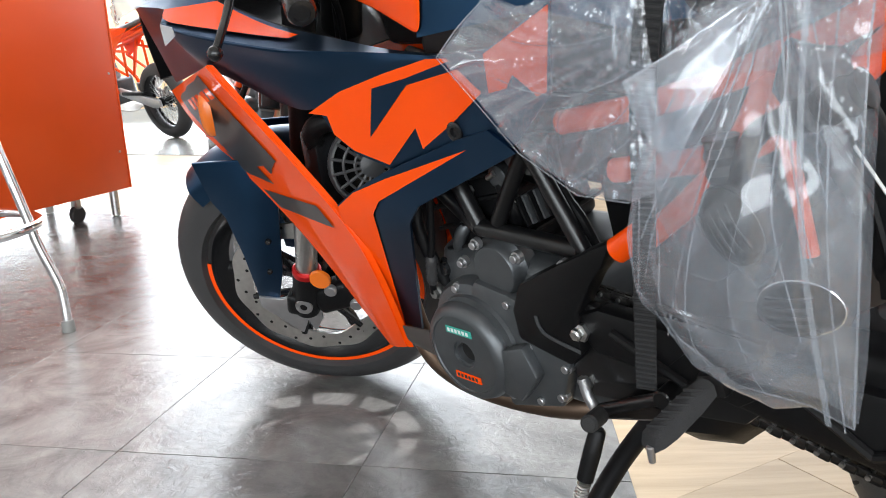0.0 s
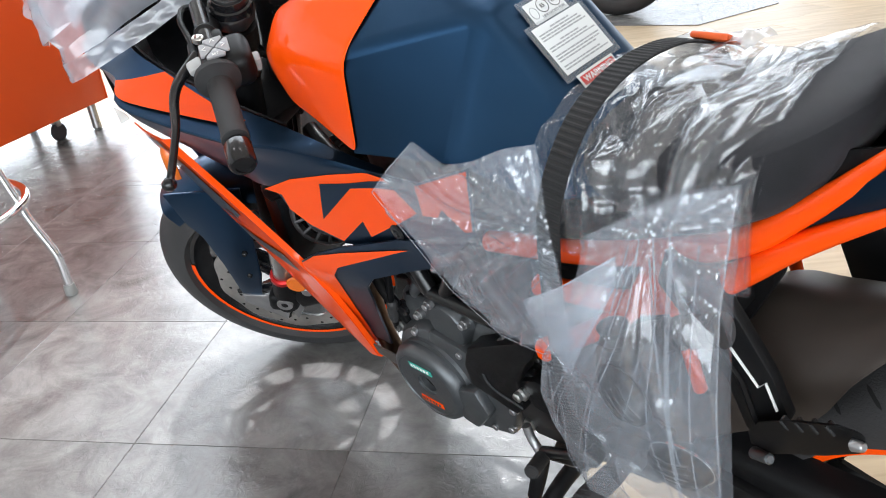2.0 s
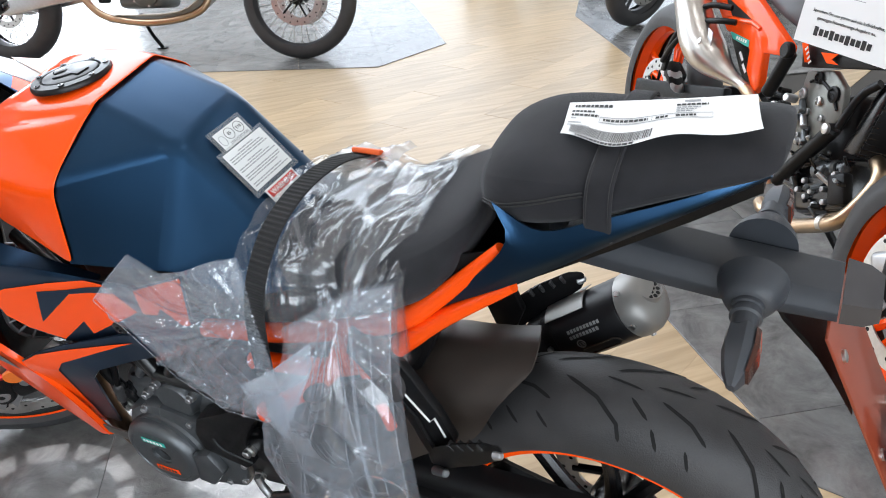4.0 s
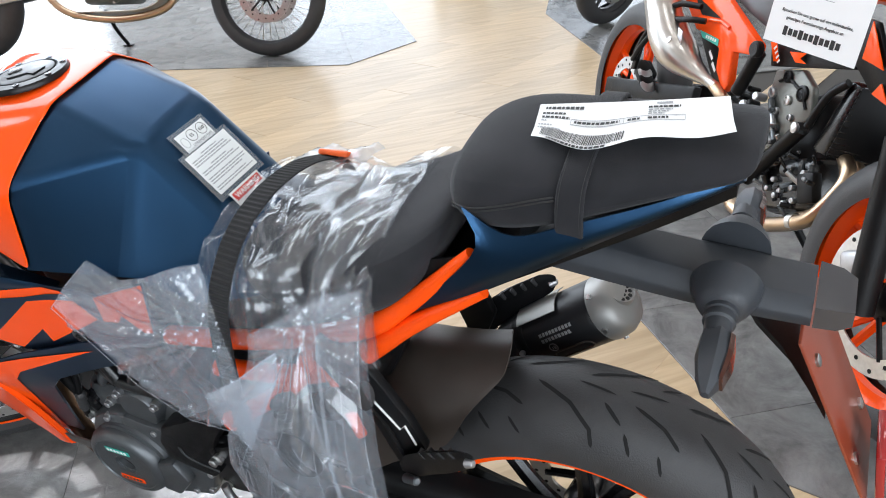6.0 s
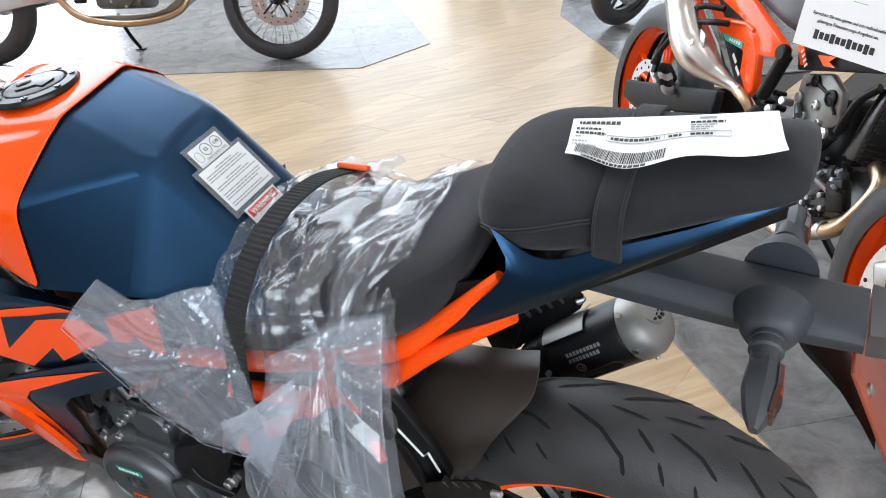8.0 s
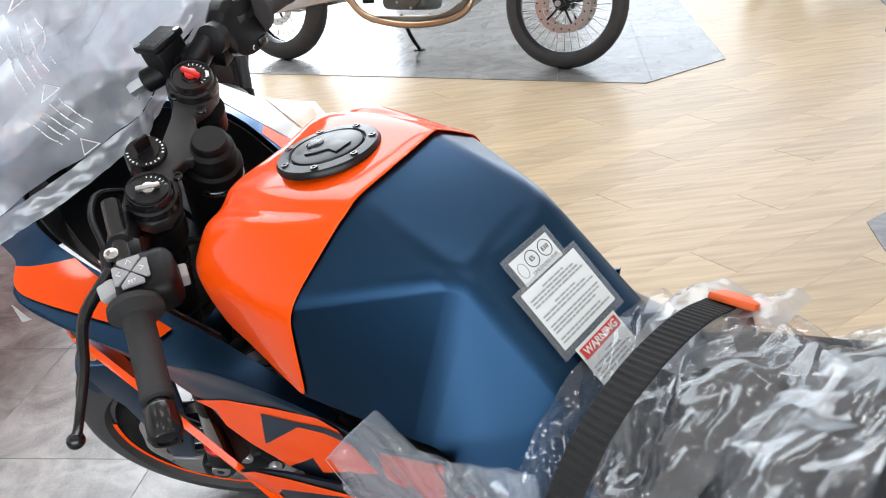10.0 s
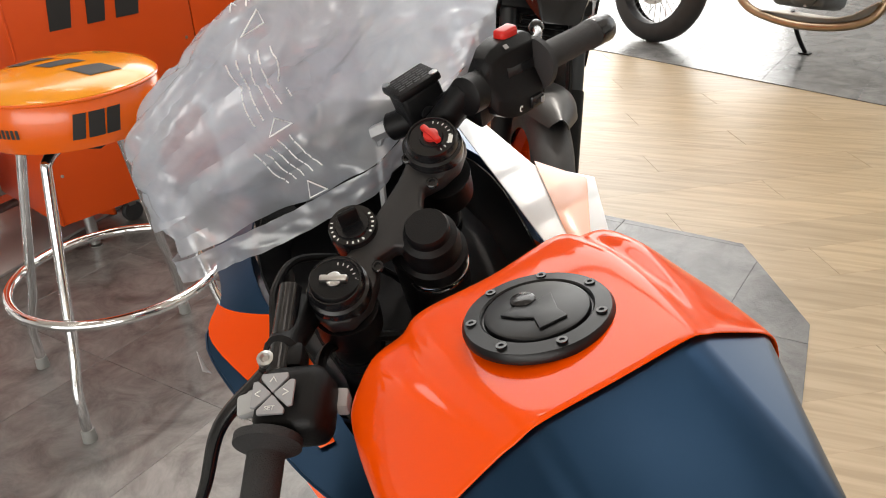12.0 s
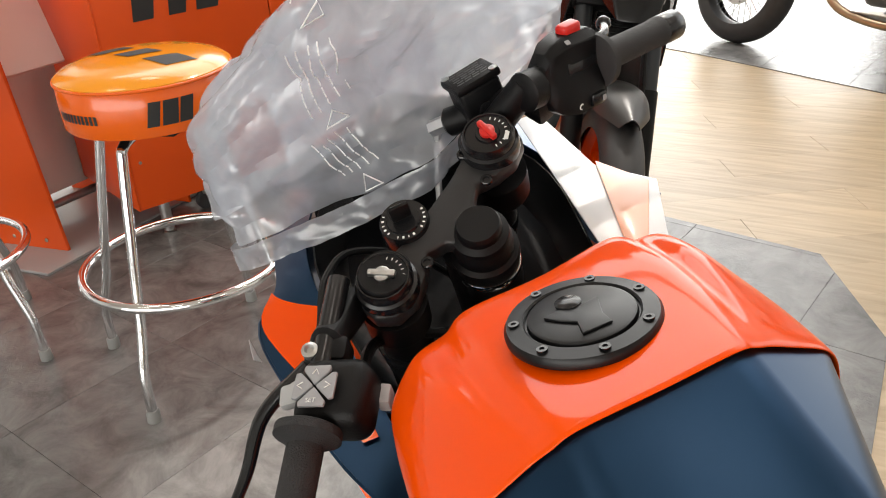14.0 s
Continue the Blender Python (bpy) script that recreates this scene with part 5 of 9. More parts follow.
    for k in range(6):
        c = P0.lerp(P1, 0.2 + 0.13 * k)
        part("peg_rib", box(Matrix.Translation(c + Vector((0, 0, 0.0115))) @ pose(0, 0, 0, 0, 0, 25 * s), 0.022, 0.0032, 0.004, 0.001), GRIPRUBBER, peg)
    part("peg_pivot", box(Matrix.Translation(P0 - Vector((0.004, s * 0.016, 0))) @ pose(0, 0, 0, 0, 15, 0), 0.034, 0.028, 0.03, 0.007), FRAMEB, peg)
    part("peg_feeler", rod(P1 - Vector((0, 0, 0.004)), P1 - Vector((0.0, 0, 0.026)), 0.005, 0.004, 10, 0.001), ALU, peg, "bare metal peg feeler bolt")
    # swingarm
    sw = [(0.585, 0.405), (0.54, 0.425), (0.40, 0.418), (0.21, 0.405), (0.05, 0.355), (-0.05, 0.34), (-0.06, 0.285), (0.03, 0.265), (0.22, 0.315), (0.38, 0.345), (0.555, 0.36)]
    arm = part("swingarm", plate([(x, s * 0.098, z) for x, z in sw], 0.030, 0.007, direction=(0, s, 0)), BLACK, bike, "black cast swingarm")
    for a, b in (((0.52, 0.40), (0.42, 0.355)), ((0.42, 0.355), (0.33, 0.408)), ((0.33, 0.408), (0.22, 0.335)), ((0.22, 0.335), (0.12, 0.375))):
        part("swingarm_web", tube([(a[0], s * 0.130, a[1]), (b[0], s * 0.130, b[1])], 0.006, 8), BLACK, arm)
    part("pivot_nut", lathe(Matrix.Translation((0.568, s * 0.120, 0.390)) @ pose(0, 0, 0, -90 * s), [(0.019, 0), (0.019, 0.003), (0.0135, 0.003), (0.0135, 0.014), (0.0085, 0.016), (0.0085, 0.022), (0.006, 0.024), (0, 0.024)], 6), STEEL, bike, "steel swingarm pivot nut")
    part("hanger_bolt", lathe(Matrix.Translation((0.584, s * 0.115, 0.303)) @ pose(0, 0, 0, -90 * s), [(0.012, 0), (0.012, 0.008), (0.006, 0.010), (0.005, 0.008), (0, 0.008)], 6), STEEL, bike)
# chain: links along both runs (left side)
CH = mat("chain_steel", (0.045, 0.042, 0.04), 0.4, metal=0.8, var=0.3, scale=90)
run = [(0.60, 0.085, 0.43), (0.30, 0.085, 0.395), (0.0, 0.085, 0.376)]
run2 = [(0.60, 0.085, 0.352), (0.38, 0.085, 0.305), (0.20, 0.085, 0.268), (0.0, 0.085, 0.236)]
pin_me = None
chain = part("chain", tube([run[0], run[2]], 0.0035, 6), CH, bike, "dark oily drive chain")
for line in (run, run2):
    pts = resample(line, 46)
    for i in range(45):
        a, b = pts[i], pts[i + 1]
        c = (a + b) / 2
        ang = math.degrees(math.atan2(-(b - a).z, (b - a).x))
        for dy in ((0.006, -0.006) if i % 2 else (0.004, -0.004)):
            if pin_me is None:
                bm = bmesh.new()
                add_box(bm, Matrix.Identity(4), 0.016, 0.0018, 0.011, 0.003, 2)
                first = part("chain_link", bm, CH, chain)
                pin_me = first.data
                first.matrix_local = Matrix.Translation(c + Vector((0, dy, 0))) @ pose(0, 0, 0, 0, ang, 0)
            else:
                o = new("chain_link", pin_me)
                o.parent = chain
                o.matrix_local = Matrix.Translation(c + Vector((0, dy, 0))) @ pose(0, 0, 0, 0, ang, 0)
        if i % 2:
            part("chain_pin", rod(a + Vector((0, 0.010, 0)), a - Vector((0, 0.01, 0)), 0.0032, n=8), STEEL, chain)
part("sprocket", lathe(YM(0, 0.306, 0.082), [(0.085, 0), (0.085, 0.005), (0.03, 0.005)], 44), CH, r_rim)
part("chain_guard", patch([[(0.30, 0.072, 0.440), (0.20, 0.070, 0.440), (0.08, 0.070, 0.440), (-0.06, 0.070, 0.435), (-0.17, 0.07, 0.425)], [(0.30, 0.108, 0.434), (0.20, 0.108, 0.432), (0.08, 0.108, 0.430), (-0.06, 0.108, 0.425), (-0.17, 0.105, 0.415)], [(0.30, 0.115, 0.40), (0.20, 0.115, 0.395), (0.08, 0.115, 0.39), (-0.06, 0.115, 0.385), (-0.17, 0.108, 0.38)]], 10, 20, 0.003), BLACK, bike, "black plastic chain guard")
# gear lever
gl = part("gear_lever", tube(smooth_path([(0.571, 0.138, 0.326), (0.566, 0.140, 0.305), (0.556, 0.142, 0.290), (0.546, 0.146, 0.287)], 5), 0.007, 10), ALU, bike, "bare aluminium gear lever")
part("shift_rod", rod((0.548, 0.142, 0.287), (0.447, 0.138, 0.336), 0.0085, n=12, bevel=0.003), FRAMEB, gl)
part("toe_peg", rod((0.540, 0.150, 0.288), (0.526, 0.190, 0.303), 0.0115, n=16, bevel=0.003), GRIPRUBBER, gl, "ribbed rubber toe peg")
part("lever_joint", rod((0.447, 0.10, 0.336), (0.447, 0.148, 0.336), 0.013, n=18, bevel=0.002), FRAMEB, gl)
part("splash_shield", plate([(0.555, 0.10, 0.268), (0.46, 0.10, 0.30), (0.46, 0.145, 0.305), (0.535, 0.145, 0.282)], 0.002), mat("brown_grey_plastic", (0.07, 0.06, 0.055), 0.5), bike)
# side stand
stand = part("side_stand", tube(smooth_path([(0.505, 0.085, 0.26), (0.555, 0.115, 0.18), (0.600, 0.175, 0.080), (0.615, 0.215, 0.052)], 5), 0.014, 12), BLACK, bike, "black steel side stand, folded out")
part("stand_foot", box(Matrix.Translation((0.615, 0.218, 0.050)) @ pose(0, 0, 0, 12), 0.06, 0.035, 0.008, 0.003), BLACK, stand)
SA, SB = Vector((0.566, 0.130, 0.245)), Vector((0.590, 0.172, 0.130))
sx = axis_matrix(SA, SB)
sl = (SB - SA).length
part("stand_spring", tube([sx @ Vector((0.0085 * math.cos(0.7 * k), 0.0085 * math.sin(0.7 * k), sl * (0.62 + 0.38 * k / 90))) for k in range(91)], 0.0016, 5), STEEL, stand, "coiled steel return spring")
part("spring_sleeve", lathe(sx, [(0.008, 0), (0.0115, 0.004), (0.0125, sl * 0.3), (0.0115, sl * 0.62), (0.008, sl * 0.63)], 16), BLACK, stand)
# underside expansion box behind the engine
part("silencer_box", loft([[(x, y * k, z0 + dz * k) for y, dz in ((-0.1, 0.03), (-0.1, -0.05), (-0.04, -0.085), (0.05, -0.08), (0.09, -0.04), (0.09, 0.03))] for x, k, z0 in ((0.52, 0.7, 0.30), (0.47, 0.95, 0.285), (0.41, 0.9, 0.295), (0.365, 0.6, 0.315), (0.345, 0.3, 0.325))]), BLACK, bike)

# ---- rear: hugger, seat, tail, exhaust
hug = [[(0.330, y, 0.43 + dz) for y, dz in ((0.105, -0.03), (0.098, 0.04), (0.06, 0.10), (0, 0.115), (-0.085, 0.06), (-0.10, -0.02))],
       [(0.250, 0.102, 0.470), (0.258, 0.098, 0.540), (0.256, 0.055, 0.592), (0.256, 0, 0.611), (0.262, -0.080, 0.565), (0.262, -0.098, 0.50)],
       [(0.166, 0.094, 0.528), (0.176, 0.086, 0.575), (0.183, 0.050, 0.616), (0.185, 0, 0.630), (0.200, -0.072, 0.585), (0.205, -0.092, 0.53)],
       [(0.130, 0.078, 0.588), (0.128, 0.066, 0.607), (0.132, 0.040, 0.632), (0.136, 0, 0.642), (0.150, -0.060, 0.605), (0.158, -0.082, 0.565)],
       [(0.093, 0.050, 0.630), (0.087, 0.042, 0.641), (0.086, 0.025, 0.651), (0.090, 0, 0.654), (0.104, -0.040, 0.635), (0.112, -0.060, 0.61)]]
part("rear_hugger", patch(hug, 20, 20, 0.003), mat("brown_black_plastic", (0.045, 0.036, 0.030), 0.5, var=0.25, spec=0.35, bump=0.1, bscale=900), bike, "dark brown-black rear tyre hugger")
# seats
def cushion(name, stations, label, parent=bike):
    """stations: x, half width, top z, bottom z, crown."""
    secs = []
    for x, w, zt, zb, crown in stations:
        secs.append([(x, -w, zb), (x, -w * 1.04, (zt + zb) / 2), (x, -w * 0.93, zt - 0.008), (x, -w * 0.6, zt + crown * 0.6), (x, 0, zt + crown),
                     (x, w * 0.6, zt + crown * 0.6), (x, w * 0.93, zt - 0.008), (x, w * 1.04, (zt + zb) / 2), (x, w, zb)])
    bm = loft(secs)
    ob = part(name, bm, SUEDE, parent, label)
    return subsurf(ob, 2)


cushion("rider_seat", [(0.425, 0.065, 0.800, 0.76, 0.004), (0.41, 0.085, 0.812, 0.74, 0.006), (0.36, 0.115, 0.824, 0.74, 0.010), (0.27, 0.126, 0.838, 0.75, 0.010), (0.20, 0.125, 0.864, 0.765, 0.010), (0.155, 0.118, 0.890, 0.80, 0.008), (0.127, 0.104, 0.908, 0.845, 0.004), (0.108, 0.075, 0.916, 0.885, 0.0)], "black suede-covered rider seat")
pill = cushion("pillion_seat", [(0.116, 0.046, 0.950, 0.928, 0.0), (0.104, 0.076, 0.968, 0.908, 0.006), (0.062, 0.096, 0.981, 0.900, 0.010), (0.015, 0.099, 0.983, 0.912, 0.011), (-0.03, 0.095, 0.983, 0.930, 0.010), (-0.10, 0.080, 0.992, 0.958, 0.010), (-0.165, 0.066, 1.001, 0.980, 0.008), (-0.190, 0.058, 1.003, 0.988, 0.0)], "black suede-covered pillion seat with a strap")
loop = [(-0.094, 0.925, 0.0), (-0.099, 0.945, 0), (-0.092, 0.970, 0), (-0.075, 0.982, 0), (-0.04, 0.990, 0), (0.0, 0.993, 0), (0.04, 0.990, 0), (0.075, 0.982, 0), (0.092, 0.970, 0), (0.100, 0.945, 0), (0.095, 0.918, 0.0)]
lp = smooth_path([(-0.030 + dx, y, z) for y, z, dx in loop], 4)
bm = bmesh.new()
rr = []
for k, p in enumerate(lp):
    d = (lp[min(k + 1, len(lp) - 1)] - lp[max(k - 1, 0)]).normalized()
    n = Vector((1, 0, 0)).cross(d).normalized()
    if n.dot(Vector((0, p.y, p.z - 0.9))) < 0:
        n = -n
    rr.append([bm.verts.new(p + Vector((a, 0, 0)) + n * h) for a, h in ((-0.0135, 0.0), (-0.0135, 0.003), (-0.0115, 0.0042), (0.0115, 0.0042), (0.0135, 0.003), (0.0135, 0.0))])
for a, b in zip(rr, rr[1:]):
    for k in range(6):
        bm.faces.new((a[k], a[(k + 1) % 6], b[(k + 1) % 6], b[k]))
part("seat_strap", bm, SUEDE, pill, "black pillion grab strap", sharp=70)
for e in (-0.0105, 0.0105):
    part("strap_stitching", tube([p + Vector((e, 0, 0)) + (Vector((0, p.y, p.z - 0.9)).normalized()) * 0.0043 for p in lp], 0.0005, 5), INK, pill)
for dz in (0.0, 0.004):
    part("seat_seam", tube(smooth_path([(0.100, 0.079, 0.936 - dz), (0.075, 0.0935, 0.943 - dz), (0.04, 0.0975, 0.954 - dz), (0.005, 0.0955, 0.965 - dz), (-0.014, 0.094, 0.970 - dz)], 5), 0.0009, 6), INK, pill)
# tail cowl
for s in (1, -1):
    tailp = [[(0.078, 0.104, 0.953), (0.030, 0.106, 0.926), (-0.03, 0.100, 0.945), (-0.11, 0.079, 0.969), (-0.172, 0.052, 0.989)],
             [(0.066, 0.116, 0.905), (0.045, 0.115, 0.888), (-0.04, 0.103, 0.927), (-0.12, 0.078, 0.961), (-0.176, 0.054, 0.985)],
             [(0.166, 0.112, 0.791), (0.053, 0.109, 0.856), (-0.05, 0.092, 0.917), (-0.125, 0.071, 0.956), (-0.178, 0.050, 0.981)]]
    cowl = part("tail_cowl", patch(side(tailp, s), 14, 24, 0.003), NAVY, bike, "navy blue satin tail cowl")
    part("tail_edge", patch(side([tailp[2], [(x, y - 0.03, z - 0.008) for x, y, z in tailp[2]]], s), 4, 24, 0.003), NAVY, cowl)
    part("seat_gap_cover", patch(side([[(0.13, 0.10, 0.87), (0.06, 0.10, 0.89)], [(0.165, 0.105, 0.80), (0.07, 0.106, 0.85)]], s), 4, 6, 0.003), BLACK, bike)
# underseat tray and tail unit
part("under_tray", loft([[(x, -w, z), (x, w, z), (x, w * 0.9, z - h), (x, -w * 0.9, z - h)] for x, w, z, h in ((0.30, 0.09, 0.74, 0.03), (0.15, 0.09, 0.80, 0.03), (0.05, 0.085, 0.86, 0.025), (-0.03, 0.075, 0.90, 0.02), (-0.11, 0.055, 0.94, 0.02), (-0.17, 0.04, 0.968, 0.015))]), BLACK, bike)
TAIL = [(0.05, 0.036, 0.873, 0.040), (-0.02, 0.037, 0.863, 0.039), (-0.08, 0.038, 0.854, 0.037), (-0.13, 0.039, 0.847, 0.035), (-0.19, 0.039, 0.841, 0.033), (-0.25, 0.038, 0.835, 0.029)]
tail = part("tail_unit", loft([[(x, -w, z - h * 0.62), (x, -w * 0.96, z - h * 0.52), (x, -w * 0.68, z - h * 0.03), (x, -w * 0.6, z), (x, w * 0.6, z), (x, w * 0.68, z - h * 0.03), (x, w * 0.96, z - h * 0.52), (x, w, z - h * 0.62), (x, w * 0.93, z - h), (x, -w * 0.93, z - h)] for x, w, z, h in TAIL]), mat("grey_black_plastic", (0.038, 0.042, 0.049), 0.46, spec=0.4, var=0.15, scale=50, bump=0.1, bscale=900), bike, "black plastic tail extension and plate holder")
part("rear_light", loft([[(x, -w, z - h), (x, -w, z), (x, w, z), (x, w, z - h)] for x, w, z, h in ((-0.252, 0.036, 0.832, 0.027), (-0.274, 0.033, 0.829, 0.026), (-0.288, 0.026, 0.824, 0.019))]), mat("smoked_lens", (0.05, 0.05, 0.055), 0.15, coat=0.5), tail, "smoked rear light lens")
part("plate_arm", loft([[(x, -w, z), (x + 0.01, -w, z + 0.02), (x + 0.01, w, z + 0.02), (x, w, z)] for x, w, z in ((-0.200, 0.034, 0.795), (-0.238, 0.034, 0.750), (-0.262, 0.030, 0.705), (-0.282, 0.024, 0.660))]), BLACK, tail)
# Base colour carries the orange wheel's reddish reflection on a dark plate.
REFL = mat("plate_red_reflection", (0.26, 0.050, 0.022), 0.32, coat=0.3, var=0.2, scale=12)
plate_ob = part("plate_holder", box(Matrix.Translation((-0.290, 0, 0.690)) @ pose(0, 0, 0, 0, 22, 0), 0.004, 0.124, 0.25, 0.0015), REFL, tail, "glossy dark empty plate holder with a reddish reflection painted on")
for y, z in ((0.04, 0.10), (-0.04, 0.10), (0.04, -0.05), (-0.04, -0.05)):
    part("plate_bolt", lathe(Matrix.Translation((-0.290, 0, 0.690)) @ pose(0, 0, 0, 0, 22, 0) @ pose(-0.002, y, z - 0.02, 0, -90, 0), [(0.007, 0), (0.007, 0.003), (0.004, 0.004), (0, 0.004)], 12), STEEL, plate_ob)
part("rear_reflector", box(Matrix.Translation((-0.345, 0.02, 0.615)) @ pose(0, 0, 0, 0, 8, 0), 0.010, 0.07, 0.075, 0.003), mat("red_reflector", (0.35, 0.02, 0.02), 0.2, coat=0.5), tail)
for s in (1, -1):
    ind = part("rear_indicator", lathe(axis_matrix((-0.168, s * 0.030, 0.836), (-0.170, s * 0.130, 0.832)), [(0.036, 0), (0.034, 0.010), (0.027, 0.026), (0.022, 0.034), (0.0165, 0.036), (0.0165, 0.041), (0.0145, 0.042), (0.0145, 0.046), (0.016, 0.047), (0.016, 0.052), (0.0135, 0.054), (0.013, 0.070)], 24), mat("grey_black_plastic", (0.038, 0.042, 0.049), 0.46, spec=0.4, var=0.15, scale=50, bump=0.1, bscale=900), bike, "black rear indicator on a rubber stalk")
    sec = []
    for y, w, h, dz in ((0.092, 0.012, 0.012, 0.0), (0.100, 0.0155, 0.016, 0.0), (0.122, 0.0165, 0.016, -0.003), (0.148, 0.011, 0.011, -0.008), (0.163, 0.004, 0.004, -0.012)):
        c = Vector((-0.170, s * y, 0.832 + dz))
        sec.append([c + Vector((-w, 0, -h)), c + Vector((-w * 0.9, 0, h * 0.5)), c + Vector((-w * 0.2, 0, h)), c + Vector((w * 0.8, 0, h * 0.6)), c + Vector((w, 0, -h * 0.3)), c + Vector((w * 0.3, 0, -h))])
    body = part("indicator_body", loft(sec), MATS["grey_black_plastic"], ind, "black faceted indicator body")
    part("indicator_lens", loft([[p + Vector((-0.003, 0, 0)) for p in (q[0], q[1], q[1].lerp(q[2], 0.4), q[0].lerp(q[5], 0.4))] for q in sec[1:4]]), mat("amber_dark_lens", (0.05, 0.016, 0.010), 0.2, coat=0.5), ind)
# passenger pegs
for s in (1, -1):
    arm = part("pillion_peg_bracket", plate([(x, s * 0.118, z) for x, z in ((0.285, 0.745), (0.300, 0.700), (0.235, 0.600), (0.215, 0.530), (0.188, 0.518), (0.166, 0.571), (0.181, 0.620), (0.210, 0.680), (0.240, 0.735))], 0.016, 0.004, direction=(0, s, 0)), BLACK, bike, "black pillion footrest bracket")
    part("bracket_accent", tube([(0.228, s * 0.1355, 0.655), (0.196, s * 0.1355, 0.604), (0.188, s * 0.1355, 0.614), (0.178, s * 0.1355, 0.580)], 0.0016, 6), WHITE, arm)
    part("bracket_edge", tube([(0.262, s * 0.1345, 0.690), (0.214, s * 0.1345, 0.605), (0.200, s * 0.1345, 0.545)], 0.004, 6), BLACK, arm)
    p = part("pillion_peg", loft([[(x - a, s * y, z - h), (x + a, s * (y - 0.002), z - h), (x + a, s * (y + 0.001), z + h * 0.7), (x + a * 0.5, s * y, z + h), (x - a * 0.5, s * y, z + h), (x - a, s * y, z + h * 0.7)] for x, y, z, a, h in ((0.196, 0.140, 0.528, 0.012, 0.012), (0.175, 0.146, 0.556, 0.017, 0.017), (0.140, 0.154, 0.585, 0.016, 0.018), (0.100, 0.161, 0.615, 0.012, 0.014), (0.090, 0.163, 0.622, 0.007, 0.009))]), BLACK, bike, "black folding pillion footpeg")
    for k in range(4):
        part("peg_rib", box(Matrix.Translation((0.162 - 0.016 * k, s * (0.149 + 0.003 * k), 0.586 + 0.010 * k)) @ pose(0, 0, 0, 0, 38, 0), 0.004, 0.010, 0.012, 0.001), GRIPRUBBER, p)
    part("peg_tip", rod((0.094, s * 0.163, 0.612), (0.082, s * 0.166, 0.618), 0.0065, 0.005, 12, 0.002), ALU, p)
    part("peg_spring", rod((0.205, s * 0.140, 0.505), (0.180, s * 0.150, 0.520), 0.007, 0.006, 12, 0.002), ENGINE, p)
# muffler on the far side
M0, M1 = Vector((0.140, -0.145, 0.496)), Vector((-0.018, -0.152, 0.616))
CARB = mat("black_matt_can", (0.008, 0.008, 0.009), 0.38, spec=0.35, var=0.2, scale=60)
muff = part("muffler", lathe(axis_matrix(M0, M1), [(0.022, -0.06), (0.032, -0.03), (0.044, -0.005), (0.047, 0.008), (0.047, 0.160), (0.045, 0.165)], 40), CARB, bike, "black round exhaust muffler with a metal end cap")
part("end_cap", lathe(axis_matrix(M0, M1), [(0.048, 0.168), (0.048, 0.176), (0.045, 0.190), (0.037, 0.202), (0.018, 0.208), (0, 0.209)], 40, caps=False), mat("grey_titanium", (0.24, 0.235, 0.225), 0.45, metal=0.6, var=0.12), muff, "grey metal muffler end cap")
axd = (M1 - M0).normalized()
axu = (Vector((0, 0, 1)) - axd * axd.z).normalized()
OUTLET = axis_matrix(M0 + axd * 0.199 + axu * 0.014, M0 + axd * 0.199 + axu * 0.014 + axd * 0.86 + axu * 0.5)
part("perforated_core", lathe(OUTLET, [(0, 0.006), (0.019, 0.006), (0.0205, 0.009), (0.022, 0.009), (0.023, 0.0)], 28, caps=False), mat("grey_titanium", (0.24, 0.235, 0.225), 0.45), muff)
for k in range(19):
    kr, ka = (0, 0) if k == 0 else (0.008, k * 1.0472) if k < 7 else (0.0155, k * 0.5236)
    part("core_hole", rod(OUTLET @ Vector((kr * math.cos(ka), kr * math.sin(ka), 0.005)), OUTLET @ Vector((kr * math.cos(ka), kr * math.sin(ka), 0.0066)), 0.0031, n=8), GROOVE, muff)
for ka in (1.0, 2.1, 3.2, 4.2, 5.3):
    part("cap_rivet", rod(axis_matrix(M0, M1) @ Vector((0.047 * math.cos(ka), 0.047 * math.sin(ka), 0.176)), axis_matrix(M0, M1) @ Vector((0.0505 * math.cos(ka), 0.0505 * math.sin(ka), 0.176)), 0.004, n=10), STEEL, muff)
part("link_pipe", tube(smooth_path([M0, (0.22, -0.135, 0.44), (0.32, -0.12, 0.36), (0.42, -0.11, 0.30)], 6), 0.024, 14), HEADER, muff)
axm = axis_matrix(M0, M1)
ETCH = mat("etched_grey", (0.22, 0.22, 0.22), 0.6)
for row, z0, z1 in ((0, 0.075, 0.135), (1, 0.075, 0.125)):
    z = z0
    while z < z1:
        part("can_print", box(axm @ pose(0, 0, 0, 0, 0, 150 + 11 * row) @ pose(0.0472, 0, z), 0.0006, 0.0055, 0.0042), ETCH, muff)
        z += 0.0062
part("can_mark", tube([axm @ Vector((0.0474 * math.cos(radians(178 + 8 * math.cos(radians(20 * k)))), 0.0474 * math.sin(radians(178 + 8 * math.cos(radians(20 * k)))), 0.085 + 0.0065 * math.sin(radians(20 * k)))) for k in range(18)], 0.0007, 5, closed=True), ETCH, muff, "etched approval ring")
words("E1", axm @ pose(0, 0, 0, 0, 0, 178) @ pose(0.0474, 0, 0.085, 0, 90, 0), 0.008, ETCH, muff, "approval_letters")
for ka in (165, 185):
    part("strap_screw", rod(axm @ Vector((0.048 * math.cos(radians(ka)), 0.048 * math.sin(radians(ka)), 0.034)), axm @ Vector((0.054 * math.cos(radians(ka)), 0.054 * math.sin(radians(ka)), 0.034)), 0.0045, n=10), STEEL, muff)
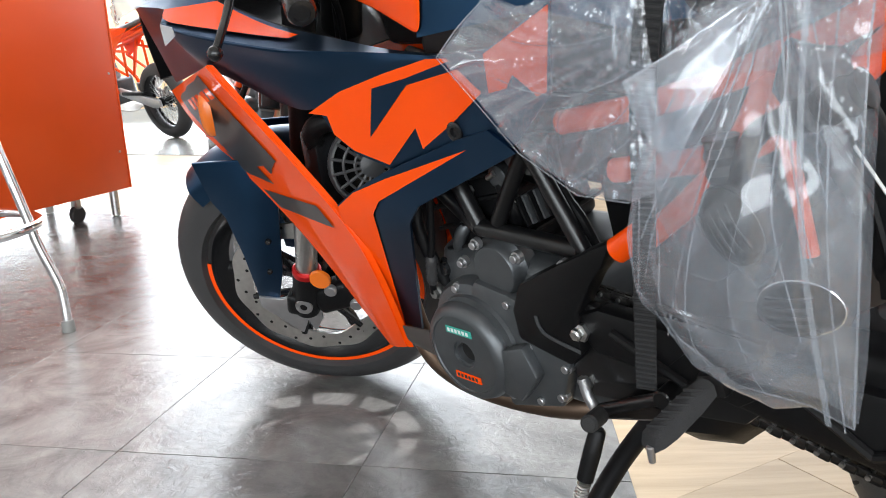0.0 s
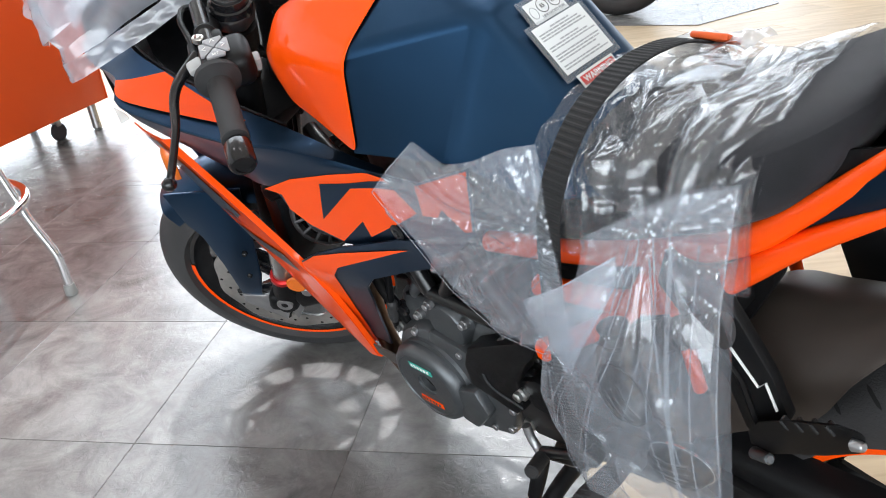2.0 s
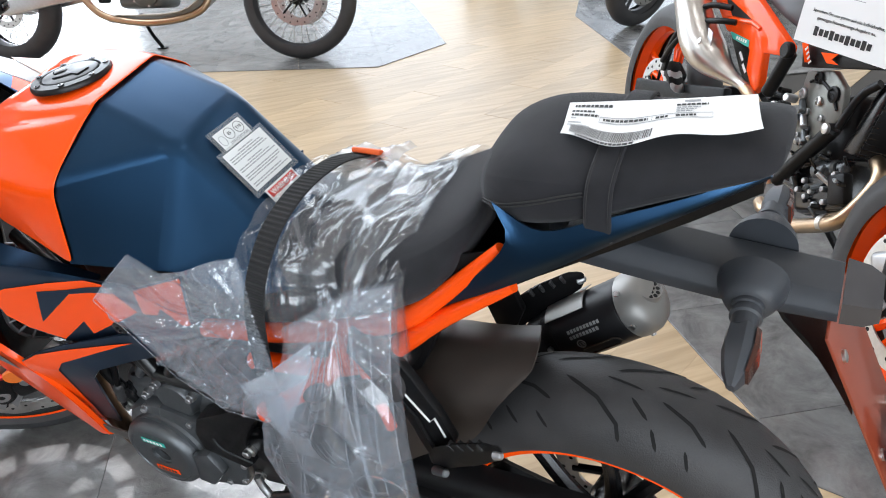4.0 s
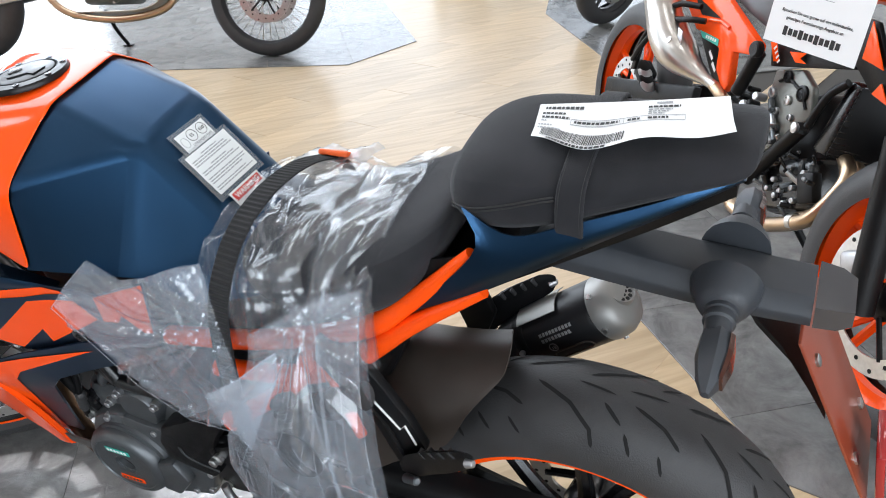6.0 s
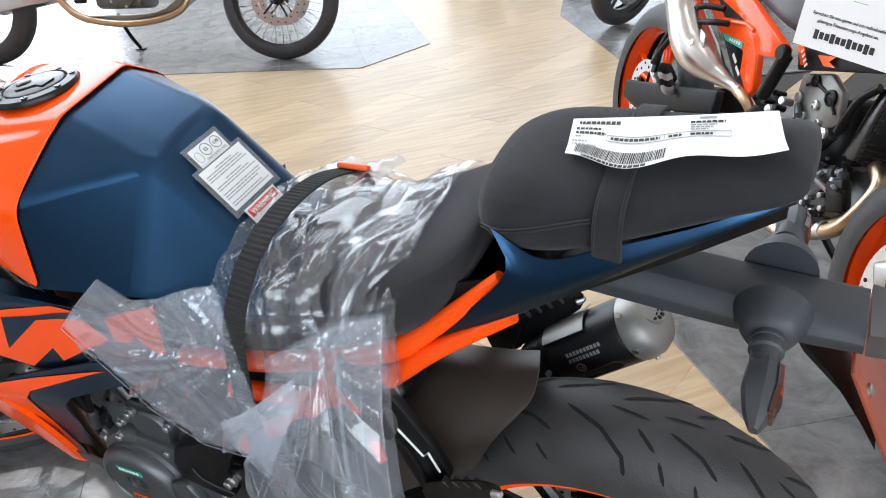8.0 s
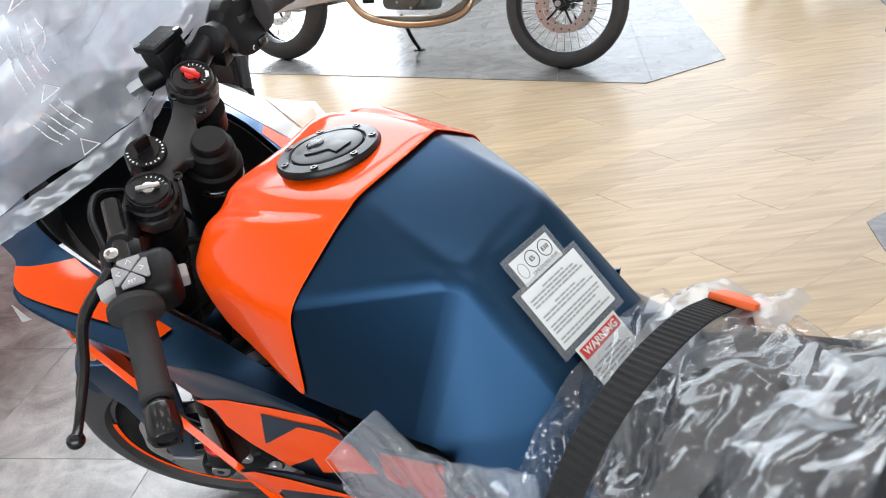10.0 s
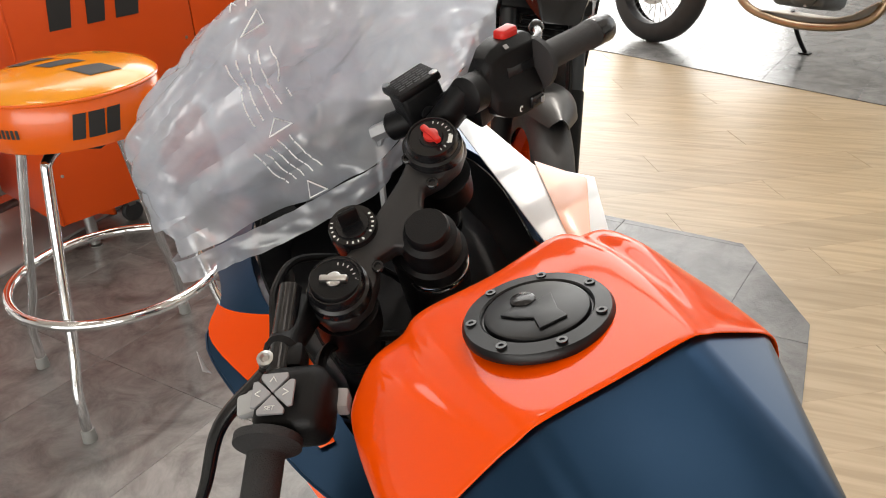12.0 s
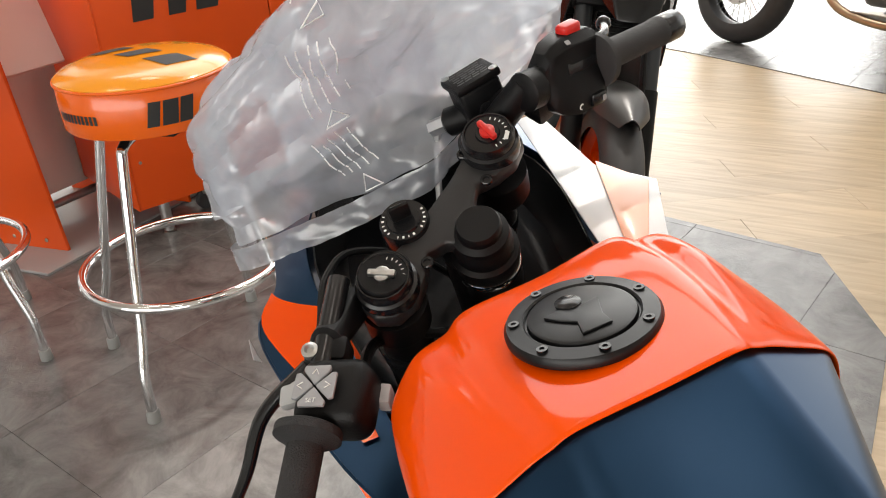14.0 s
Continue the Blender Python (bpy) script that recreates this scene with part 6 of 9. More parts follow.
part("heat_shield", sheet([[axm @ Vector((0.0505 * math.cos(radians(a)), 0.0505 * math.sin(radians(a)), z)) for a in (60, 72, 84, 96, 108, 120)] for z in (0.04, 0.08, 0.115)], 0.0012), MATS["grey_titanium"], muff, "bare metal strip on the can")
part("can_recess", tube([axm @ Vector((0.0472 * math.cos(radians(a)), 0.0472 * math.sin(radians(a)), z)) for a, z in ((196, 0.075), (190, 0.082), (190, 0.135), (196, 0.142), (206, 0.142), (212, 0.135), (212, 0.082), (206, 0.075))], 0.0016, 6, closed=True), mat("brown_black_plastic", (0.045, 0.036, 0.030), 0.5), muff, "pressed oval recess")
part("muffler_strap", lathe(axis_matrix(M0, M1), [(0.0475, 0.025), (0.049, 0.027), (0.049, 0.043), (0.0475, 0.045)], 40), BLACK, muff)
part("breather_hose", tube(smooth_path([(0.250, 0.095, 0.700), (0.232, 0.110, 0.672), (0.236, 0.112, 0.650), (0.252, 0.100, 0.640)], 6), 0.006, 10), mat("grey_rubber_tip", (0.25, 0.25, 0.24), 0.6), bike, "light grey breather hose")
part("catch_tank", box(pose(0.30, 0.02, 0.66, 0, 20, 0), 0.10, 0.14, 0.10, 0.02), BLACK, bike)
part("battery_box", box(pose(0.42, 0.0, 0.68), 0.20, 0.16, 0.16, 0.02), BLACK, bike)
part("rear_shock", rod((0.42, 0.0, 0.42), (0.36, 0.0, 0.62), 0.03, n=20), BLACK, bike)
part("air_box", box(pose(0.62, 0.0, 0.73), 0.34, 0.22, 0.10, 0.03), BLACK, bike)
# Added panel; it keeps bright floor from showing through the hanging pouch.
part("pouch_backing", plate([(x, 0.02, z) for x, z in ((0.22, 0.66), (0.27, 0.56), (0.42, 0.45), (0.56, 0.46), (0.58, 0.66), (0.46, 0.72), (0.30, 0.74), (0.22, 0.76))], 0.03, 0.004, direction=(0, 1, 0)), BLACK, bike, "black backing panel added to hide the floor behind the pouch")
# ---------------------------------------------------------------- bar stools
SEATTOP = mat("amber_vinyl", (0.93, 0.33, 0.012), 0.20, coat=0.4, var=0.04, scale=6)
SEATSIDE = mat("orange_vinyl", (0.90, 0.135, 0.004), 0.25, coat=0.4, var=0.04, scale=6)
TIP = mat("grey_rubber_tip", (0.25, 0.25, 0.24), 0.6)


def bar_stool(x, y, turn):
    st = thing("bar_stool", pose(x, y, 0, 0, 0, turn), "chrome bar stool with a round orange padded seat and black marks", "stool", "bar stools at the counter")
    R, zb, zt = 0.200, 0.698, 0.806
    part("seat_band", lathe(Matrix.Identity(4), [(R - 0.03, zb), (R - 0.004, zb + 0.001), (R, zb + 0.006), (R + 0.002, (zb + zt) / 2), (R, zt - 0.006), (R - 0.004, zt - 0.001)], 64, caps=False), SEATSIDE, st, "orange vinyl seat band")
    part("seat_base", lathe(Matrix.Identity(4), [(0, zb + 0.004), (R - 0.01, zb + 0.004)], 48, caps=False), BLACK, st)
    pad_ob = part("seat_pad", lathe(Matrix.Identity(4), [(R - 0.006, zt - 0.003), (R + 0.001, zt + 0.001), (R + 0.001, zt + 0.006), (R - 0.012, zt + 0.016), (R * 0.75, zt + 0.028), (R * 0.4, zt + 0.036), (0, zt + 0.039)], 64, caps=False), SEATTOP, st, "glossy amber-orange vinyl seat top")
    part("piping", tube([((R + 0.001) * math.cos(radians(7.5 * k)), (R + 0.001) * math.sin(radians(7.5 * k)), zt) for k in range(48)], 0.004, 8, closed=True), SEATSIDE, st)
    pad = skin_of(pad_ob)
    # emblem on top: three slanted blocks; and on the band: blocks and a row of bars
    for poly in ([(-0.150, -0.036), (-0.095, -0.036), (-0.060, 0.036), (-0.115, 0.036)], [(-0.050, -0.036), (0.005, -0.036), (0.040, 0.036), (-0.018, 0.036)], [(0.050, -0.036), (0.130, -0.036), (0.150, 0.036), (0.085, 0.036)]):
        part("emblem_block", decal([Matrix.Rotation(radians(-20), 4, "Z") @ Vector((px, py, 1.0)) for px, py in poly], pad, 0.0, (0, 0, -1), 0.03, 0.0012), INK, st)
    def on_band(a, z, w, h, slant=0.0):
        pts = []
        for i in range(2):
            pts.append([((R + 0.0035) * math.cos(a + (wx * w / 2 + slant * (i - 0.5)) / R), (R + 0.0035) * math.sin(a + (wx * w / 2 + slant * (i - 0.5)) / R), z + (i - 0.5) * h) for wx in (-1, -0.5, 0, 0.5, 1)])
        return sheet([[Vector(q) for q in r] for r in pts])
    for base in (radians(-42 - turn + 0), radians(78 - turn), radians(198 - turn)):
        for k, (dw, sl) in enumerate(((0.026, 0.012), (0.034, 0.010), (0.030, 0.012))):
            part("emblem_block", on_band(base + k * 0.036 / R, (zb + zt) / 2, dw, 0.055, sl), INK, st)
    for k in range(11):
        part("print_bar", on_band(radians(-112 - turn) + k * 0.0115 / R, (zb + zt) / 2 - 0.006, 0.0075, 0.020), INK, st)
    for k in range(4):
        a = radians(90 * k)
        c, s_ = math.cos(a), math.sin(a)
        pts = [(0.095 * c, 0.095 * s_, 0.680), (0.150 * c, 0.150 * s_, 0.665), (0.168 * c, 0.168 * s_, 0.620), (0.235 * c, 0.235 * s_, 0.33), (0.252 * c, 0.252 * s_, 0.25), (0.274 * c, 0.274 * s_, 0.18), (0.287 * c, 0.287 * s_, 0.135), (0.291 * c, 0.291 * s_, 0.10), (0.293 * c, 0.293 * s_, 0.012)]
        leg = part("leg", tube(smooth_path(pts, 5), 0.0125, 14), CHROME, st, "bent chrome tube leg")
        part("foot_cap", lathe(axis_matrix((0.2932 * c, 0.2932 * s_, 0.0), (0.292 * c, 0.292 * s_, 0.06)), [(0.017, 0.0), (0.0175, 0.004), (0.0165, 0.032), (0.0145, 0.036)], 18), TIP, leg, "grey rubber foot cap")
        part("ring_rivet", lathe(axis_matrix((0.245 * c, 0.245 * s_, 0.30), (0.275 * c, 0.275 * s_, 0.30)), [(0.007, 0.0), (0.007, 0.008), (0.004, 0.011), (0, 0.0115)], 12), CHROME, leg)
    part("foot_ring", tube([(0.258 * math.cos(radians(5 * k)), 0.258 * math.sin(radians(5 * k)), 0.305) for k in range(72)], 0.0125, 14, closed=True), CHROME, st, "round chrome foot ring")
    part("seat_plate", box(pose(0, 0, 0.684), 0.22, 0.22, 0.010, 0.002), BLACK, st)
    return st


bar_stool(-1.318, 2.368, 15)
bar_stool(-2.02, 2.10, 14)

# ---------------------------------------------------------------- orange counter
CQ, CP = Vector((-1.995, 2.83, 0)), Vector((-1.500, 4.115, 0))
dirc = (CP - CQ).normalized()
ang_c = math.degrees(math.atan2(dirc.y, dirc.x))
counter = thing("counter", pose(CQ.x, CQ.y, 0, 0, 0, ang_c), "orange sheet metal sales counter on steel legs and casters", "counter")
Lc = (CP - CQ).length
part("carcass", box(pose(Lc / 2, 0.27, 0.66), Lc - 0.03, 0.50, 1.04, 0.006), mat("dark_red_interior", (0.35, 0.045, 0.008), 0.45), counter)
sp = 0.62
for x0, x1 in ((0, sp), (sp + 0.004, Lc)):
    pan = part("front_panel", box(pose((x0 + x1) / 2, 0.008, 0.66), x1 - x0, 0.010, 1.06, 0.004), PANELORANGE, counter, "orange powder-coated front panel")
    for x in (x0 + 0.035, x1 - 0.035):
        for z in (0.30, 0.645, 1.0):
            part("screw", lathe(Matrix.Translation((x, 0.003, z)) @ pose(0, 0, 0, 90), [(0.006, 0), (0.005, 0.003), (0, 0.0035)], 10), STEEL, pan)
part("side_panel", box(pose(Lc + 0.004, 0.26, 0.66), 0.008, 0.52, 1.06, 0.003), PANELORANGE, counter)
part("side_panel", box(pose(-0.004, 0.26, 0.66), 0.008, 0.52, 1.06, 0.003), PANELORANGE, counter)
part("worktop", box(pose(Lc / 2, 0.25, 1.205), Lc + 0.04, 0.58, 0.03, 0.006), GLOSSBLACK, counter)
for k, (x, w) in enumerate(((0.17, 0.10), (0.29, 0.09), (0.40, 0.11))):
    part("emblem_block", plate([(x - w / 2, 0.0015, 0.76), (x + w / 2 - 0.03, 0.0015, 0.76), (x + w / 2, 0.0015, 0.90), (x - w / 2 + 0.02, 0.0015, 0.90)], 0.002, direction=(0, -1, 0)), INK, counter, "black emblem block")
for x in (0.10, Lc - 0.06):
    for y in (0.05, 0.46):
        leg = part("steel_leg", rod((x, y, 0.012), (x, y, 0.14), 0.02, n=16), STEEL, counter, "brushed steel leg")
        part("levelling_foot", lathe(Matrix.Translation((x, y, 0)), [(0.022, 0), (0.022, 0.006), (0.008, 0.010), (0.008, 0.02)], 16), STEEL, leg)
for x in (0.30, Lc - 0.20):
    part("caster_fork", box(pose(x, 0.14, 0.10), 0.03, 0.035, 0.07, 0.004), STEEL, counter)
    part("caster_wheel", lathe(Matrix.Translation((x, 0.127, 0.04)) @ pose(0, 0, 0, -90), [(0.0, 0), (0.035, 0.0), (0.040, 0.005), (0.040, 0.021), (0.035, 0.026), (0, 0.026)], 22), RUBBER, counter, "black swivel caster wheel")

# ---------------------------------------------------------------- display stand beside the counter
# Near-white matt colour puts the sloped board's lamp glare into both boards.
BOARDGLARE = mat("board_lamp_glare", (0.86, 0.85, 0.83), 0.30, metal=0.0, var=0.05, scale=4, rvar=0.05)
BASEP = mat("grey_base_sheet", (0.42, 0.41, 0.41), 0.4, metal=0.3, var=0.06, scale=8)
disp = thing("display_stand", pose(0, 0, 0), "orange display stand with silver boards on a grey base plate", "display stand")
part("base_plate", plate([(-2.15, 2.52, 0.004), (-2.14, 3.35, 0.004), (-2.95, 3.35, 0.004), (-2.95, 2.72, 0.004), (-2.36, 2.50, 0.004)], 0.010, 0.002, direction=(0, 0, 1)), BASEP, disp, "grey sheet steel base plate")
part("fin_panel", plate([(-2.222, 2.668, 0.014), (-2.70, 2.60, 0.014), (-2.72, 2.60, 1.5), (-2.36, 2.652, 1.5)], 0.012, 0.002, direction=(0.1, 1, 0)), PANELORANGE, disp, "orange side panel of the stand")
part("fin_panel", plate([(-2.10, 3.15, 0.014), (-2.70, 3.10, 0.014), (-2.70, 3.10, 1.5), (-2.25, 3.14, 1.5)], 0.012, 0.002, direction=(0.1, 1, 0)), PANELORANGE, disp)
part("sloped_board", plate([(-2.38, 2.70, 0.60), (-2.35, 3.12, 0.60), (-2.62, 3.10, 1.02), (-2.64, 2.70, 1.02)], 0.02, 0.003), BOARDGLARE, disp, "silver sloping board with lamp glare painted near-white")
part("lower_board", plate([(-2.55, 2.70, 0.10), (-2.52, 3.12, 0.10), (-2.60, 3.12, 0.56), (-2.62, 2.70, 0.56)], 0.02, 0.003), BOARDGLARE, disp)
part("edge_rail", tube([(-2.50, 2.69, 0.075), (-2.46, 3.12, 0.075)], 0.016, 10), ALU, disp)
for x, z in ((-2.30, 0.05), (-2.45, 0.05), (-2.60, 0.05), (-2.33, 0.55)):
    part("rivet", lathe(Matrix.Translation((x, 2.652 - 0.1 * (x + 2.3) * -1.0, z)) @ pose(0, 0, 0, 90), [(0.008, 0), (0.006, 0.004), (0, 0.0045)], 10), STEEL, disp)

# ---------------------------------------------------------------- other motorcycles
def other_bike(m, label, wb, rf, rr, wf, wr, spoked, rimc, body, accent, fenderc, high=0.0, low_fender=True, silver_can=True, own=None):
    b = thing("motorcycle", m, label, "motorcycle", "motorcycles on the showroom floor")
    silver = mat("brushed_muffler", (0.55, 0.53, 0.5), 0.28, metal=1.0, var=0.1)
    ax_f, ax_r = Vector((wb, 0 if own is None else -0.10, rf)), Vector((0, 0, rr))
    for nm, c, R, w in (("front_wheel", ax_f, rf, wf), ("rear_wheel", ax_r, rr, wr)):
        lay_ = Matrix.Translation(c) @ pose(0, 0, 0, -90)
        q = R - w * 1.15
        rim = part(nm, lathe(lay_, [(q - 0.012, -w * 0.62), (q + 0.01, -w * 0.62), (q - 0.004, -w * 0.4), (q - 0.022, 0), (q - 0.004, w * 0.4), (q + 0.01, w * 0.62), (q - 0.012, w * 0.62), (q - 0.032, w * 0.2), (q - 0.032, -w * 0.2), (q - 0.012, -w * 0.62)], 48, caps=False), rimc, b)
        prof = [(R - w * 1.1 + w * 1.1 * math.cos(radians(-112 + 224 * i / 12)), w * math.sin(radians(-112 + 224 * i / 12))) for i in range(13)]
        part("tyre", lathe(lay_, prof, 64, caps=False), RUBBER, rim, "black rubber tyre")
        part("hub", lathe(lay_, [(0.02, -0.06), (0.04, -0.05), (0.035, 0), (0.04, 0.05), (0.02, 0.06)], 20), BLACK, rim)
        if spoked:
            for k in range(36):
                a, a2 = radians(10 * k), radians(10 * k + (22 if k % 2 else -22))
                yy = 0.035 if k % 4 < 2 else -0.035
                part("wire_spoke", rod(c + Vector((0.04 * math.cos(a2), yy, 0.04 * math.sin(a2))), c + Vector(((q - 0.02) * math.cos(a), yy * 0.1, (q - 0.02) * math.sin(a))), 0.0022, n=5), STEEL, rim)
        else:
            for k in range(5):
                for d in (-8, 8):
                    a, a2 = radians(72 * k + 18), radians(72 * k + 18 + d)
                    part("spoke", tube([c + Vector((0.03 * math.cos(a), 0.01, 0.03 * math.sin(a))), c + Vector(((q - 0.02) * math.cos(a2), 0.0, (q - 0.02) * math.sin(a2)))], 0.011, 8), rimc, rim)
        for sg in ((1, -1) if nm == "front_wheel" and spoked else (1,) if nm == "front_wheel" and own is None else (-1,)):
            ro = 0.155 if nm == "front_wheel" else 0.115
            disc = part("brake_disc", lathe(Matrix.Translation(c + Vector((0, sg * 0.058, 0))) @ pose(0, 0, 0, -90), [(ro - 0.04, -0.002), (ro, -0.002), (ro, 0.002), (ro - 0.04, 0.002), (ro - 0.04, -0.002)], 48, caps=False), DISC, rim)
            for k in range(20):
                a = radians(18 * k)
                rr_ = ro - 0.012 - 0.012 * (k % 2)
                part("drilled_hole", rod(c + Vector((rr_ * math.cos(a), sg * 0.055, rr_ * math.sin(a))), c + Vector((rr_ * math.cos(a), sg * 0.0612, rr_ * math.sin(a))), 0.005, n=8), GROOVE, disc)
            for k in range(5):
                a = radians(72 * k + 10)
                part("disc_arm", rod(c + Vector((0.03 * math.cos(a), sg * 0.057, 0.03 * math.sin(a))), c + Vector(((ro - 0.035) * math.cos(a), sg * 0.057, (ro - 0.035) * math.sin(a))), 0.006, n=6), BLACK, disc)
    rake = radians(25 if own is None else 8)
    up_ = Vector((-math.sin(rake), 0, math.cos(rake)))
    top = ax_f + up_ * (0.78 + high)
    for sg in (1, -1):
        o = Vector((0, sg * 0.1, 0))
        leg = part("fork_leg", rod(ax_f + o - up_ * 0.02, ax_f + o + up_ * 0.33, 0.03, n=16), BLACK, b)
        part("fork_tube", rod(ax_f + o + up_ * 0.3, top + o, 0.026, n=16), mat("dark_anodised", (0.05, 0.055, 0.06), 0.35, metal=0.7), leg)
        part("caliper", box(Matrix.Translation(ax_f + o * 0.8 + (up_ * 0.10 + Vector((-0.09, 0, 0)) if own is None else Vector((-0.045, 0, 0.062)))) @ pose(0, 0, 0, 0, 25 if own is None else 62, 0), 0.06, 0.05, 0.10, 0.014, 3), ALU, leg)
        part("axle_nut", rod(ax_f + o * 1.15, ax_f + o * 1.38, 0.016, n=12), ALU, leg)
        part("swingarm", plate([(wb * 0.36, sg * 0.11, 0.40), (wb * 0.36, sg * 0.11, 0.47), (0.02, sg * 0.11, rr + 0.045), (-0.06, sg * 0.11, rr + 0.03), (-0.06, sg * 0.11, rr - 0.03), (0.05, sg * 0.11, rr - 0.04)], 0.03, 0.008, direction=(0, -sg, 0)), ALU if spoked else BLACK, b)
        if own is None:
            part("frame_tube", tube(smooth_path([top + Vector((0.0, sg * 0.03, -0.1)), Vector((wb * 0.62, sg * 0.13, 0.66 + high)), Vector((wb * 0.40, sg * 0.13, 0.52)), Vector((wb * 0.36, sg * 0.11, 0.42))], 6), 0.017, 10), accent, b)
            part("frame_tube", tube(smooth_path([Vector((wb * 0.62, sg * 0.13, 0.66 + high)), Vector((wb * 0.30, sg * 0.11, 0.74 + high)), Vector((-0.12, sg * 0.07, 0.86 + high))], 6), 0.014, 10), accent, b)
            part("frame_tube", tube([Vector((wb * 0.40, sg * 0.12, 0.52)), Vector((wb * 0.24, sg * 0.10, 0.76 + high))], 0.013, 10), accent, b)
            part("shroud", facets([(wb * 0.86, sg * 0.14, 0.86 + high), (wb * 0.72, sg * 0.19, 0.92 + high), (wb * 0.56, sg * 0.15, 0.86 + high), (wb * 0.64, sg * 0.17, 0.70 + high), (wb * 0.80, sg * 0.16, 0.64 + high)], [(0, 1, 4), (1, 3, 4), (1, 2, 3)], 0.006, 0.002), body if spoked else GLOSSBLACK, b)
        part("handlebar", tube(smooth_path([top + Vector((0, 0, 0.06)), top + Vector((-0.02, sg * 0.12, 0.09)), top + Vector((-0.07, sg * 0.34, 0.10))], 6), 0.012, 10), BLACK, b)
        part("grip", rod(top + Vector((-0.05, sg * 0.27, 0.1)), top + Vector((-0.08, sg * 0.39, 0.10)), 0.017, n=14), GRIPRUBBER, b)
        part("footpeg", rod((wb * 0.40, sg * 0.14, 0.36), (wb * 0.40, sg * 0.23, 0.36), 0.014, n=10), BLACK, b)
    part("upper_clamp", box(Matrix.Translation(top - up_ * 0.03) @ pose(0, 0, 0, 0, -25, 0), 0.07, 0.26, 0.03, 0.008), BLACK, b)
    part("lower_clamp", box(Matrix.Translation(top - up_ * 0.22) @ pose(0, 0, 0, 0, -25, 0), 0.07, 0.26, 0.04, 0.008), BLACK, b)
    # fenders
    rows_ = []
    for a, tip in ((150, 0.9), (125, 1), (100, 1), (80, 0.95), (62, 0.35)) if low_fender else ((140, 1), (110, 1), (85, 1), (60, 1), (38, 1)):
        t = radians(a)
        rows_.append([ax_f + Vector(((rf + dr + 0.03) * math.cos(t), y, (rf + dr + 0.03) * math.sin(t) + (0 if low_fender else 0.16))) for y, dr in ((-0.075 * tip, -0.045 * tip), (-0.055 * tip, 0), (0, 0.018), (0.055 * tip, 0), (0.075 * tip, -0.045 * tip))])
    if own is None:
        part("front_fender", patch(rows_, 18, 14, 0.003), fenderc, b, "front mudguard")
    if own is not None:
        own(b)
        return b
    part("tail", patch([[(wb * 0.2, y, 0.84 + high - abs(y) * 0.3) for y in (-0.13, 0, 0.13)], [(0.0, y, 0.90 + high - abs(y) * 0.3) for y in (-0.11, 0, 0.11)], [(-0.24, y, 0.95 + high - abs(y) * 0.3) for y in (-0.06, 0, 0.06)]], 12, 10, 0.006), body, b)
    subsurf(part("seat", loft([[(x, -w, z), (x, -w, z + 0.05), (x, 0, z + 0.07), (x, w, z + 0.05), (x, w, z)] for x, w, z in ((wb * 0.52, 0.09, 0.80 + high), (wb * 0.36, 0.13, 0.80 + high), (wb * 0.18, 0.13, 0.83 + high), (-0.1, 0.09, 0.90 + high), (-0.2, 0.05, 0.92 + high))]), mat("grey_seat_vinyl", (0.10, 0.10, 0.105), 0.55, var=0.15, scale=30), b, "grey vinyl seat"), 1)
    subsurf(part("fuel_tank", loft([[(x, -w * 0.7, z - 0.18), (x, -w, z - 0.06), (x, -w * 0.5, z), (x, w * 0.5, z), (x, w, z - 0.06), (x, w * 0.7, z - 0.18)] for x, w, z in ((wb * 0.48, 0.09, 0.92 + high), (wb * 0.56, 0.14, 1.0 + high), (wb * 0.68, 0.15, 1.03 + high), (wb * 0.76, 0.10, 1.0 + high))]), body, b), 1)
    e = part("engine", box(pose(wb * 0.5, 0, 0.42), 0.30, 0.24, 0.22, 0.04, 3), ENGINE, b, "dark grey engine")
    part("cylinder", box(pose(wb * 0.58, 0, 0.60, 0, 15, 0), 0.16, 0.20, 0.22, 0.02), mat("grey_cast_head", (0.22, 0.22, 0.22), 0.5, metal=0.5, var=0.2), e)
    for sg in (1, -1):
        part("case_cover", lathe(Matrix.Translation((wb * 0.52, sg * 0.11, 0.40)) @ pose(0, 0, 0, -90 * sg), [(0.085, 0), (0.085, 0.02), (0.07, 0.035), (0.03, 0.04), (0, 0.04)], 28), ENGINE, e)
        part("case_cover", lathe(Matrix.Translation((wb * 0.46, sg * 0.11, 0.50)) @ pose(0, 0, 0, -90 * sg), [(0.04, 0), (0.04, 0.02), (0, 0.022)], 20), mat("grey_cast_head", (0.22, 0.22, 0.22), 0.5, metal=0.5), e)
        for k in range(5):
            a = radians(72 * k)
            part("cover_bolt", rod((wb * 0.52 + 0.08 * math.cos(a), sg * 0.128, 0.40 + 0.08 * math.sin(a)), (wb * 0.52 + 0.08 * math.cos(a), sg * 0.14, 0.40 + 0.08 * math.sin(a)), 0.007, n=8), ALU, e)
    part("radiator", box(pose(wb * 0.745, 0, 0.66 + high * 0.6, 0, -14, 0), 0.04, 0.30, 0.34, 0.01), GLOSSBLACK, b, "black radiator with side cowl")
    for k in range(14):
        part("radiator_fin", box(pose(wb * 0.745 + 0.022, 0, 0.53 + 0.02 * k + high * 0.6, 0, -14, 0), 0.003, 0.27, 0.003), BLACK, b)
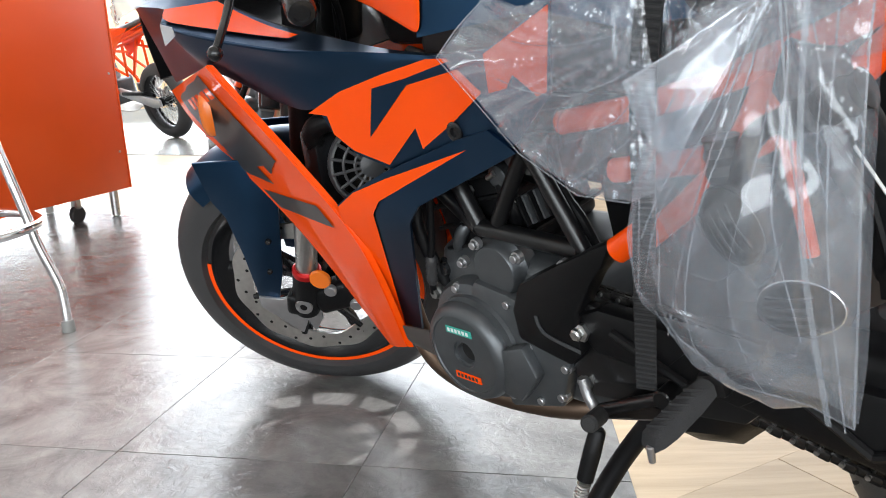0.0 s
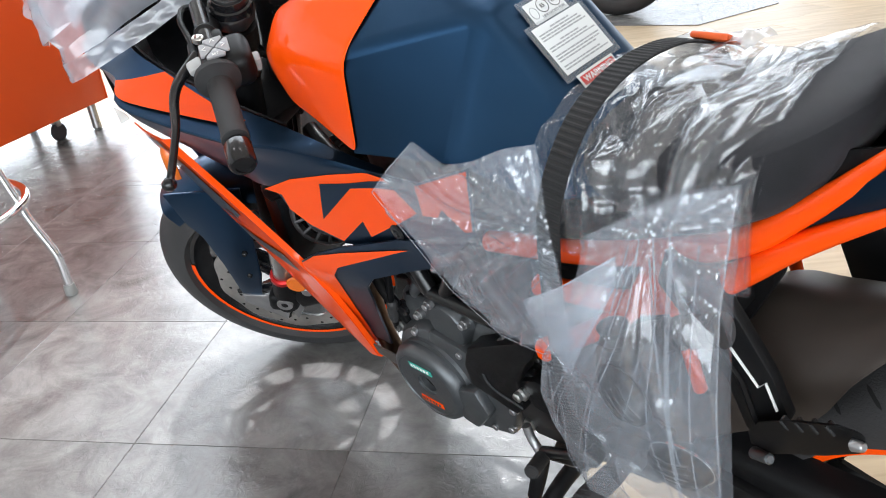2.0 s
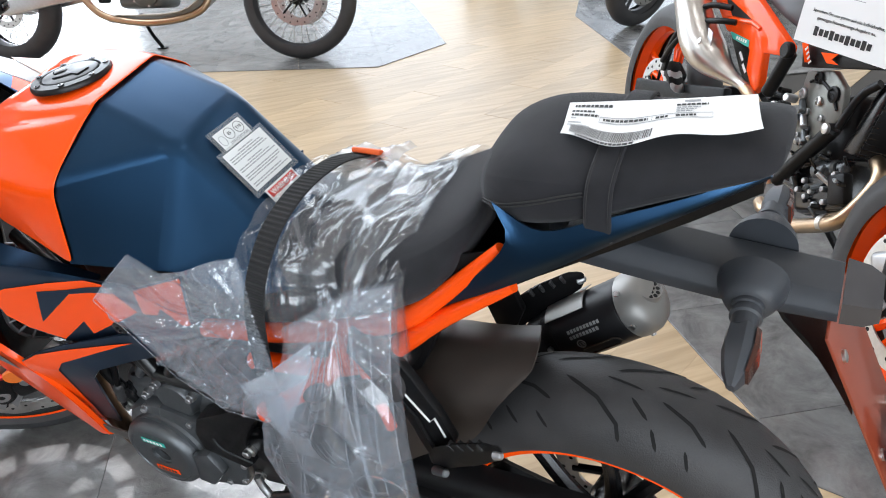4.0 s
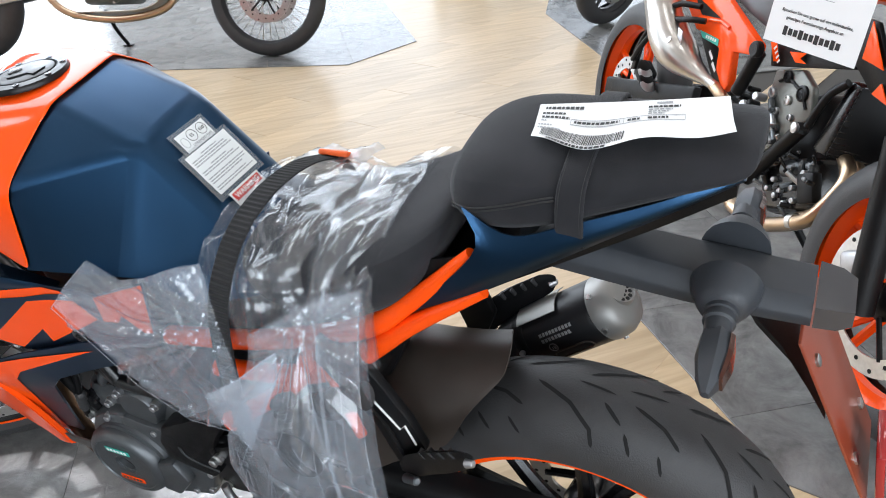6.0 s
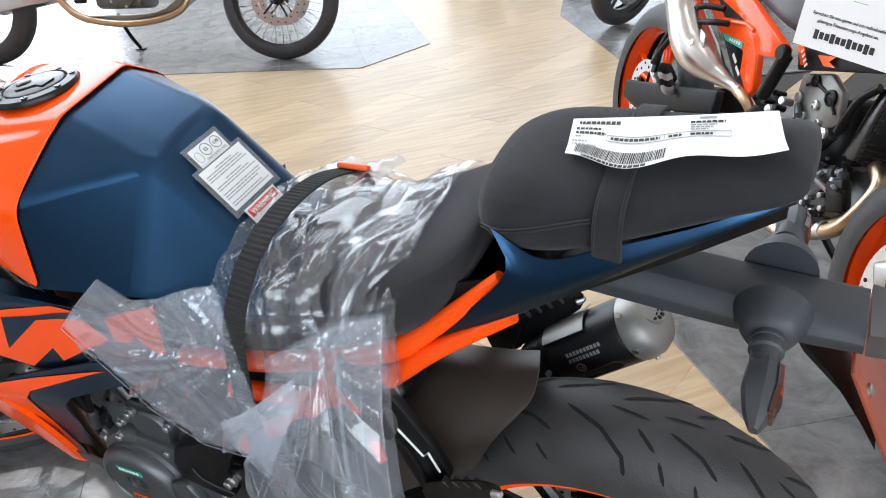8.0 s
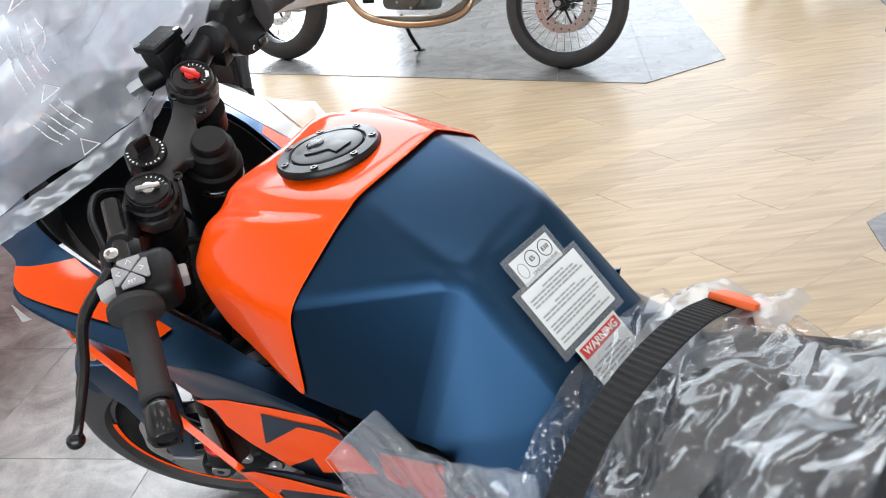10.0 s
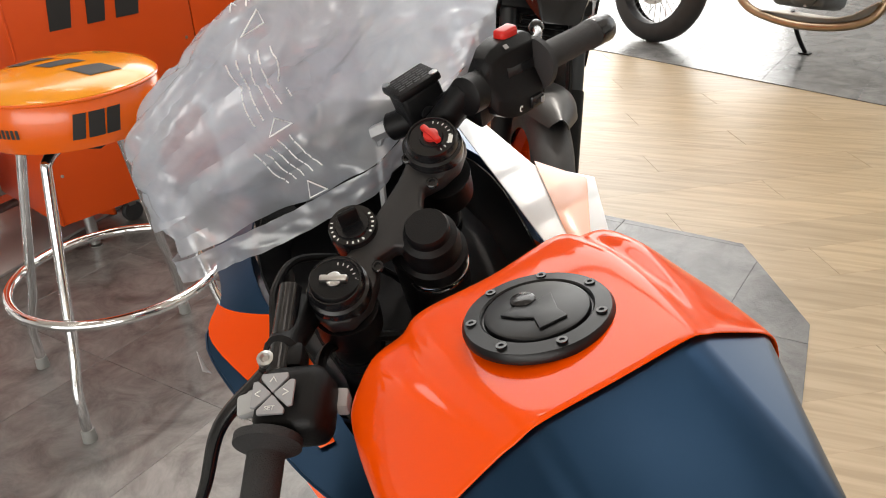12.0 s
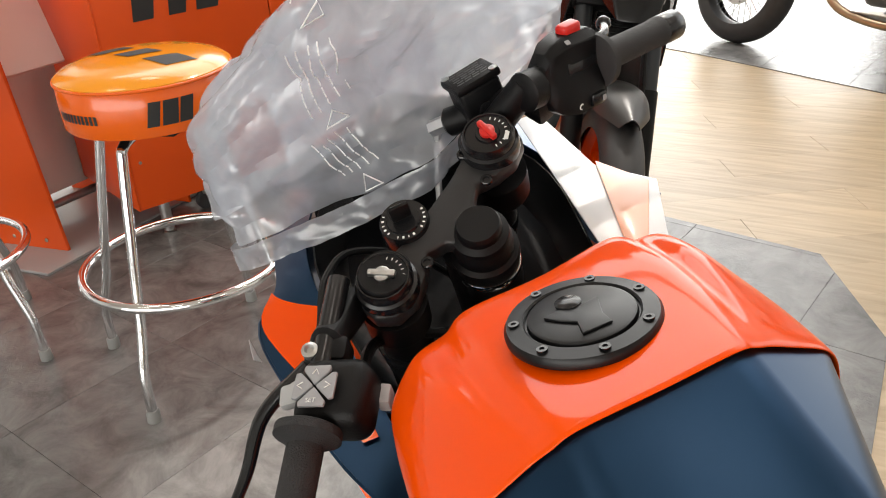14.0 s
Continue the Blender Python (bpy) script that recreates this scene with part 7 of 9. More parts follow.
    part("exhaust_header", tube(smooth_path([(wb * 0.64, -0.02, 0.60), (wb * 0.72, -0.05, 0.50), (wb * 0.70, -0.09, 0.30), (wb * 0.55, -0.12, 0.23), (wb * 0.38, -0.13, 0.27), (wb * 0.30, -0.14, 0.40)], 7), 0.021, 12), mat("golden_header", (0.45, 0.33, 0.22), 0.3, metal=1.0, var=0.2), b, "golden brown exhaust header")
    ex0, ex1 = (Vector((wb * 0.26, -0.155, 0.44)), Vector((-0.02, -0.185, 0.66 + high * 0.4))) if spoked else (Vector((0.655, -0.150, 0.515)), Vector((0.372, -0.185, 0.580)))
    part("muffler", lathe(axis_matrix(ex0, ex1), [(0.025, -0.05), (0.05, 0.0), (0.064, 0.03), (0.066, 0.27), (0.05, 0.31), (0.03, 0.33), (0.028, 0.30)] if spoked else [(0.022, -0.08), (0.026, -0.02), (0.036, 0.0), (0.046, 0.05), (0.054, 0.16), (0.055, 0.27), (0.048, 0.31), (0.03, 0.32), (0.028, 0.29)], 30), silver if silver_can else BLACK, b, "brushed silver muffler")
    part("skid_plate", patch([[(wb * 0.72, y, 0.38) for y in (-0.13, 0, 0.13)], [(wb * 0.62, y, 0.24 + abs(y) * 0.3) for y in (-0.14, 0, 0.14)], [(wb * 0.36, y, 0.23 + abs(y) * 0.3) for y in (-0.14, 0, 0.14)]], 12, 10, 0.006), mat("beige_grey_plate", (0.40, 0.36, 0.31), 0.4, metal=0.4, var=0.1) if spoked else BLACK, b)
    sd = part("side_stand", tube(smooth_path([(wb * 0.42, 0.13, 0.28), (wb * 0.43, 0.20, 0.16), (wb * 0.44, 0.285, 0.068)], 4), 0.012, 10), BLACK, b, "black side stand")
    part("stand_foot", box(pose(wb * 0.44, 0.288, 0.062, 11), 0.06, 0.04, 0.008, 0.002), BLACK, sd)
    hl = part("headlight", facets([(wb * 0.92, 0.10, 0.98 + high), (wb * 0.92, -0.10, 0.98 + high), (wb * 0.99, -0.05, 0.80 + high), (wb * 0.99, 0.05, 0.80 + high), (wb * 0.86, 0.11, 0.86 + high), (wb * 0.86, -0.11, 0.86 + high)], [(0, 1, 2, 3), (0, 3, 4), (1, 5, 2), (0, 4, 5, 1), (3, 2, 5, 4)], 0, 0.008), GLOSSBLACK, b, "black faceted headlight mask")
    for sg in (1, -1):
        part("lamp_lens", box(Matrix.Translation((wb * 0.962, sg * 0.055, 0.90 + high)) @ pose(0, 0, 0, 0, 22, sg * 12), 0.02, 0.05, 0.13, 0.01), mat("clear_lamp_lens", (0.6, 0.63, 0.66), 0.08, coat=0.5, metal=0.3), hl, "clear headlight lens")
    if spoked:
        for sg in (1, -1):
            part("side_panel", facets([(0.10, sg * 0.10, 0.98), (0.50, sg * 0.15, 1.00), (0.72, sg * 0.16, 0.86), (0.60, sg * 0.15, 0.70), (0.36, sg * 0.13, 0.80)], [(0, 1, 4), (1, 2, 4), (2, 3, 4)], 0.006, 0.003), body, b, "angular side panel")
            part("frame_tube", tube([(0.62, sg * 0.13, 0.72), (0.30, sg * 0.11, 0.58), (0.26, sg * 0.10, 0.84)], 0.013, 8), accent, b)
            part("frame_tube", tube([(0.55, sg * 0.13, 0.60), (0.40, sg * 0.12, 0.80), (0.20, sg * 0.10, 0.78)], 0.012, 8), accent, b)
    if not spoked:
        for sg in (1, -1):
            side_p = part("tail_panel", facets([(0.22, sg * 0.10, 0.88), (0.42, sg * 0.135, 0.83), (0.64, sg * 0.15, 0.70), (0.68, sg * 0.15, 0.60), (0.60, sg * 0.15, 0.58), (0.46, sg * 0.14, 0.73), (0.28, sg * 0.11, 0.82)], [(0, 1, 6), (1, 5, 6), (1, 2, 5), (2, 4, 5), (2, 3, 4)], 0.006, 0.003), accent, b, "angular side panel")
            part("panel_print", box(Matrix.Translation((0.50, sg * 0.152, 0.745)) @ pose(0, 0, 0, 0, 35, 0), 0.10, 0.002, 0.028), mat("teal_sticker", (0.05, 0.42, 0.34), 0.4), side_p)
            part("linkage", rod((0.62, sg * 0.13, 0.62), (0.70, sg * 0.14, 0.36), 0.02, n=12, bevel=0.004), BLACK, b)
            for k in range(14):
                px, pz = wb * 0.5 + 0.10 * math.cos(k * 1.7) + 0.04, 0.47 + 0.13 * math.sin(k * 2.3)
                part("engine_detail", rod((px, sg * 0.10, pz), (px + 0.004, sg * (0.125 + 0.01 * (k % 3)), pz + 0.004), 0.008 + 0.004 * (k % 4), n=10, bevel=0.002), (ALU, BLACK, ENGINE)[k % 3], b)
            part("hose", tube(smooth_path([(wb * 0.42, sg * 0.12, 0.60), (wb * 0.50, sg * 0.15, 0.50 + 0.05 * sg), (wb * 0.60, sg * 0.14, 0.58), (wb * 0.70, sg * 0.12, 0.62)], 6), 0.012, 10), BLACK, b)
            for k in range(7):
                part("gaiter_ring", lathe(Matrix.Translation((0.10 + 0.012 * k, sg * 0.11, 0.52 - 0.01 * k)) @ pose(0, 0, 0, 0, 60, 0), [(0.028, 0), (0.032, 0.004), (0.028, 0.008)], 14), BLACK, b)
    part("chain_guard", box(pose(wb * 0.2, 0.10, 0.42), 0.34, 0.05, 0.03, 0.006), BLACK, b)
    for pts in ([top + Vector((0.0, 0.1, 0.0)), top + Vector((0.06, 0.06, -0.08)), ax_f + Vector((-0.08, 0.07, 0.34)), ax_f + Vector((-0.10, 0.08, 0.14))],
                [top + Vector((0.0, -0.12, 0.05)), top + Vector((0.08, -0.05, 0.0)), Vector((wb * 0.80, -0.06, 0.75))],
                [Vector((-0.05, -0.11, rr + 0.02)), Vector((0.1, -0.14, 0.5)), Vector((wb * 0.3, -0.13, 0.55))]):
        part("cable", tube(smooth_path(pts, 6), 0.006, 8), BLACK, b)
    return b


def naked_side(b):
    """What shows of the orange naked motorcycle's right side: subframe, can, engine, headers, radiator, cowls."""
    silver = mat("brushed_muffler", (0.55, 0.53, 0.5), 0.28, metal=1.0, var=0.1)
    cast = mat("pale_cast_metal", (0.17, 0.17, 0.155), 0.42, metal=0.6, var=0.2, scale=40, bump=0.15, bscale=500)
    bronze = mat("golden_header", (0.45, 0.33, 0.22), 0.3, metal=1.0, var=0.2)
    grey = mat("grey_seat_vinyl", (0.10, 0.10, 0.105), 0.55, var=0.15, scale=30)
    can = part("muffler", tube(smooth_path([(0.36, -0.20, 0.750), (0.38, -0.20, 0.722), (0.439, -0.20, 0.647), (0.501, -0.19, 0.583), (0.580, -0.178, 0.550), (0.635, -0.165, 0.533), (0.71, -0.15, 0.517)], 5),
               [0.050] * 6 + [0.053] * 5 + [0.056, 0.058, 0.059, 0.060, 0.060, 0.059, 0.057, 0.054, 0.050, 0.045, 0.040, 0.036, 0.032, 0.029, 0.026, 0.022, 0.018, 0.0155, 0.014, 0.014], 24), silver, b, "brushed silver muffler")
    part("can_badge", lathe(axis_matrix((0.545, -0.228, 0.600), (0.546, -0.240, 0.606)), [(0.010, 0), (0.010, 0.003), (0.004, 0.004), (0, 0.004)], 16), STEEL, can)
    part("can_bracket", plate([(0.545, -0.205, 0.640), (0.575, -0.205, 0.632), (0.580, -0.205, 0.590), (0.560, -0.205, 0.588)], 0.004, 0.001, direction=(0, -1, 0)), ALU, can)
    part("link_pipe", tube(smooth_path([(0.70, -0.15, 0.518), (0.76, -0.14, 0.490), (0.80, -0.11, 0.42), (0.86, -0.09, 0.30)], 6), 0.016, 12), bronze, can, "bronze heat-stained link pipe")
    for pts in ([(0.600, -0.16, 0.668), (0.562, -0.19, 0.663), (0.470, -0.20, 0.640), (0.396, -0.20, 0.594), (0.331, -0.20, 0.533), (0.276, -0.19, 0.480)], [(0.56, -0.16, 0.700), (0.50, -0.19, 0.694), (0.45, -0.20, 0.668), (0.398, -0.20, 0.630), (0.338, -0.20, 0.563), (0.288, -0.19, 0.505)]):
        part("plate_carrier_rod", tube(smooth_path(pts, 5), 0.0085, 10), BLACK, b, "black bent carrier rod")
    part("carrier_plate", plate([(0.30, -0.185, 0.530), (0.27, -0.185, 0.500), (0.26, -0.185, 0.445), (0.285, -0.185, 0.450)], 0.012, 0.003, direction=(0, 1, 0)), BLACK, b)
    cal = part("rear_caliper", box(pose(0.215, -0.105, 0.425, 0, 25, 0), 0.075, 0.05, 0.055, 0.012, 3), BLACK, b, "black rear brake caliper")
    for k in range(4):
        part("caliper_fin", lathe(Matrix.Translation((0.240 + 0.018 * k, -0.13, 0.45 - 0.016 * k)) @ pose(0, 0, 0, 0, 40, 0), [(0.020, 0), (0.026, 0.004), (0.020, 0.008)], 16), ALU if k % 2 else BLACK, cal)
    # subframe: broad pressed member; a flat near-black inlay paints its shaded opening
    sub = part("subframe", plate([(x, -0.118, z) for x, z in ((0.330, 0.775), (0.400, 0.714), (0.527, 0.632), (0.610, 0.628), (0.666, 0.610), (0.676, 0.557), (0.736, 0.508), (0.756, 0.534), (0.735, 0.618), (0.844, 0.634), (0.844, 0.662), (0.72, 0.712), (0.60, 0.760), (0.48, 0.80))], 0.024, 0.005, direction=(0, -1, 0)), ORANGE, b, "orange pressed subframe member")
    part("opening_inlay", plate([(x, -0.1425, z) for x, z in ((0.478, 0.722), (0.645, 0.686), (0.543, 0.676))], 0.0012, 0, direction=(0, -1, 0)), GROOVE, sub)
    part("subframe_rib", tube([(0.540, -0.145, 0.668), (0.660, -0.145, 0.680), (0.70, -0.145, 0.672)], 0.006, 8), ORANGE, sub)
    part("sponsor_sticker", plate([(x, -0.1435, z) for x, z in ((0.555, 0.636), (0.660, 0.634), (0.664, 0.616), (0.576, 0.620))], 0.001, 0, direction=(0, -1, 0)), TEAL, sub, "teal sponsor sticker")
    for k in range(5):
        part("print_bar", box(pose(0.598 + 0.012 * k, -0.1452, 0.6275), 0.007, 0.0006, 0.008), WHITE, sub)
    part("inner_fender", plate([(x, -0.105, z) for x, z in ((0.493, 0.612), (0.632, 0.614), (0.720, 0.505), (0.690, 0.470), (0.603, 0.520))], 0.02, 0.004, direction=(0, 1, 0)), BLACK, b)
    for k, (x, z) in enumerate(((0.640, 0.586), (0.668, 0.560))):
        part("print_bar", box(pose(x, -0.1435, z, 0, 35, 0), 0.030, 0.0008, 0.009), WHITE if k else PAPER, sub)
    subsurf(part("seat", loft([[(x, -w, z - 0.05), (x, -w, z), (x, -w * 0.7, z + 0.05), (x, 0, z + 0.06), (x, w * 0.7, z + 0.05), (x, w, z), (x, w, z - 0.05)] for x, w, z in ((0.28, 0.07, 0.86), (0.45, 0.10, 0.82), (0.60, 0.11, 0.775), (0.74, 0.115, 0.735), (0.83, 0.10, 0.715))]), grey, b, "grey vinyl seat"), 1)
    subsurf(part("fuel_tank", loft([[(x, -w, z - 0.15), (x, -w, z - 0.05), (x, -w * 0.5, z), (x, w * 0.5, z), (x, w, z - 0.05), (x, w, z - 0.15)] for x, w, z in ((0.80, 0.10, 0.84), (0.90, 0.14, 0.93), (1.05, 0.15, 0.97), (1.16, 0.10, 0.94))]), ORANGE, b), 1)
    part("tail", patch([[(0.45, y, 0.80 - abs(y) * 0.3) for y in (-0.11, 0, 0.11)], [(0.25, y, 0.86 - abs(y) * 0.3) for y in (-0.08, 0, 0.08)], [(0.05, y, 0.92 - abs(y) * 0.3) for y in (-0.05, 0, 0.05)]], 10, 8, 0.006), ORANGE, b)
    hang = part("footrest_hanger", rod((0.868, -0.15, 0.652), (0.815, -0.15, 0.530), 0.018, n=14, bevel=0.005), BLACK, b, "black footrest hanger")
    part("hanger_cap", rod((0.868, -0.150, 0.655), (0.868, -0.172, 0.655), 0.021, n=18, bevel=0.004), BLACK, hang)
    part("footpeg", rod((0.815, -0.15, 0.50), (0.84, -0.21, 0.47), 0.013, n=12, bevel=0.003), GRIPRUBBER, hang)
    for k, (x, z, r) in enumerate(((0.800, 0.515, 0.010), (0.825, 0.500, 0.012), (0.850, 0.512, 0.009), (0.870, 0.535, 0.011), (0.838, 0.545, 0.008), (0.872, 0.485, 0.010))):
        part("linkage_joint", rod((x, -0.10, z), (x + 0.004, -0.135, z + 0.006), r, n=12, bevel=0.002), ALU if k % 2 else BLACK, hang)
    # engine
    eng = part("engine", box(pose(0.98, 0.02, 0.42, 0, -20, 0), 0.24, 0.18, 0.30, 0.04, 3), BLACK, b, "dark engine with a pale cast side plate")
    part("side_plate", plate([(x, -0.075, z) for x, z in ((0.873, 0.610), (0.975, 0.637), (1.032, 0.609), (1.051, 0.541), (0.969, 0.459), (0.904, 0.395), (0.886, 0.487), (0.872, 0.563))], 0.020, 0.006, direction=(0, -1, 0)), cast, eng, "pale cast engine side plate")
    for x, z, r, m_ in ((0.934, 0.608, 0.015, BLACK), (1.004, 0.586, 0.020, BLACK), (0.958, 0.556, 0.012, STEEL), (0.925, 0.520, 0.009, ALU), (0.985, 0.520, 0.009, ALU), (0.915, 0.455, 0.008, ALU), (0.890, 0.556, 0.014, ALU), (0.905, 0.500, 0.010, ENGINE), (0.945, 0.480, 0.010, ENGINE)):
        part("plate_boss", lathe(Matrix.Translation((x, -0.094, z)) @ pose(0, 0, 0, 90), [(r, 0), (r, 0.008), (r * 0.7, 0.010), (r * 0.6, 0.006), (0, 0.006)], 16), m_, eng)
    for a_, b_ in (((0.934, 0.608), (1.004, 0.586)), ((1.004, 0.586), (1.030, 0.555)), ((0.934, 0.608), (0.905, 0.590))):
        part("clip_arm", tube([(a_[0], -0.098, a_[1]), (b_[0], -0.098, b_[1])], 0.004, 6), BLACK, eng)
    for k in range(4):
        part("injector", rod((0.896 + 0.022 * k, -0.10, 0.540 - 0.034 * k), (0.926 + 0.022 * k, -0.112, 0.520 - 0.034 * k), 0.009, n=10, bevel=0.002), ALU if k % 2 else ENGINE, eng)
    arm = part("frame_tube", rod((1.066, -0.115, 0.523), (0.905, -0.115, 0.325), 0.0185, n=18, bevel=0.006), BLACK, b, "black engine frame tube")
    part("tube_bolt", lathe(Matrix.Translation((1.060, -0.130, 0.518)) @ pose(0, 0, 0, 90), [(0.013, 0), (0.013, 0.008), (0.006, 0.010), (0, 0.010)], 12), STEEL, arm)
    case = part("crankcase", box(pose(1.045, -0.02, 0.365, 0, -24, 0), 0.20, 0.15, 0.13, 0.02, 3), GLOSSBLACK, eng)
    part("starter_motor", rod((1.010, -0.085, 0.395), (1.085, -0.085, 0.430), 0.022, n=20, bevel=0.006), ENGINE, case)
    part("generator_cover", box(pose(1.125, -0.095, 0.392, 0, -24, 0), 0.060, 0.03, 0.075, 0.008, 2), BLACK, case)
    for x, z in ((1.00, 0.365), (1.035, 0.350), (1.075, 0.372), (1.02, 0.330), (1.06, 0.325), (1.09, 0.345), (1.10, 0.42), (0.985, 0.335)):
        part("cover_bolt", rod((x, -0.094, z), (x, -0.108, z), 0.0075, n=10, bevel=0.002), ALU, case)
    rnd = random.Random(12)
    for k in range(34):
        x, z = rnd.uniform(0.93, 1.15), rnd.uniform(0.29, 0.47)
        dx, dz = rnd.uniform(-0.03, 0.03), rnd.uniform(-0.012, 0.03)
        part("engine_fitting", rod((x, -0.10, z), (x + dx, -0.112 - 0.01 * rnd.random(), z + dz), rnd.uniform(0.003, 0.008), n=8, bevel=0.001), (BLACK, ENGINE, ENGINE, GLOSSBLACK, ALU)[k % 5], case)
    for pts, r in (([(0.86, -0.11, 0.245), (0.90, -0.12, 0.243), (1.0, -0.12, 0.246), (1.091, -0.12, 0.282), (1.187, -0.12, 0.340), (1.222, -0.10, 0.416), (1.215, -0.08, 0.461), (1.145, -0.05, 0.490)], 0.0185),
                   ([(1.10, -0.09, 0.30), (1.160, -0.085, 0.340), (1.210, -0.065, 0.400), (1.214, -0.05, 0.447), (1.165, -0.03, 0.485)], 0.0165)):
        hd = part("exhaust_header", tube(smooth_path(pts, 7), r, 16), bronze, b, "golden brown exhaust header")
    for x, z in ((1.0, 0.246), (1.14, 0.310)):
        part("header_clamp", rod((x - 0.009, -0.12, z - 0.003), (x + 0.009, -0.12, z + 0.005), 0.0215, n=20, bevel=0.002), silver, hd)
    # radiator and cowls
    rad = part("radiator", plate([(1.150, -0.10, 0.661), (1.191, -0.10, 0.656), (1.147, -0.10, 0.479), (1.089, -0.10, 0.473)], 0.05, 0.010, direction=(0.3, 1, 0)), GLOSSBLACK, b, "black radiator with side cowl")
    core = [Vector(v) for v in ((1.192, -0.098, 0.652), (1.245, 0.06, 0.645), (1.262, 0.06, 0.475), (1.149, -0.098, 0.482))]
    part("radiator_core", plate(core, 0.02, 0.002), BLACK, rad)
    for k in range(12):
        t = (k + 0.5) / 12
        part("radiator_fin", tube([core[0].lerp(core[3], t) + Vector((-0.003, -0.004, 0)), core[1].lerp(core[2], t) + Vector((-0.003, -0.004, 0))], 0.0022, 5), GLOSSBLACK, rad)
    part("coolant_hose", tube(smooth_path([(1.161, -0.11, 0.655), (1.125, -0.118, 0.620), (1.100, -0.12, 0.570), (1.085, -0.12, 0.530)], 6), 0.010, 10), BLACK, b)
    cowl = part("side_cowl", plate([(x, y, z) for x, y, z in ((0.842, -0.11, 0.675), (0.875, -0.115, 0.618), (1.181, -0.125, 0.689), (1.200, -0.125, 0.74), (1.10, -0.125, 0.760), (0.95, -0.12, 0.735))], 0.02, 0.004, direction=(0, 1, 0)), BLACK, b, "black side cowl with orange arrows")
    part("orange_arrow", plate([(x, -0.128, z) for x, z in ((0.955, 0.673), (1.017, 0.684), (0.999, 0.667), (1.026, 0.661), (0.986, 0.655))], 0.002, 0, direction=(0, -1, 0)), ORANGE, cowl)
    part("orange_arrow", plate([(x, -0.126, z) for x, z in ((0.868, 0.676), (0.890, 0.682), (0.920, 0.640), (0.900, 0.636))], 0.002, 0, direction=(0, -1, 0)), ORANGE, cowl)
    for k in range(4):
        part("print_bar", box(pose(0.893 + 0.009 * k, -0.1285, 0.668 - 0.009 * k, 0, 40, 0), 0.005, 0.0008, 0.012), WHITE, cowl)
    shr = part("tank_shroud", plate([(1.175, -0.14, 0.715), (1.200, -0.15, 0.800), (1.235, -0.15, 0.800), (1.310, -0.14, 0.700), (1.325, -0.125, 0.640), (1.250, -0.12, 0.652)], 0.012, 0.003, direction=(0, 1, 0)), BLACK, b, "black tank shroud with orange panels")
    part("orange_panel", plate([(1.228, -0.153, 0.800), (1.292, -0.147, 0.715), (1.222, -0.146, 0.722)], 0.004, 0.001, direction=(0, -1, 0)), ORANGE, shr)
    part("orange_panel", plate([(1.262, -0.130, 0.659), (1.288, -0.137, 0.688), (1.318, -0.131, 0.649)], 0.004, 0.001, direction=(0, -1, 0)), ORANGE, shr)
    sd = part("side_stand", tube(smooth_path([(0.90, 0.04, 0.26), (0.916, 0.08, 0.193), (0.938, 0.14, 0.115), (0.945, 0.20, 0.045)], 4), 0.011, 10), BLACK, b, "black side stand")
    part("stand_foot", box(pose(0.950, 0.205, 0.040, 11), 0.06, 0.04, 0.008, 0.002), BLACK, sd)
    part("headlight", facets([(1.25, 0.10, 0.98), (1.25, -0.10, 0.98), (1.35, -0.05, 0.80), (1.35, 0.05, 0.80), (1.17, 0.11, 0.86), (1.17, -0.11, 0.86)], [(0, 1, 2, 3), (0, 3, 4), (1, 5, 2), (0, 4, 5, 1), (3, 2, 5, 4)], 0, 0.008), GLOSSBLACK, b, "black faceted headlight mask")


def stand_at(x, y, heading, lean):
    return Matrix.Translation((x, y, 0.004)) @ pose(0, 0, 0, 0, 0, heading) @ pose(0, 0, 0, -lean)


WHITEP = mat("white_gloss_plastic", (0.75, 0.75, 0.75), 0.3, coat=0.4, var=0.02)
GREYP = mat("dark_grey_satin", (0.035, 0.034, 0.033), 0.40, var=0.1, scale=10)
DARKRIM = mat("dark_rim", (0.03, 0.03, 0.032), 0.35, metal=0.3)
other_bike(stand_at(-0.60, 6.10, -30.2, 11), "tall adventure motorcycle with wire-spoked wheels and a beige skid plate", 1.88, 0.345, 0.33, 0.048, 0.07, True, DARKRIM, WHITEP, ORANGE, BLACK, 0.10, False)
other_bike(stand_at(-1.08, 4.212, -63, 10), "naked motorcycle with orange wheels and a dark grey front mudguard", 1.35, 0.30, 0.31, 0.056, 0.075, False, ORANGE, GREYP, ORANGE, GREYP)
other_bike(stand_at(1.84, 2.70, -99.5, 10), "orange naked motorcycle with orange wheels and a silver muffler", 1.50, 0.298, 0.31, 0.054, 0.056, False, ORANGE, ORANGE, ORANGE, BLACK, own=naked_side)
other_bike(stand_at(-2.50, 7.70, 142, 11), "orange and white enduro motorcycle with a silver swingarm", 1.48, 0.345, 0.33, 0.045, 0.062, True, DARKRIM, ORANGE, ORANGE, WHITEP, 0.10, False)
other_bike(stand_at(4.3, 5.2, 199, 10), "black motorcycle with thin red wheel accents", 1.36, 0.298, 0.31, 0.056, 0.072, False, DARKRIM, GREYP, BLACK, BLACK)
other_bike(stand_at(4.2, 7.2, 197, 10), "dark motorcycle parked at the back", 1.36, 0.298, 0.31, 0.056, 0.072, False, DARKRIM, GREYP, BLACK, BLACK)
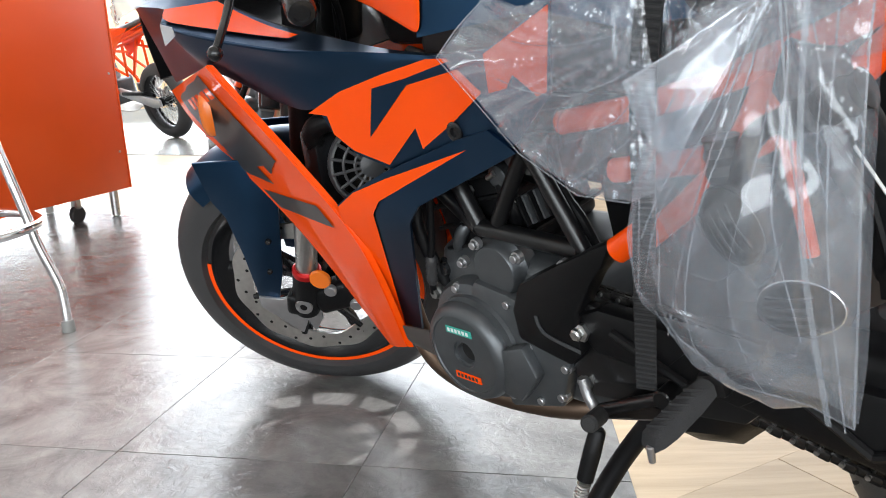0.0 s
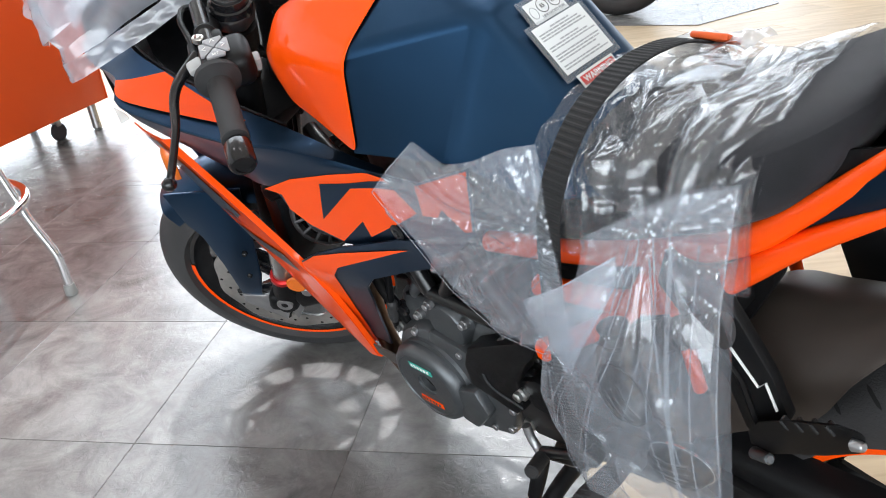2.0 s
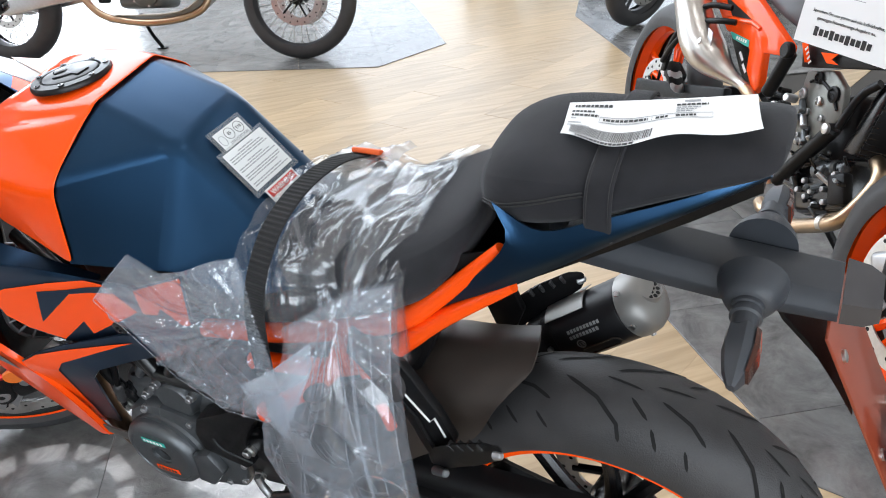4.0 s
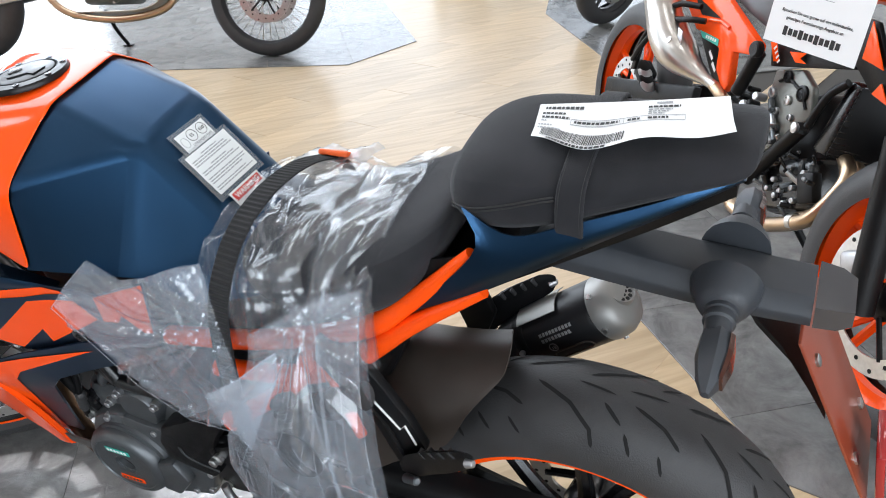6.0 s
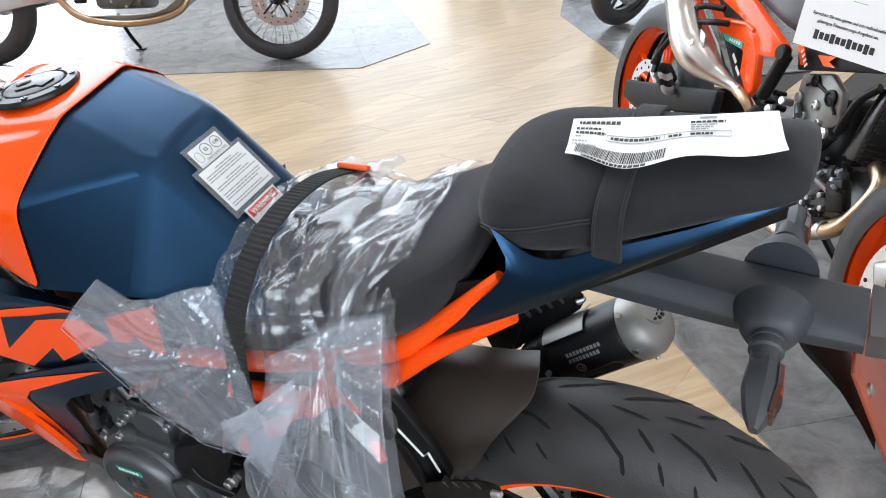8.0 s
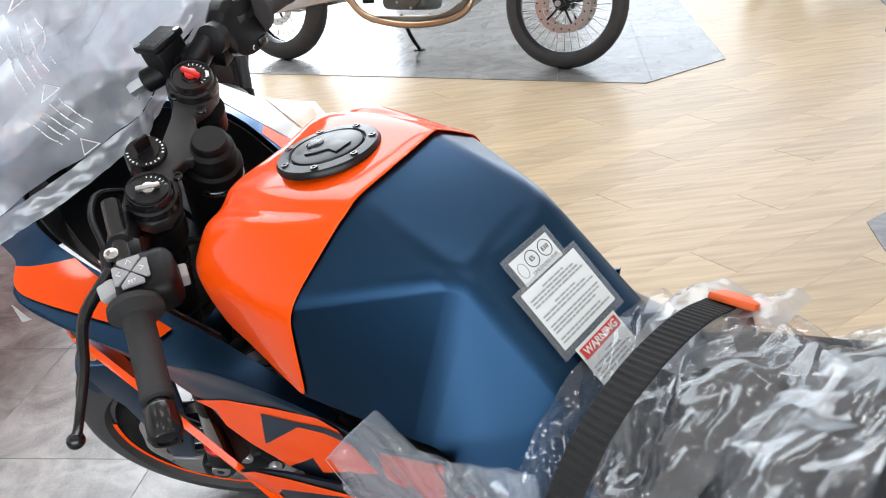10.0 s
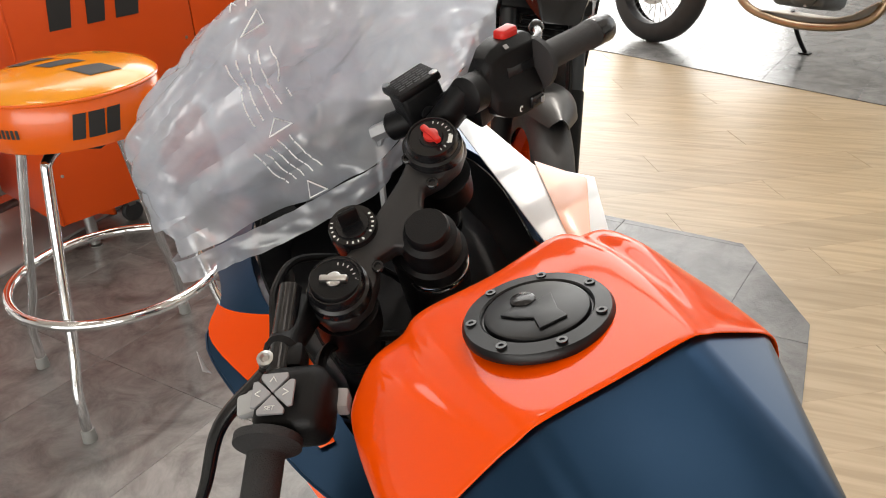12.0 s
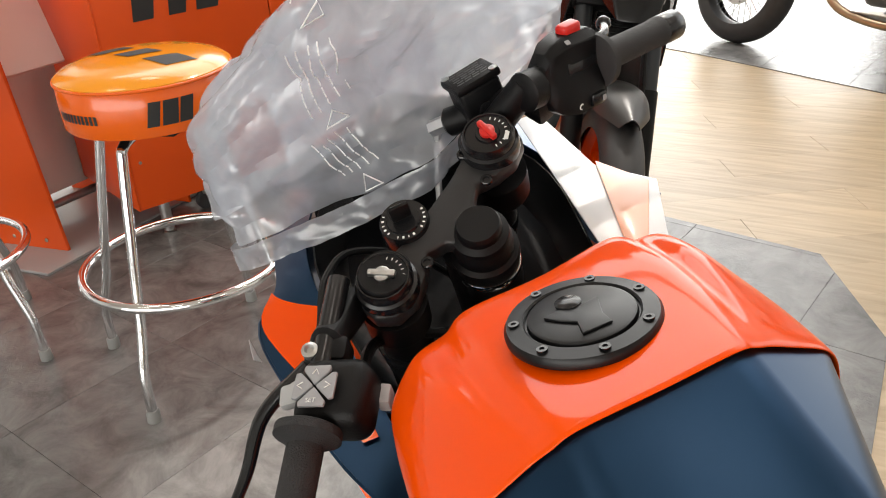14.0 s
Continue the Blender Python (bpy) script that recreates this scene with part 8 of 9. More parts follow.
# ---------------------------------------------------------------- plastic film, strap and paper on the motorcycle
def film_material(name, milk, tint, rough, crinkle, scale):
    m = bpy.data.materials.new(name)
    m.use_nodes = True
    nt = m.node_tree
    N, L = nt.nodes, nt.links
    N.remove(N["Principled BSDF"])
    out_ = N["Material Output"]
    tr = N.new("ShaderNodeBsdfTransparent")
    tr.inputs["Color"].default_value = (0.96, 0.97, 0.98, 1)
    df = N.new("ShaderNodeBsdfDiffuse")
    df.inputs["Color"].default_value = (*tint, 1)
    tl = N.new("ShaderNodeBsdfTranslucent")
    tl.inputs["Color"].default_value = (*tint, 1)
    gl = N.new("ShaderNodeBsdfGlossy")
    gl.inputs["Roughness"].default_value = rough
    tc = N.new("ShaderNodeTexCoord")
    nz = N.new("ShaderNodeTexNoise")
    nz.inputs["Scale"].default_value = scale
    nz.inputs["Detail"].default_value = 3
    nz.inputs["Distortion"].default_value = 1.2
    L.new(tc.outputs["Object"], nz.inputs["Vector"])
    bp = N.new("ShaderNodeBump")
    bp.inputs["Strength"].default_value = crinkle
    bp.inputs["Distance"].default_value = 0.01
    rg = N.new("ShaderNodeTexNoise")
    rg.noise_type = "RIDGED_MULTIFRACTAL"
    rg.inputs["Scale"].default_value = scale * 0.6
    rg.inputs["Detail"].default_value = 2
    rg.inputs["Distortion"].default_value = 0.4
    L.new(tc.outputs["Object"], rg.inputs["Vector"])
    hs = N.new("ShaderNodeMath")
    hs.operation = "MULTIPLY_ADD"
    hs.inputs[1].default_value = 0.55
    L.new(rg.outputs["Fac"], hs.inputs[0])
    L.new(nz.outputs["Fac"], hs.inputs[2])
    L.new(hs.outputs[0], bp.inputs["Height"])
    for s_ in (df, tl, gl):
        L.new(bp.outputs["Normal"], s_.inputs["Normal"])
    m1 = N.new("ShaderNodeMixShader")
    m1.inputs[0].default_value = 0.5
    L.new(df.outputs[0], m1.inputs[1])
    L.new(tl.outputs[0], m1.inputs[2])
    m2 = N.new("ShaderNodeMixShader")
    mr = N.new("ShaderNodeMapRange")
    mr.inputs["From Min"].default_value, mr.inputs["From Max"].default_value = 0.3, 0.7
    mr.inputs["To Min"].default_value, mr.inputs["To Max"].default_value = milk * 0.88, milk * 1.12
    L.new(nz.outputs["Fac"], mr.inputs["Value"])
    L.new(mr.outputs["Result"], m2.inputs[0])
    L.new(tr.outputs[0], m2.inputs[1])
    L.new(m1.outputs[0], m2.inputs[2])
    lw = N.new("ShaderNodeLayerWeight")
    lw.inputs["Blend"].default_value = 0.5
    L.new(bp.outputs["Normal"], lw.inputs["Normal"])
    pw = N.new("ShaderNodeMath")
    pw.operation = "POWER"
    pw.inputs[1].default_value = 4.0
    L.new(lw.outputs["Facing"], pw.inputs[0])
    fr = N.new("ShaderNodeMath")
    fr.operation = "MULTIPLY_ADD"
    fr.inputs[1].default_value, fr.inputs[2].default_value = 0.50, 0.085
    L.new(pw.outputs[0], fr.inputs[0])
    m3 = N.new("ShaderNodeMixShader")
    L.new(fr.outputs[0], m3.inputs[0])
    L.new(m2.outputs[0], m3.inputs[1])
    L.new(gl.outputs[0], m3.inputs[2])
    L.new(m3.outputs[0], out_.inputs[0])
    return m


CLEARFILM = film_material("clear_polythene", 0.20, (0.78, 0.86, 0.97), 0.13, 0.03, 30)
SEATFILM = film_material("clear_stretched_film", 0.06, (0.80, 0.86, 0.92), 0.12, 0.02, 40)
MILKFILM = film_material("milky_polythene", 0.45, (0.67, 0.70, 0.76), 0.18, 0.05, 16)


def crumple(g, amp, freq, seed, keep=0.0):
    """Push a grid in and out by folds: sharp-edged noise, stronger away from pinned rims."""
    nu, nv = len(g), len(g[0])
    out_ = []
    for i in range(nu):
        row = []
        for j in range(nv):
            a, b = g[max(i - 1, 0)][j], g[min(i + 1, nu - 1)][j]
            c, d = g[i][max(j - 1, 0)], g[i][min(j + 1, nv - 1)]
            n = (b - a).cross(d - c)
            n = n.normalized() if n.length > 1e-9 else Vector((0, 1, 0))
            p = g[i][j] * freq + Vector((seed, seed * 0.7, seed * 1.3))
            w = noise.noise(p) * 0.9 + (0.5 - abs(noise.noise(p * 1.9 + Vector((3, 1, 2))))) * 0.9 + (0.3 - abs(noise.noise(p * 4.1))) * 0.4
            row.append(g[i][j] + n * amp * w)
        out_.append(row)
    return out_


def film(name, rows, nu, nv, amp, freq, seed, material, parent, label="", smooth=True):
    """Crumpled film: jittered coarse facets with straight creases."""
    rnd = random.Random(int(seed * 10) + 3)
    g = crumple(grid_points(rows, nu, nv, smooth), amp, freq, seed)
    out_ = []
    for i in range(nu):
        row = []
        for j in range(nv):
            a, b = g[max(i - 1, 0)][j], g[min(i + 1, nu - 1)][j]
            c, d = g[i][max(j - 1, 0)], g[i][min(j + 1, nv - 1)]
            p = g[i][j].copy()
            if 0 < i < nu - 1:
                p += (b - a) * rnd.uniform(-0.22, 0.22)
            if 0 < j < nv - 1:
                p += (d - c) * rnd.uniform(-0.22, 0.22)
            row.append(p)
        out_.append(row)
    bm = bmesh.new()
    vs = [[bm.verts.new(p) for p in r] for r in out_]
    for i in range(nu - 1):
        for j in range(nv - 1):
            q = (vs[i][j], vs[i + 1][j], vs[i + 1][j + 1], vs[i][j + 1])
            if rnd.random() < 0.5:
                q = q[1:] + q[:1]
            bm.faces.new((q[0], q[1], q[2]))
            bm.faces.new((q[0], q[2], q[3]))
    ob = part(name, bm, material, parent, label, sharp=42, flip=False)
    return subsurf(ob, 1) if smooth == "soft" else ob


def ridge(s, sharp=2.2):
    """A sharp-crested wave of period 1, between 0 and 1."""
    return (1 - abs(2 * (s % 1.0) - 1)) ** sharp


def facet(p, seed, lengths=(0.034, 0.050, 0.075, 0.110), slope=0.15):
    """Crumpled film: a sum of straight-creased waves in random directions, flat between the creases."""
    rnd = random.Random(int(seed * 10) + 5)
    h = 0.0
    for k, L in enumerate(lengths):
        d = Vector((rnd.uniform(-1, 1), rnd.uniform(-1, 1), rnd.uniform(-1, 1))).normalized()
        warp = 0.8 * noise.noise(p * (0.32 / L) + Vector((seed, k, 2)))
        strong = max(0.0, 0.25 + 1.6 * noise.noise(p * (0.45 / L) + Vector((k, seed, 7))))
        h += (ridge(p.dot(d) / L + warp, 1.0) - 0.5) * L * slope * min(1.0, strong)
    return h


def folded(name, rows, nu, nv, centre, folds, amp, crease, seed, material, parent, label="", smooth=True, grow=0.0):
    """Film gathered at centre: folds fan out from it in the plane of the rows, with small sharp crumples between them."""
    g = grid_points(rows, nu, nv, smooth)
    c = Vector(centre)
    out_ = []
    for i in range(nu):
        row = []
        for j in range(nv):
            a, b = g[max(i - 1, 0)][j], g[min(i + 1, nu - 1)][j]
            e, d = g[i][max(j - 1, 0)], g[i][min(j + 1, nv - 1)]
            n = (b - a).cross(d - e)
            n = n.normalized() if n.length > 1e-9 else Vector((0, 1, 0))
            p = g[i][j]
            q = p - c
            far = q.length
            turn = math.atan2(q.z, q.x) if abs(c.y) > 0.01 else q.x / (0.10 + 0.55 * abs(p.y - 0.16))
            turn += 0.10 * noise.noise(p * 8 + Vector((seed, 0, 0)))
            w = ridge(turn * folds + seed) + 0.5 * ridge(turn * folds * 1.73 + seed * 2.1, 3.0) + 0.12 * ridge(turn * folds * 3.7 + seed, 2.0)
            k = min(1.0, 0.25 + far * 6)
            cr = facet(p, seed) / 0.004
            edge = min(i, nu - 1 - i, j, nv - 1 - j) / 3.0
            row.append(p + n * (amp * w * k + crease * cr) * min(1.0, 0.3 + edge) + n * grow)
        out_.append(row)
    bm = sheet(out_)
    return part(name, bm, material, parent, label, sharp=14, flip=False)


bag = thing("plastic_bag", BIKE, "crumpled clear plastic bag strapped over the rider seat", "plastic bag")
KNOT = (0.262, 0.168, 0.800)
secs = []
for x, dz in ((0.445, -0.006), (0.42, 0.0), (0.39, 0.0), (0.35, 0.0), (0.30, 0.006), (0.255, 0.014), (0.215, 0.025), (0.186, 0.036)):
    secs.append([(x, y, z + dz * (1 - max(0, y - 0.08) * 6)) for y, z in ((-0.150, 0.73), (-0.142, 0.79), (-0.118, 0.826), (-0.06, 0.847), (0.0, 0.852), (0.06, 0.848), (0.115, 0.828), (0.142, 0.79), (0.150, 0.75), (0.152, 0.72))])
folded("seat_wrap", secs, 130, 190, (0.28, 0.0, 0.80), 2.4, 0.013, 0.0045, 0.3, SEATFILM, bag, "crumpled clear film over the seat")
folded("seat_wrap", secs[2:], 90, 120, (0.31, 0.0, 0.80), 1.5, 0.012, 0.0045, 4.7, SEATFILM, bag, grow=-0.004)
lobe = [[(0.612, 0.140, 0.806), (0.555, 0.150, 0.792), (0.50, 0.155, 0.812), (0.45, 0.156, 0.838), (0.405, 0.150, 0.850)],
        [(0.638, 0.165, 0.780), (0.565, 0.182, 0.742), (0.505, 0.186, 0.730), (0.445, 0.182, 0.742), (0.39, 0.172, 0.752)],
        [(0.661, 0.184, 0.752), (0.600, 0.192, 0.700), (0.545, 0.200, 0.652), (0.470, 0.205, 0.614), (0.41, 0.204, 0.612), (0.365, 0.198, 0.632)]]
folded("front_lobe", lobe, 60, 90, (0.40, 0.17, 0.76), 3.4, 0.011, 0.0016, 2.0, CLEARFILM, bag, "loose clear bag end over the fairing", smooth=False)
folded("front_lobe", lobe, 50, 70, (0.42, 0.17, 0.72), 2.3, -0.012, 0.0016, 6.0, CLEARFILM, bag, smooth=False)
pouch = [[(0.345, 0.172, 0.770), (0.300, 0.168, 0.800), (0.250, 0.156, 0.830), (0.196, 0.140, 0.845)],
         [(0.340, 0.222, 0.715), (0.300, 0.226, 0.730), (0.25, 0.216, 0.745), (0.190, 0.192, 0.755)],
         [(0.378, 0.228, 0.629), (0.33, 0.252, 0.632), (0.26, 0.250, 0.645), (0.187, 0.218, 0.660)],
         [(0.396, 0.224, 0.530), (0.335, 0.264, 0.536), (0.26, 0.262, 0.545), (0.189, 0.224, 0.560)],
         [(0.362, 0.222, 0.486), (0.315, 0.248, 0.480), (0.25, 0.248, 0.478), (0.193, 0.224, 0.490)],
         [(0.345, 0.220, 0.476), (0.295, 0.230, 0.456), (0.2325, 0.222, 0.450), (0.196, 0.222, 0.438)]]
folded("hanging_pouch", pouch, 110, 80, KNOT, 1.6, 0.013, 0.0016, 3.0, CLEARFILM, bag, "clear hanging bag pouch")
back = [[(x, y - 0.050 * math.sin(math.pi * (k + 0.5) / 4.0) * (0.2 if r in (0, 5) else 1.0), z) for k, (x, y, z) in enumerate(row)] for r, row in enumerate(pouch)]
folded("hanging_pouch", back, 80, 60, KNOT, 1.2, -0.010, 0.0016, 5.0, CLEARFILM, bag)
flap = [[(0.366, 0.246, 0.742), (0.330, 0.232, 0.760), (0.285, 0.200, 0.788)], [(0.352, 0.252, 0.712), (0.322, 0.244, 0.730), (0.283, 0.208, 0.775)], [(0.322, 0.252, 0.668), (0.308, 0.247, 0.700), (0.281, 0.214, 0.762)]]
for k in range(2):
    folded("bag_flap", flap, 12, 16, KNOT, 0.8, 0.003 + 0.003 * k, 0.002, 5.0 + k, CLEARFILM, bag, "" if k else "double folded flap of the bag", grow=0.003 * k)
folded("bag_tail", [[(0.372, 0.214, 0.700), (0.345, 0.216, 0.690), (0.320, 0.212, 0.690)], [(0.380, 0.216, 0.630), (0.352, 0.224, 0.615), (0.325, 0.220, 0.620)], [(0.366, 0.214, 0.585), (0.345, 0.220, 0.570), (0.328, 0.216, 0.585)]], 12, 12, KNOT, 1.0, 0.005, 0.003, 8.0, CLEARFILM, bag)

# doubled hems and the pressed folds that run down from the knot
HEM = film_material("film_hem", 0.22, (0.80, 0.87, 0.95), 0.10, 0.03, 10)
def down(x0, z0, x1, z1, out=0.0):
    """A line from the knot's side down the pouch, kept on its outer face."""
    pts = []
    for k in range(9):
        t = k / 8
        x, z = x0 + (x1 - x0) * t, z0 + (z1 - z0) * t
        pts.append((x, 0.182 + 0.078 * math.sin(min(1.0, (0.815 - z) / 0.26) * math.pi / 2) + out - 0.9 * max(0, abs(x - 0.29) - 0.06) ** 1.3, z))
    return pts
for pts, w in ((down(0.268, 0.790, 0.345, 0.510), 0.0016), (down(0.235, 0.800, 0.205, 0.455), 0.0050), (down(0.215, 0.805, 0.196, 0.445, -0.006), 0.0016),
               (down(0.255, 0.790, 0.212, 0.600), 0.0020), (down(0.276, 0.780, 0.366, 0.600), 0.0015)):
    part("pressed_fold", tube(smooth_path(pts, 4), 0, 4, flat=(w, 0.0006), up=(0, 1, 0)), HEM, bag)
for pts in ([lobe[0][0], lobe[1][0], lobe[2][0]], lobe[2], [q[0] for q in pouch[2:]], pouch[5], [q[-1] for q in pouch], [flap[0][0], flap[1][0], flap[2][0]], flap[0]):
    part("hem", tube([Vector(p) + Vector((0, 0.004, 0)) for p in pts], 0, 4, flat=(0.0018, 0.0006), up=(0, 1, 0)), HEM, bag)

def pressed(rows, u0, v0, u1, v1, w, smooth=True, lift=0.006):
    """A thin pressed crease from one place of the film to another."""
    g = grid_points(rows, 24, 24, smooth)
    pts = []
    for k in range(12):
        t = k / 11
        i, j = (u0 + (u1 - u0) * t) * 22.9, (v0 + (v1 - v0) * t + 0.02 * math.sin(9 * t + u1 * 7)) * 22.9
        a, b = max(0, min(22, int(i))), max(0, min(22, int(j)))
        p = g[a][b].lerp(g[a + 1][b], i - a).lerp(g[a][b + 1].lerp(g[a + 1][b + 1], i - a), j - b)
        pts.append(p + Vector((0, lift, 0)))
    part("pressed_fold", tube(pts, 0, 4, flat=(w, 0.0004), up=(0, 1, 0)), HEM, bag)
for line_ in ((0.20, 0.92, 0.05, 0.40, 0.0012), (0.35, 0.95, 0.30, 0.35, 0.0010), (0.50, 0.95, 0.62, 0.30, 0.0016), (0.62, 0.92, 0.92, 0.45, 0.0012), (0.70, 0.95, 0.97, 0.66, 0.0018), (0.10, 0.85, 0.22, 0.62, 0.0010), (0.45, 0.70, 0.86, 0.60, 0.0009)):
    pressed(lobe, *line_, smooth=False)
for line_ in ((0.06, 0.45, 0.70, 0.12, 0.0012), (0.06, 0.50, 0.90, 0.36, 0.0014), (0.30, 0.60, 0.96, 0.58, 0.0010), (0.06, 0.60, 0.80, 0.80, 0.0016), (0.05, 0.70, 0.55, 0.92, 0.0012), (0.55, 0.20, 0.95, 0.40, 0.0010)):
    pressed(pouch, *line_)

# spare mirrors inside the bag
for k, (px, pz, tilt) in enumerate(((0.245, 0.535, 10), (0.305, 0.600, -60))):
    mir = thing("rear_view_mirror", BIKE @ Matrix.Translation((px, 0.212 - 0.006 * k, pz)) @ pose(0, 0, 0, 0, tilt, 0), "unmounted black rear-view mirror packed inside the clear bag", "mirror", "packed mirrors")
    MS = pose(0, 0, 0, 90) @ Matrix.Diagonal((0.95, 0.62, 0.8, 1))
    part("mirror_housing", lathe(MS, [(0, -0.022), (0.022, -0.020), (0.036, -0.010), (0.040, 0.003), (0.038, 0.006)], 30), BLACK, mir)
    part("mirror_rim", tube([MS @ Vector((0.0405 * math.cos(radians(10 * i)), 0.0405 * math.sin(radians(10 * i)), 0.004)) for i in range(36)], 0.0011, 6, closed=True), GLOSSBLACK if k else CHROME, mir, "thin glossy rim")
    part("mirror_glass", lathe(MS, [(0, 0.0065), (0.036, 0.0065), (0.038, 0.0075), (0, 0.008)], 30), CHROME, mir, "mirror glass")
    for i in range(5):
        part("housing_rib", tube([MS @ Vector((x, -0.024 + 0.012 * i, -0.0215 + 0.011 * (x / 0.04) ** 2 + 9 * (-0.024 + 0.012 * i) ** 2)) for x in (-0.022, -0.011, 0, 0.011, 0.022)], 0.0019, 5), RUBBER, mir)
    part("mirror_stem", tube(smooth_path([(0.03, -0.012, 0.02), (0.06, -0.02, 0.06), (0.05, -0.025, 0.13)], 6), 0.010, 10), BLACK, mir)
    part("stem_gaiter", lathe(axis_matrix((0.055, -0.022, 0.08), (0.05, -0.025, 0.14)), [(0.014 + 0.003 * (i % 2), 0.008 * i) for i in range(10)], 18), RUBBER, mir)

# lashing strap over the seat
strap = thing("lashing_strap", BIKE, "black ribbed nylon lashing strap pulled tight over the seat", "strap")
line = resample(smooth_path([(0.462, 0.152, 0.352), (0.436, 0.168, 0.48), (0.420, 0.172, 0.58), (0.406, 0.174, 0.68), (0.394, 0.168, 0.765), (0.388, 0.151, 0.812), (0.382, 0.117, 0.851), (0.378, 0.08, 0.870), (0.375, 0.03, 0.877), (0.374, -0.03, 0.868), (0.374, -0.08, 0.848), (0.376, -0.13, 0.812), (0.38, -0.155, 0.74)], 10), 480)
bm = bmesh.new()
rings = []
for i, p in enumerate(line):
    d = (line[min(i + 1, 479)] - line[max(i - 1, 0)]).normalized()
    w = Vector((1, 0, 0))
    w = (w - d * w.dot(d)).normalized()
    if p.z < 0.72 and p.y > 0:
        k = min(1, (0.72 - p.z) / 0.1)
        w = (w * (1 - 0.55 * k) + Vector((0, 0.2, 0)) * k).normalized()
        half_w = 0.0148 - 0.003 * k
    else:
        half_w = 0.0148
    n = w.cross(d).normalized()
    if n.dot(Vector((0, p.y, p.z - 0.7))) < 0:
        n = -n
    o = n * (0.0013 if i % 4 > 1 else 0.0)
    rings.append([bm.verts.new(p - w * half_w), bm.verts.new(p - w * half_w + n * 0.0018 + o * 0.3), bm.verts.new(p - w * half_w * 0.9 + n * 0.002 + o), bm.verts.new(p + w * half_w * 0.9 + n * 0.002 + o), bm.verts.new(p + w * half_w + n * 0.0018 + o * 0.3), bm.verts.new(p + w * half_w)])
for a, b in zip(rings, rings[1:]):
    for j in range(6):
        bm.faces.new((a[j], a[(j + 1) % 6], b[(j + 1) % 6], b[j]))
part("webbing", bm, FABRIC, strap, "black ribbed webbing", sharp=20)
part("end_tab", box(pose(0.362, -0.112, 0.838, 35, 0, 0), 0.046, 0.036, 0.008, 0.003), mat("orange_rubber", (0.8, 0.12, 0.02), 0.5), strap, "orange strap end tab")
rag = thing("padding_film", BIKE, "crumpled white padding film under the strap", "padding")
PADFILM = film_material("thin_padding_film", 0.42, (0.80, 0.82, 0.84), 0.15, 0.2, 20)
film("padding_sheet", [[(0.43, y, 0.836 - abs(y + 0.07) * 0.35) for y in (-0.14, -0.10, -0.05, -0.01)], [(0.41, y, 0.850 - abs(y + 0.07) * 0.3) for y in (-0.14, -0.10, -0.05, -0.01)], [(0.345, y, 0.846 - abs(y + 0.07) * 0.3) for y in (-0.14, -0.10, -0.05, -0.01)]], 14, 14, 0.008, 30, 7.0, PADFILM, rag)
film("padding_fold", [[(0.355, y, 0.842 - abs(y + 0.10) * 0.4) for y in (-0.15, -0.12, -0.09)], [(0.33, y, 0.856 - abs(y + 0.10) * 0.4) for y in (-0.152, -0.12, -0.09)], [(0.31, y, 0.846 - abs(y + 0.10) * 0.35) for y in (-0.15, -0.12, -0.09)]], 8, 8, 0.006, 34, 12.0, PADFILM, rag, "loose fold of white film")

# delivery note on the pillion seat
note = thing("delivery_note", BIKE, "white printed delivery note with a barcode lying on the seat", "paper sheet")
NP = [[(x, y + 0.005, 0.990 - 0.13 * x) for x, y in r] for r in (((0.036, -0.0335), (-0.064, -0.0335), (-0.150, -0.037)), ((0.030, 0.0), (-0.060, 0.008), (-0.157, -0.003)), ((0.0245, 0.032), (-0.029, 0.054), (-0.087, 0.042), (-0.165, 0.032)))]
ng = grid_points(NP, 30, 60)
for i in range(30):
    for j in range(60):
        ng[i][j] = ng[i][j] + Vector((0, 0, 0.008 + 0.0025 * math.sin(j * 0.22) * (i / 29) + 0.003 * max(0, (i - 20) / 9)))
part("paper", sheet(ng, 0.0004), PAPER, note, "white paper sheet")


def print_on(u0, u1, v0, v1, material, name="print_bar"):
    """A printed bar on the note: u along the long side, v across."""
    def at(u, v):
        i, j = v * 29, u * 59
        i0, j0 = min(int(i), 28), min(int(j), 58)
        p = ng[i0][j0].lerp(ng[i0 + 1][j0], i - i0).lerp(ng[i0][j0 + 1].lerp(ng[i0 + 1][j0 + 1], i - i0), j - j0)
        return p + Vector((0, 0, 0.0006))
    n = max(2, int((u1 - u0) * 30) + 2)
    part(name, sheet([[at(u0 + (u1 - u0) * k / (n - 1), v) for k in range(n)] for v in (v0, v1)]), material, note)


GREYPRINT = mat("grey_print", (0.25, 0.26, 0.27), 0.6)
for u0, u1, v, h in ((0.04, 0.26, 0.10, 0.07), (0.03, 0.16, 0.26, 0.05), (0.03, 0.19, 0.36, 0.06), (0.03, 0.06, 0.46, 0.04), (0.60, 0.76, 0.16, 0.05), (0.60, 0.72, 0.24, 0.03), (0.60, 0.70, 0.29, 0.03), (0.60, 0.68, 0.34, 0.03),
                     (0.22, 0.46, 0.44, 0.05), (0.50, 0.56, 0.44, 0.05), (0.60, 0.70, 0.44, 0.05), (0.02, 0.10, 0.58, 0.04), (0.02, 0.16, 0.66, 0.04), (0.10, 0.42, 0.955, 0.05)):
    k = u0
    while k < u1:
        w = 0.010 + 0.016 * random.random()
        print_on(k, min(k + w, u1), v, v + h, INK if h > 0.045 else GREYPRINT)
        k += w + 0.005
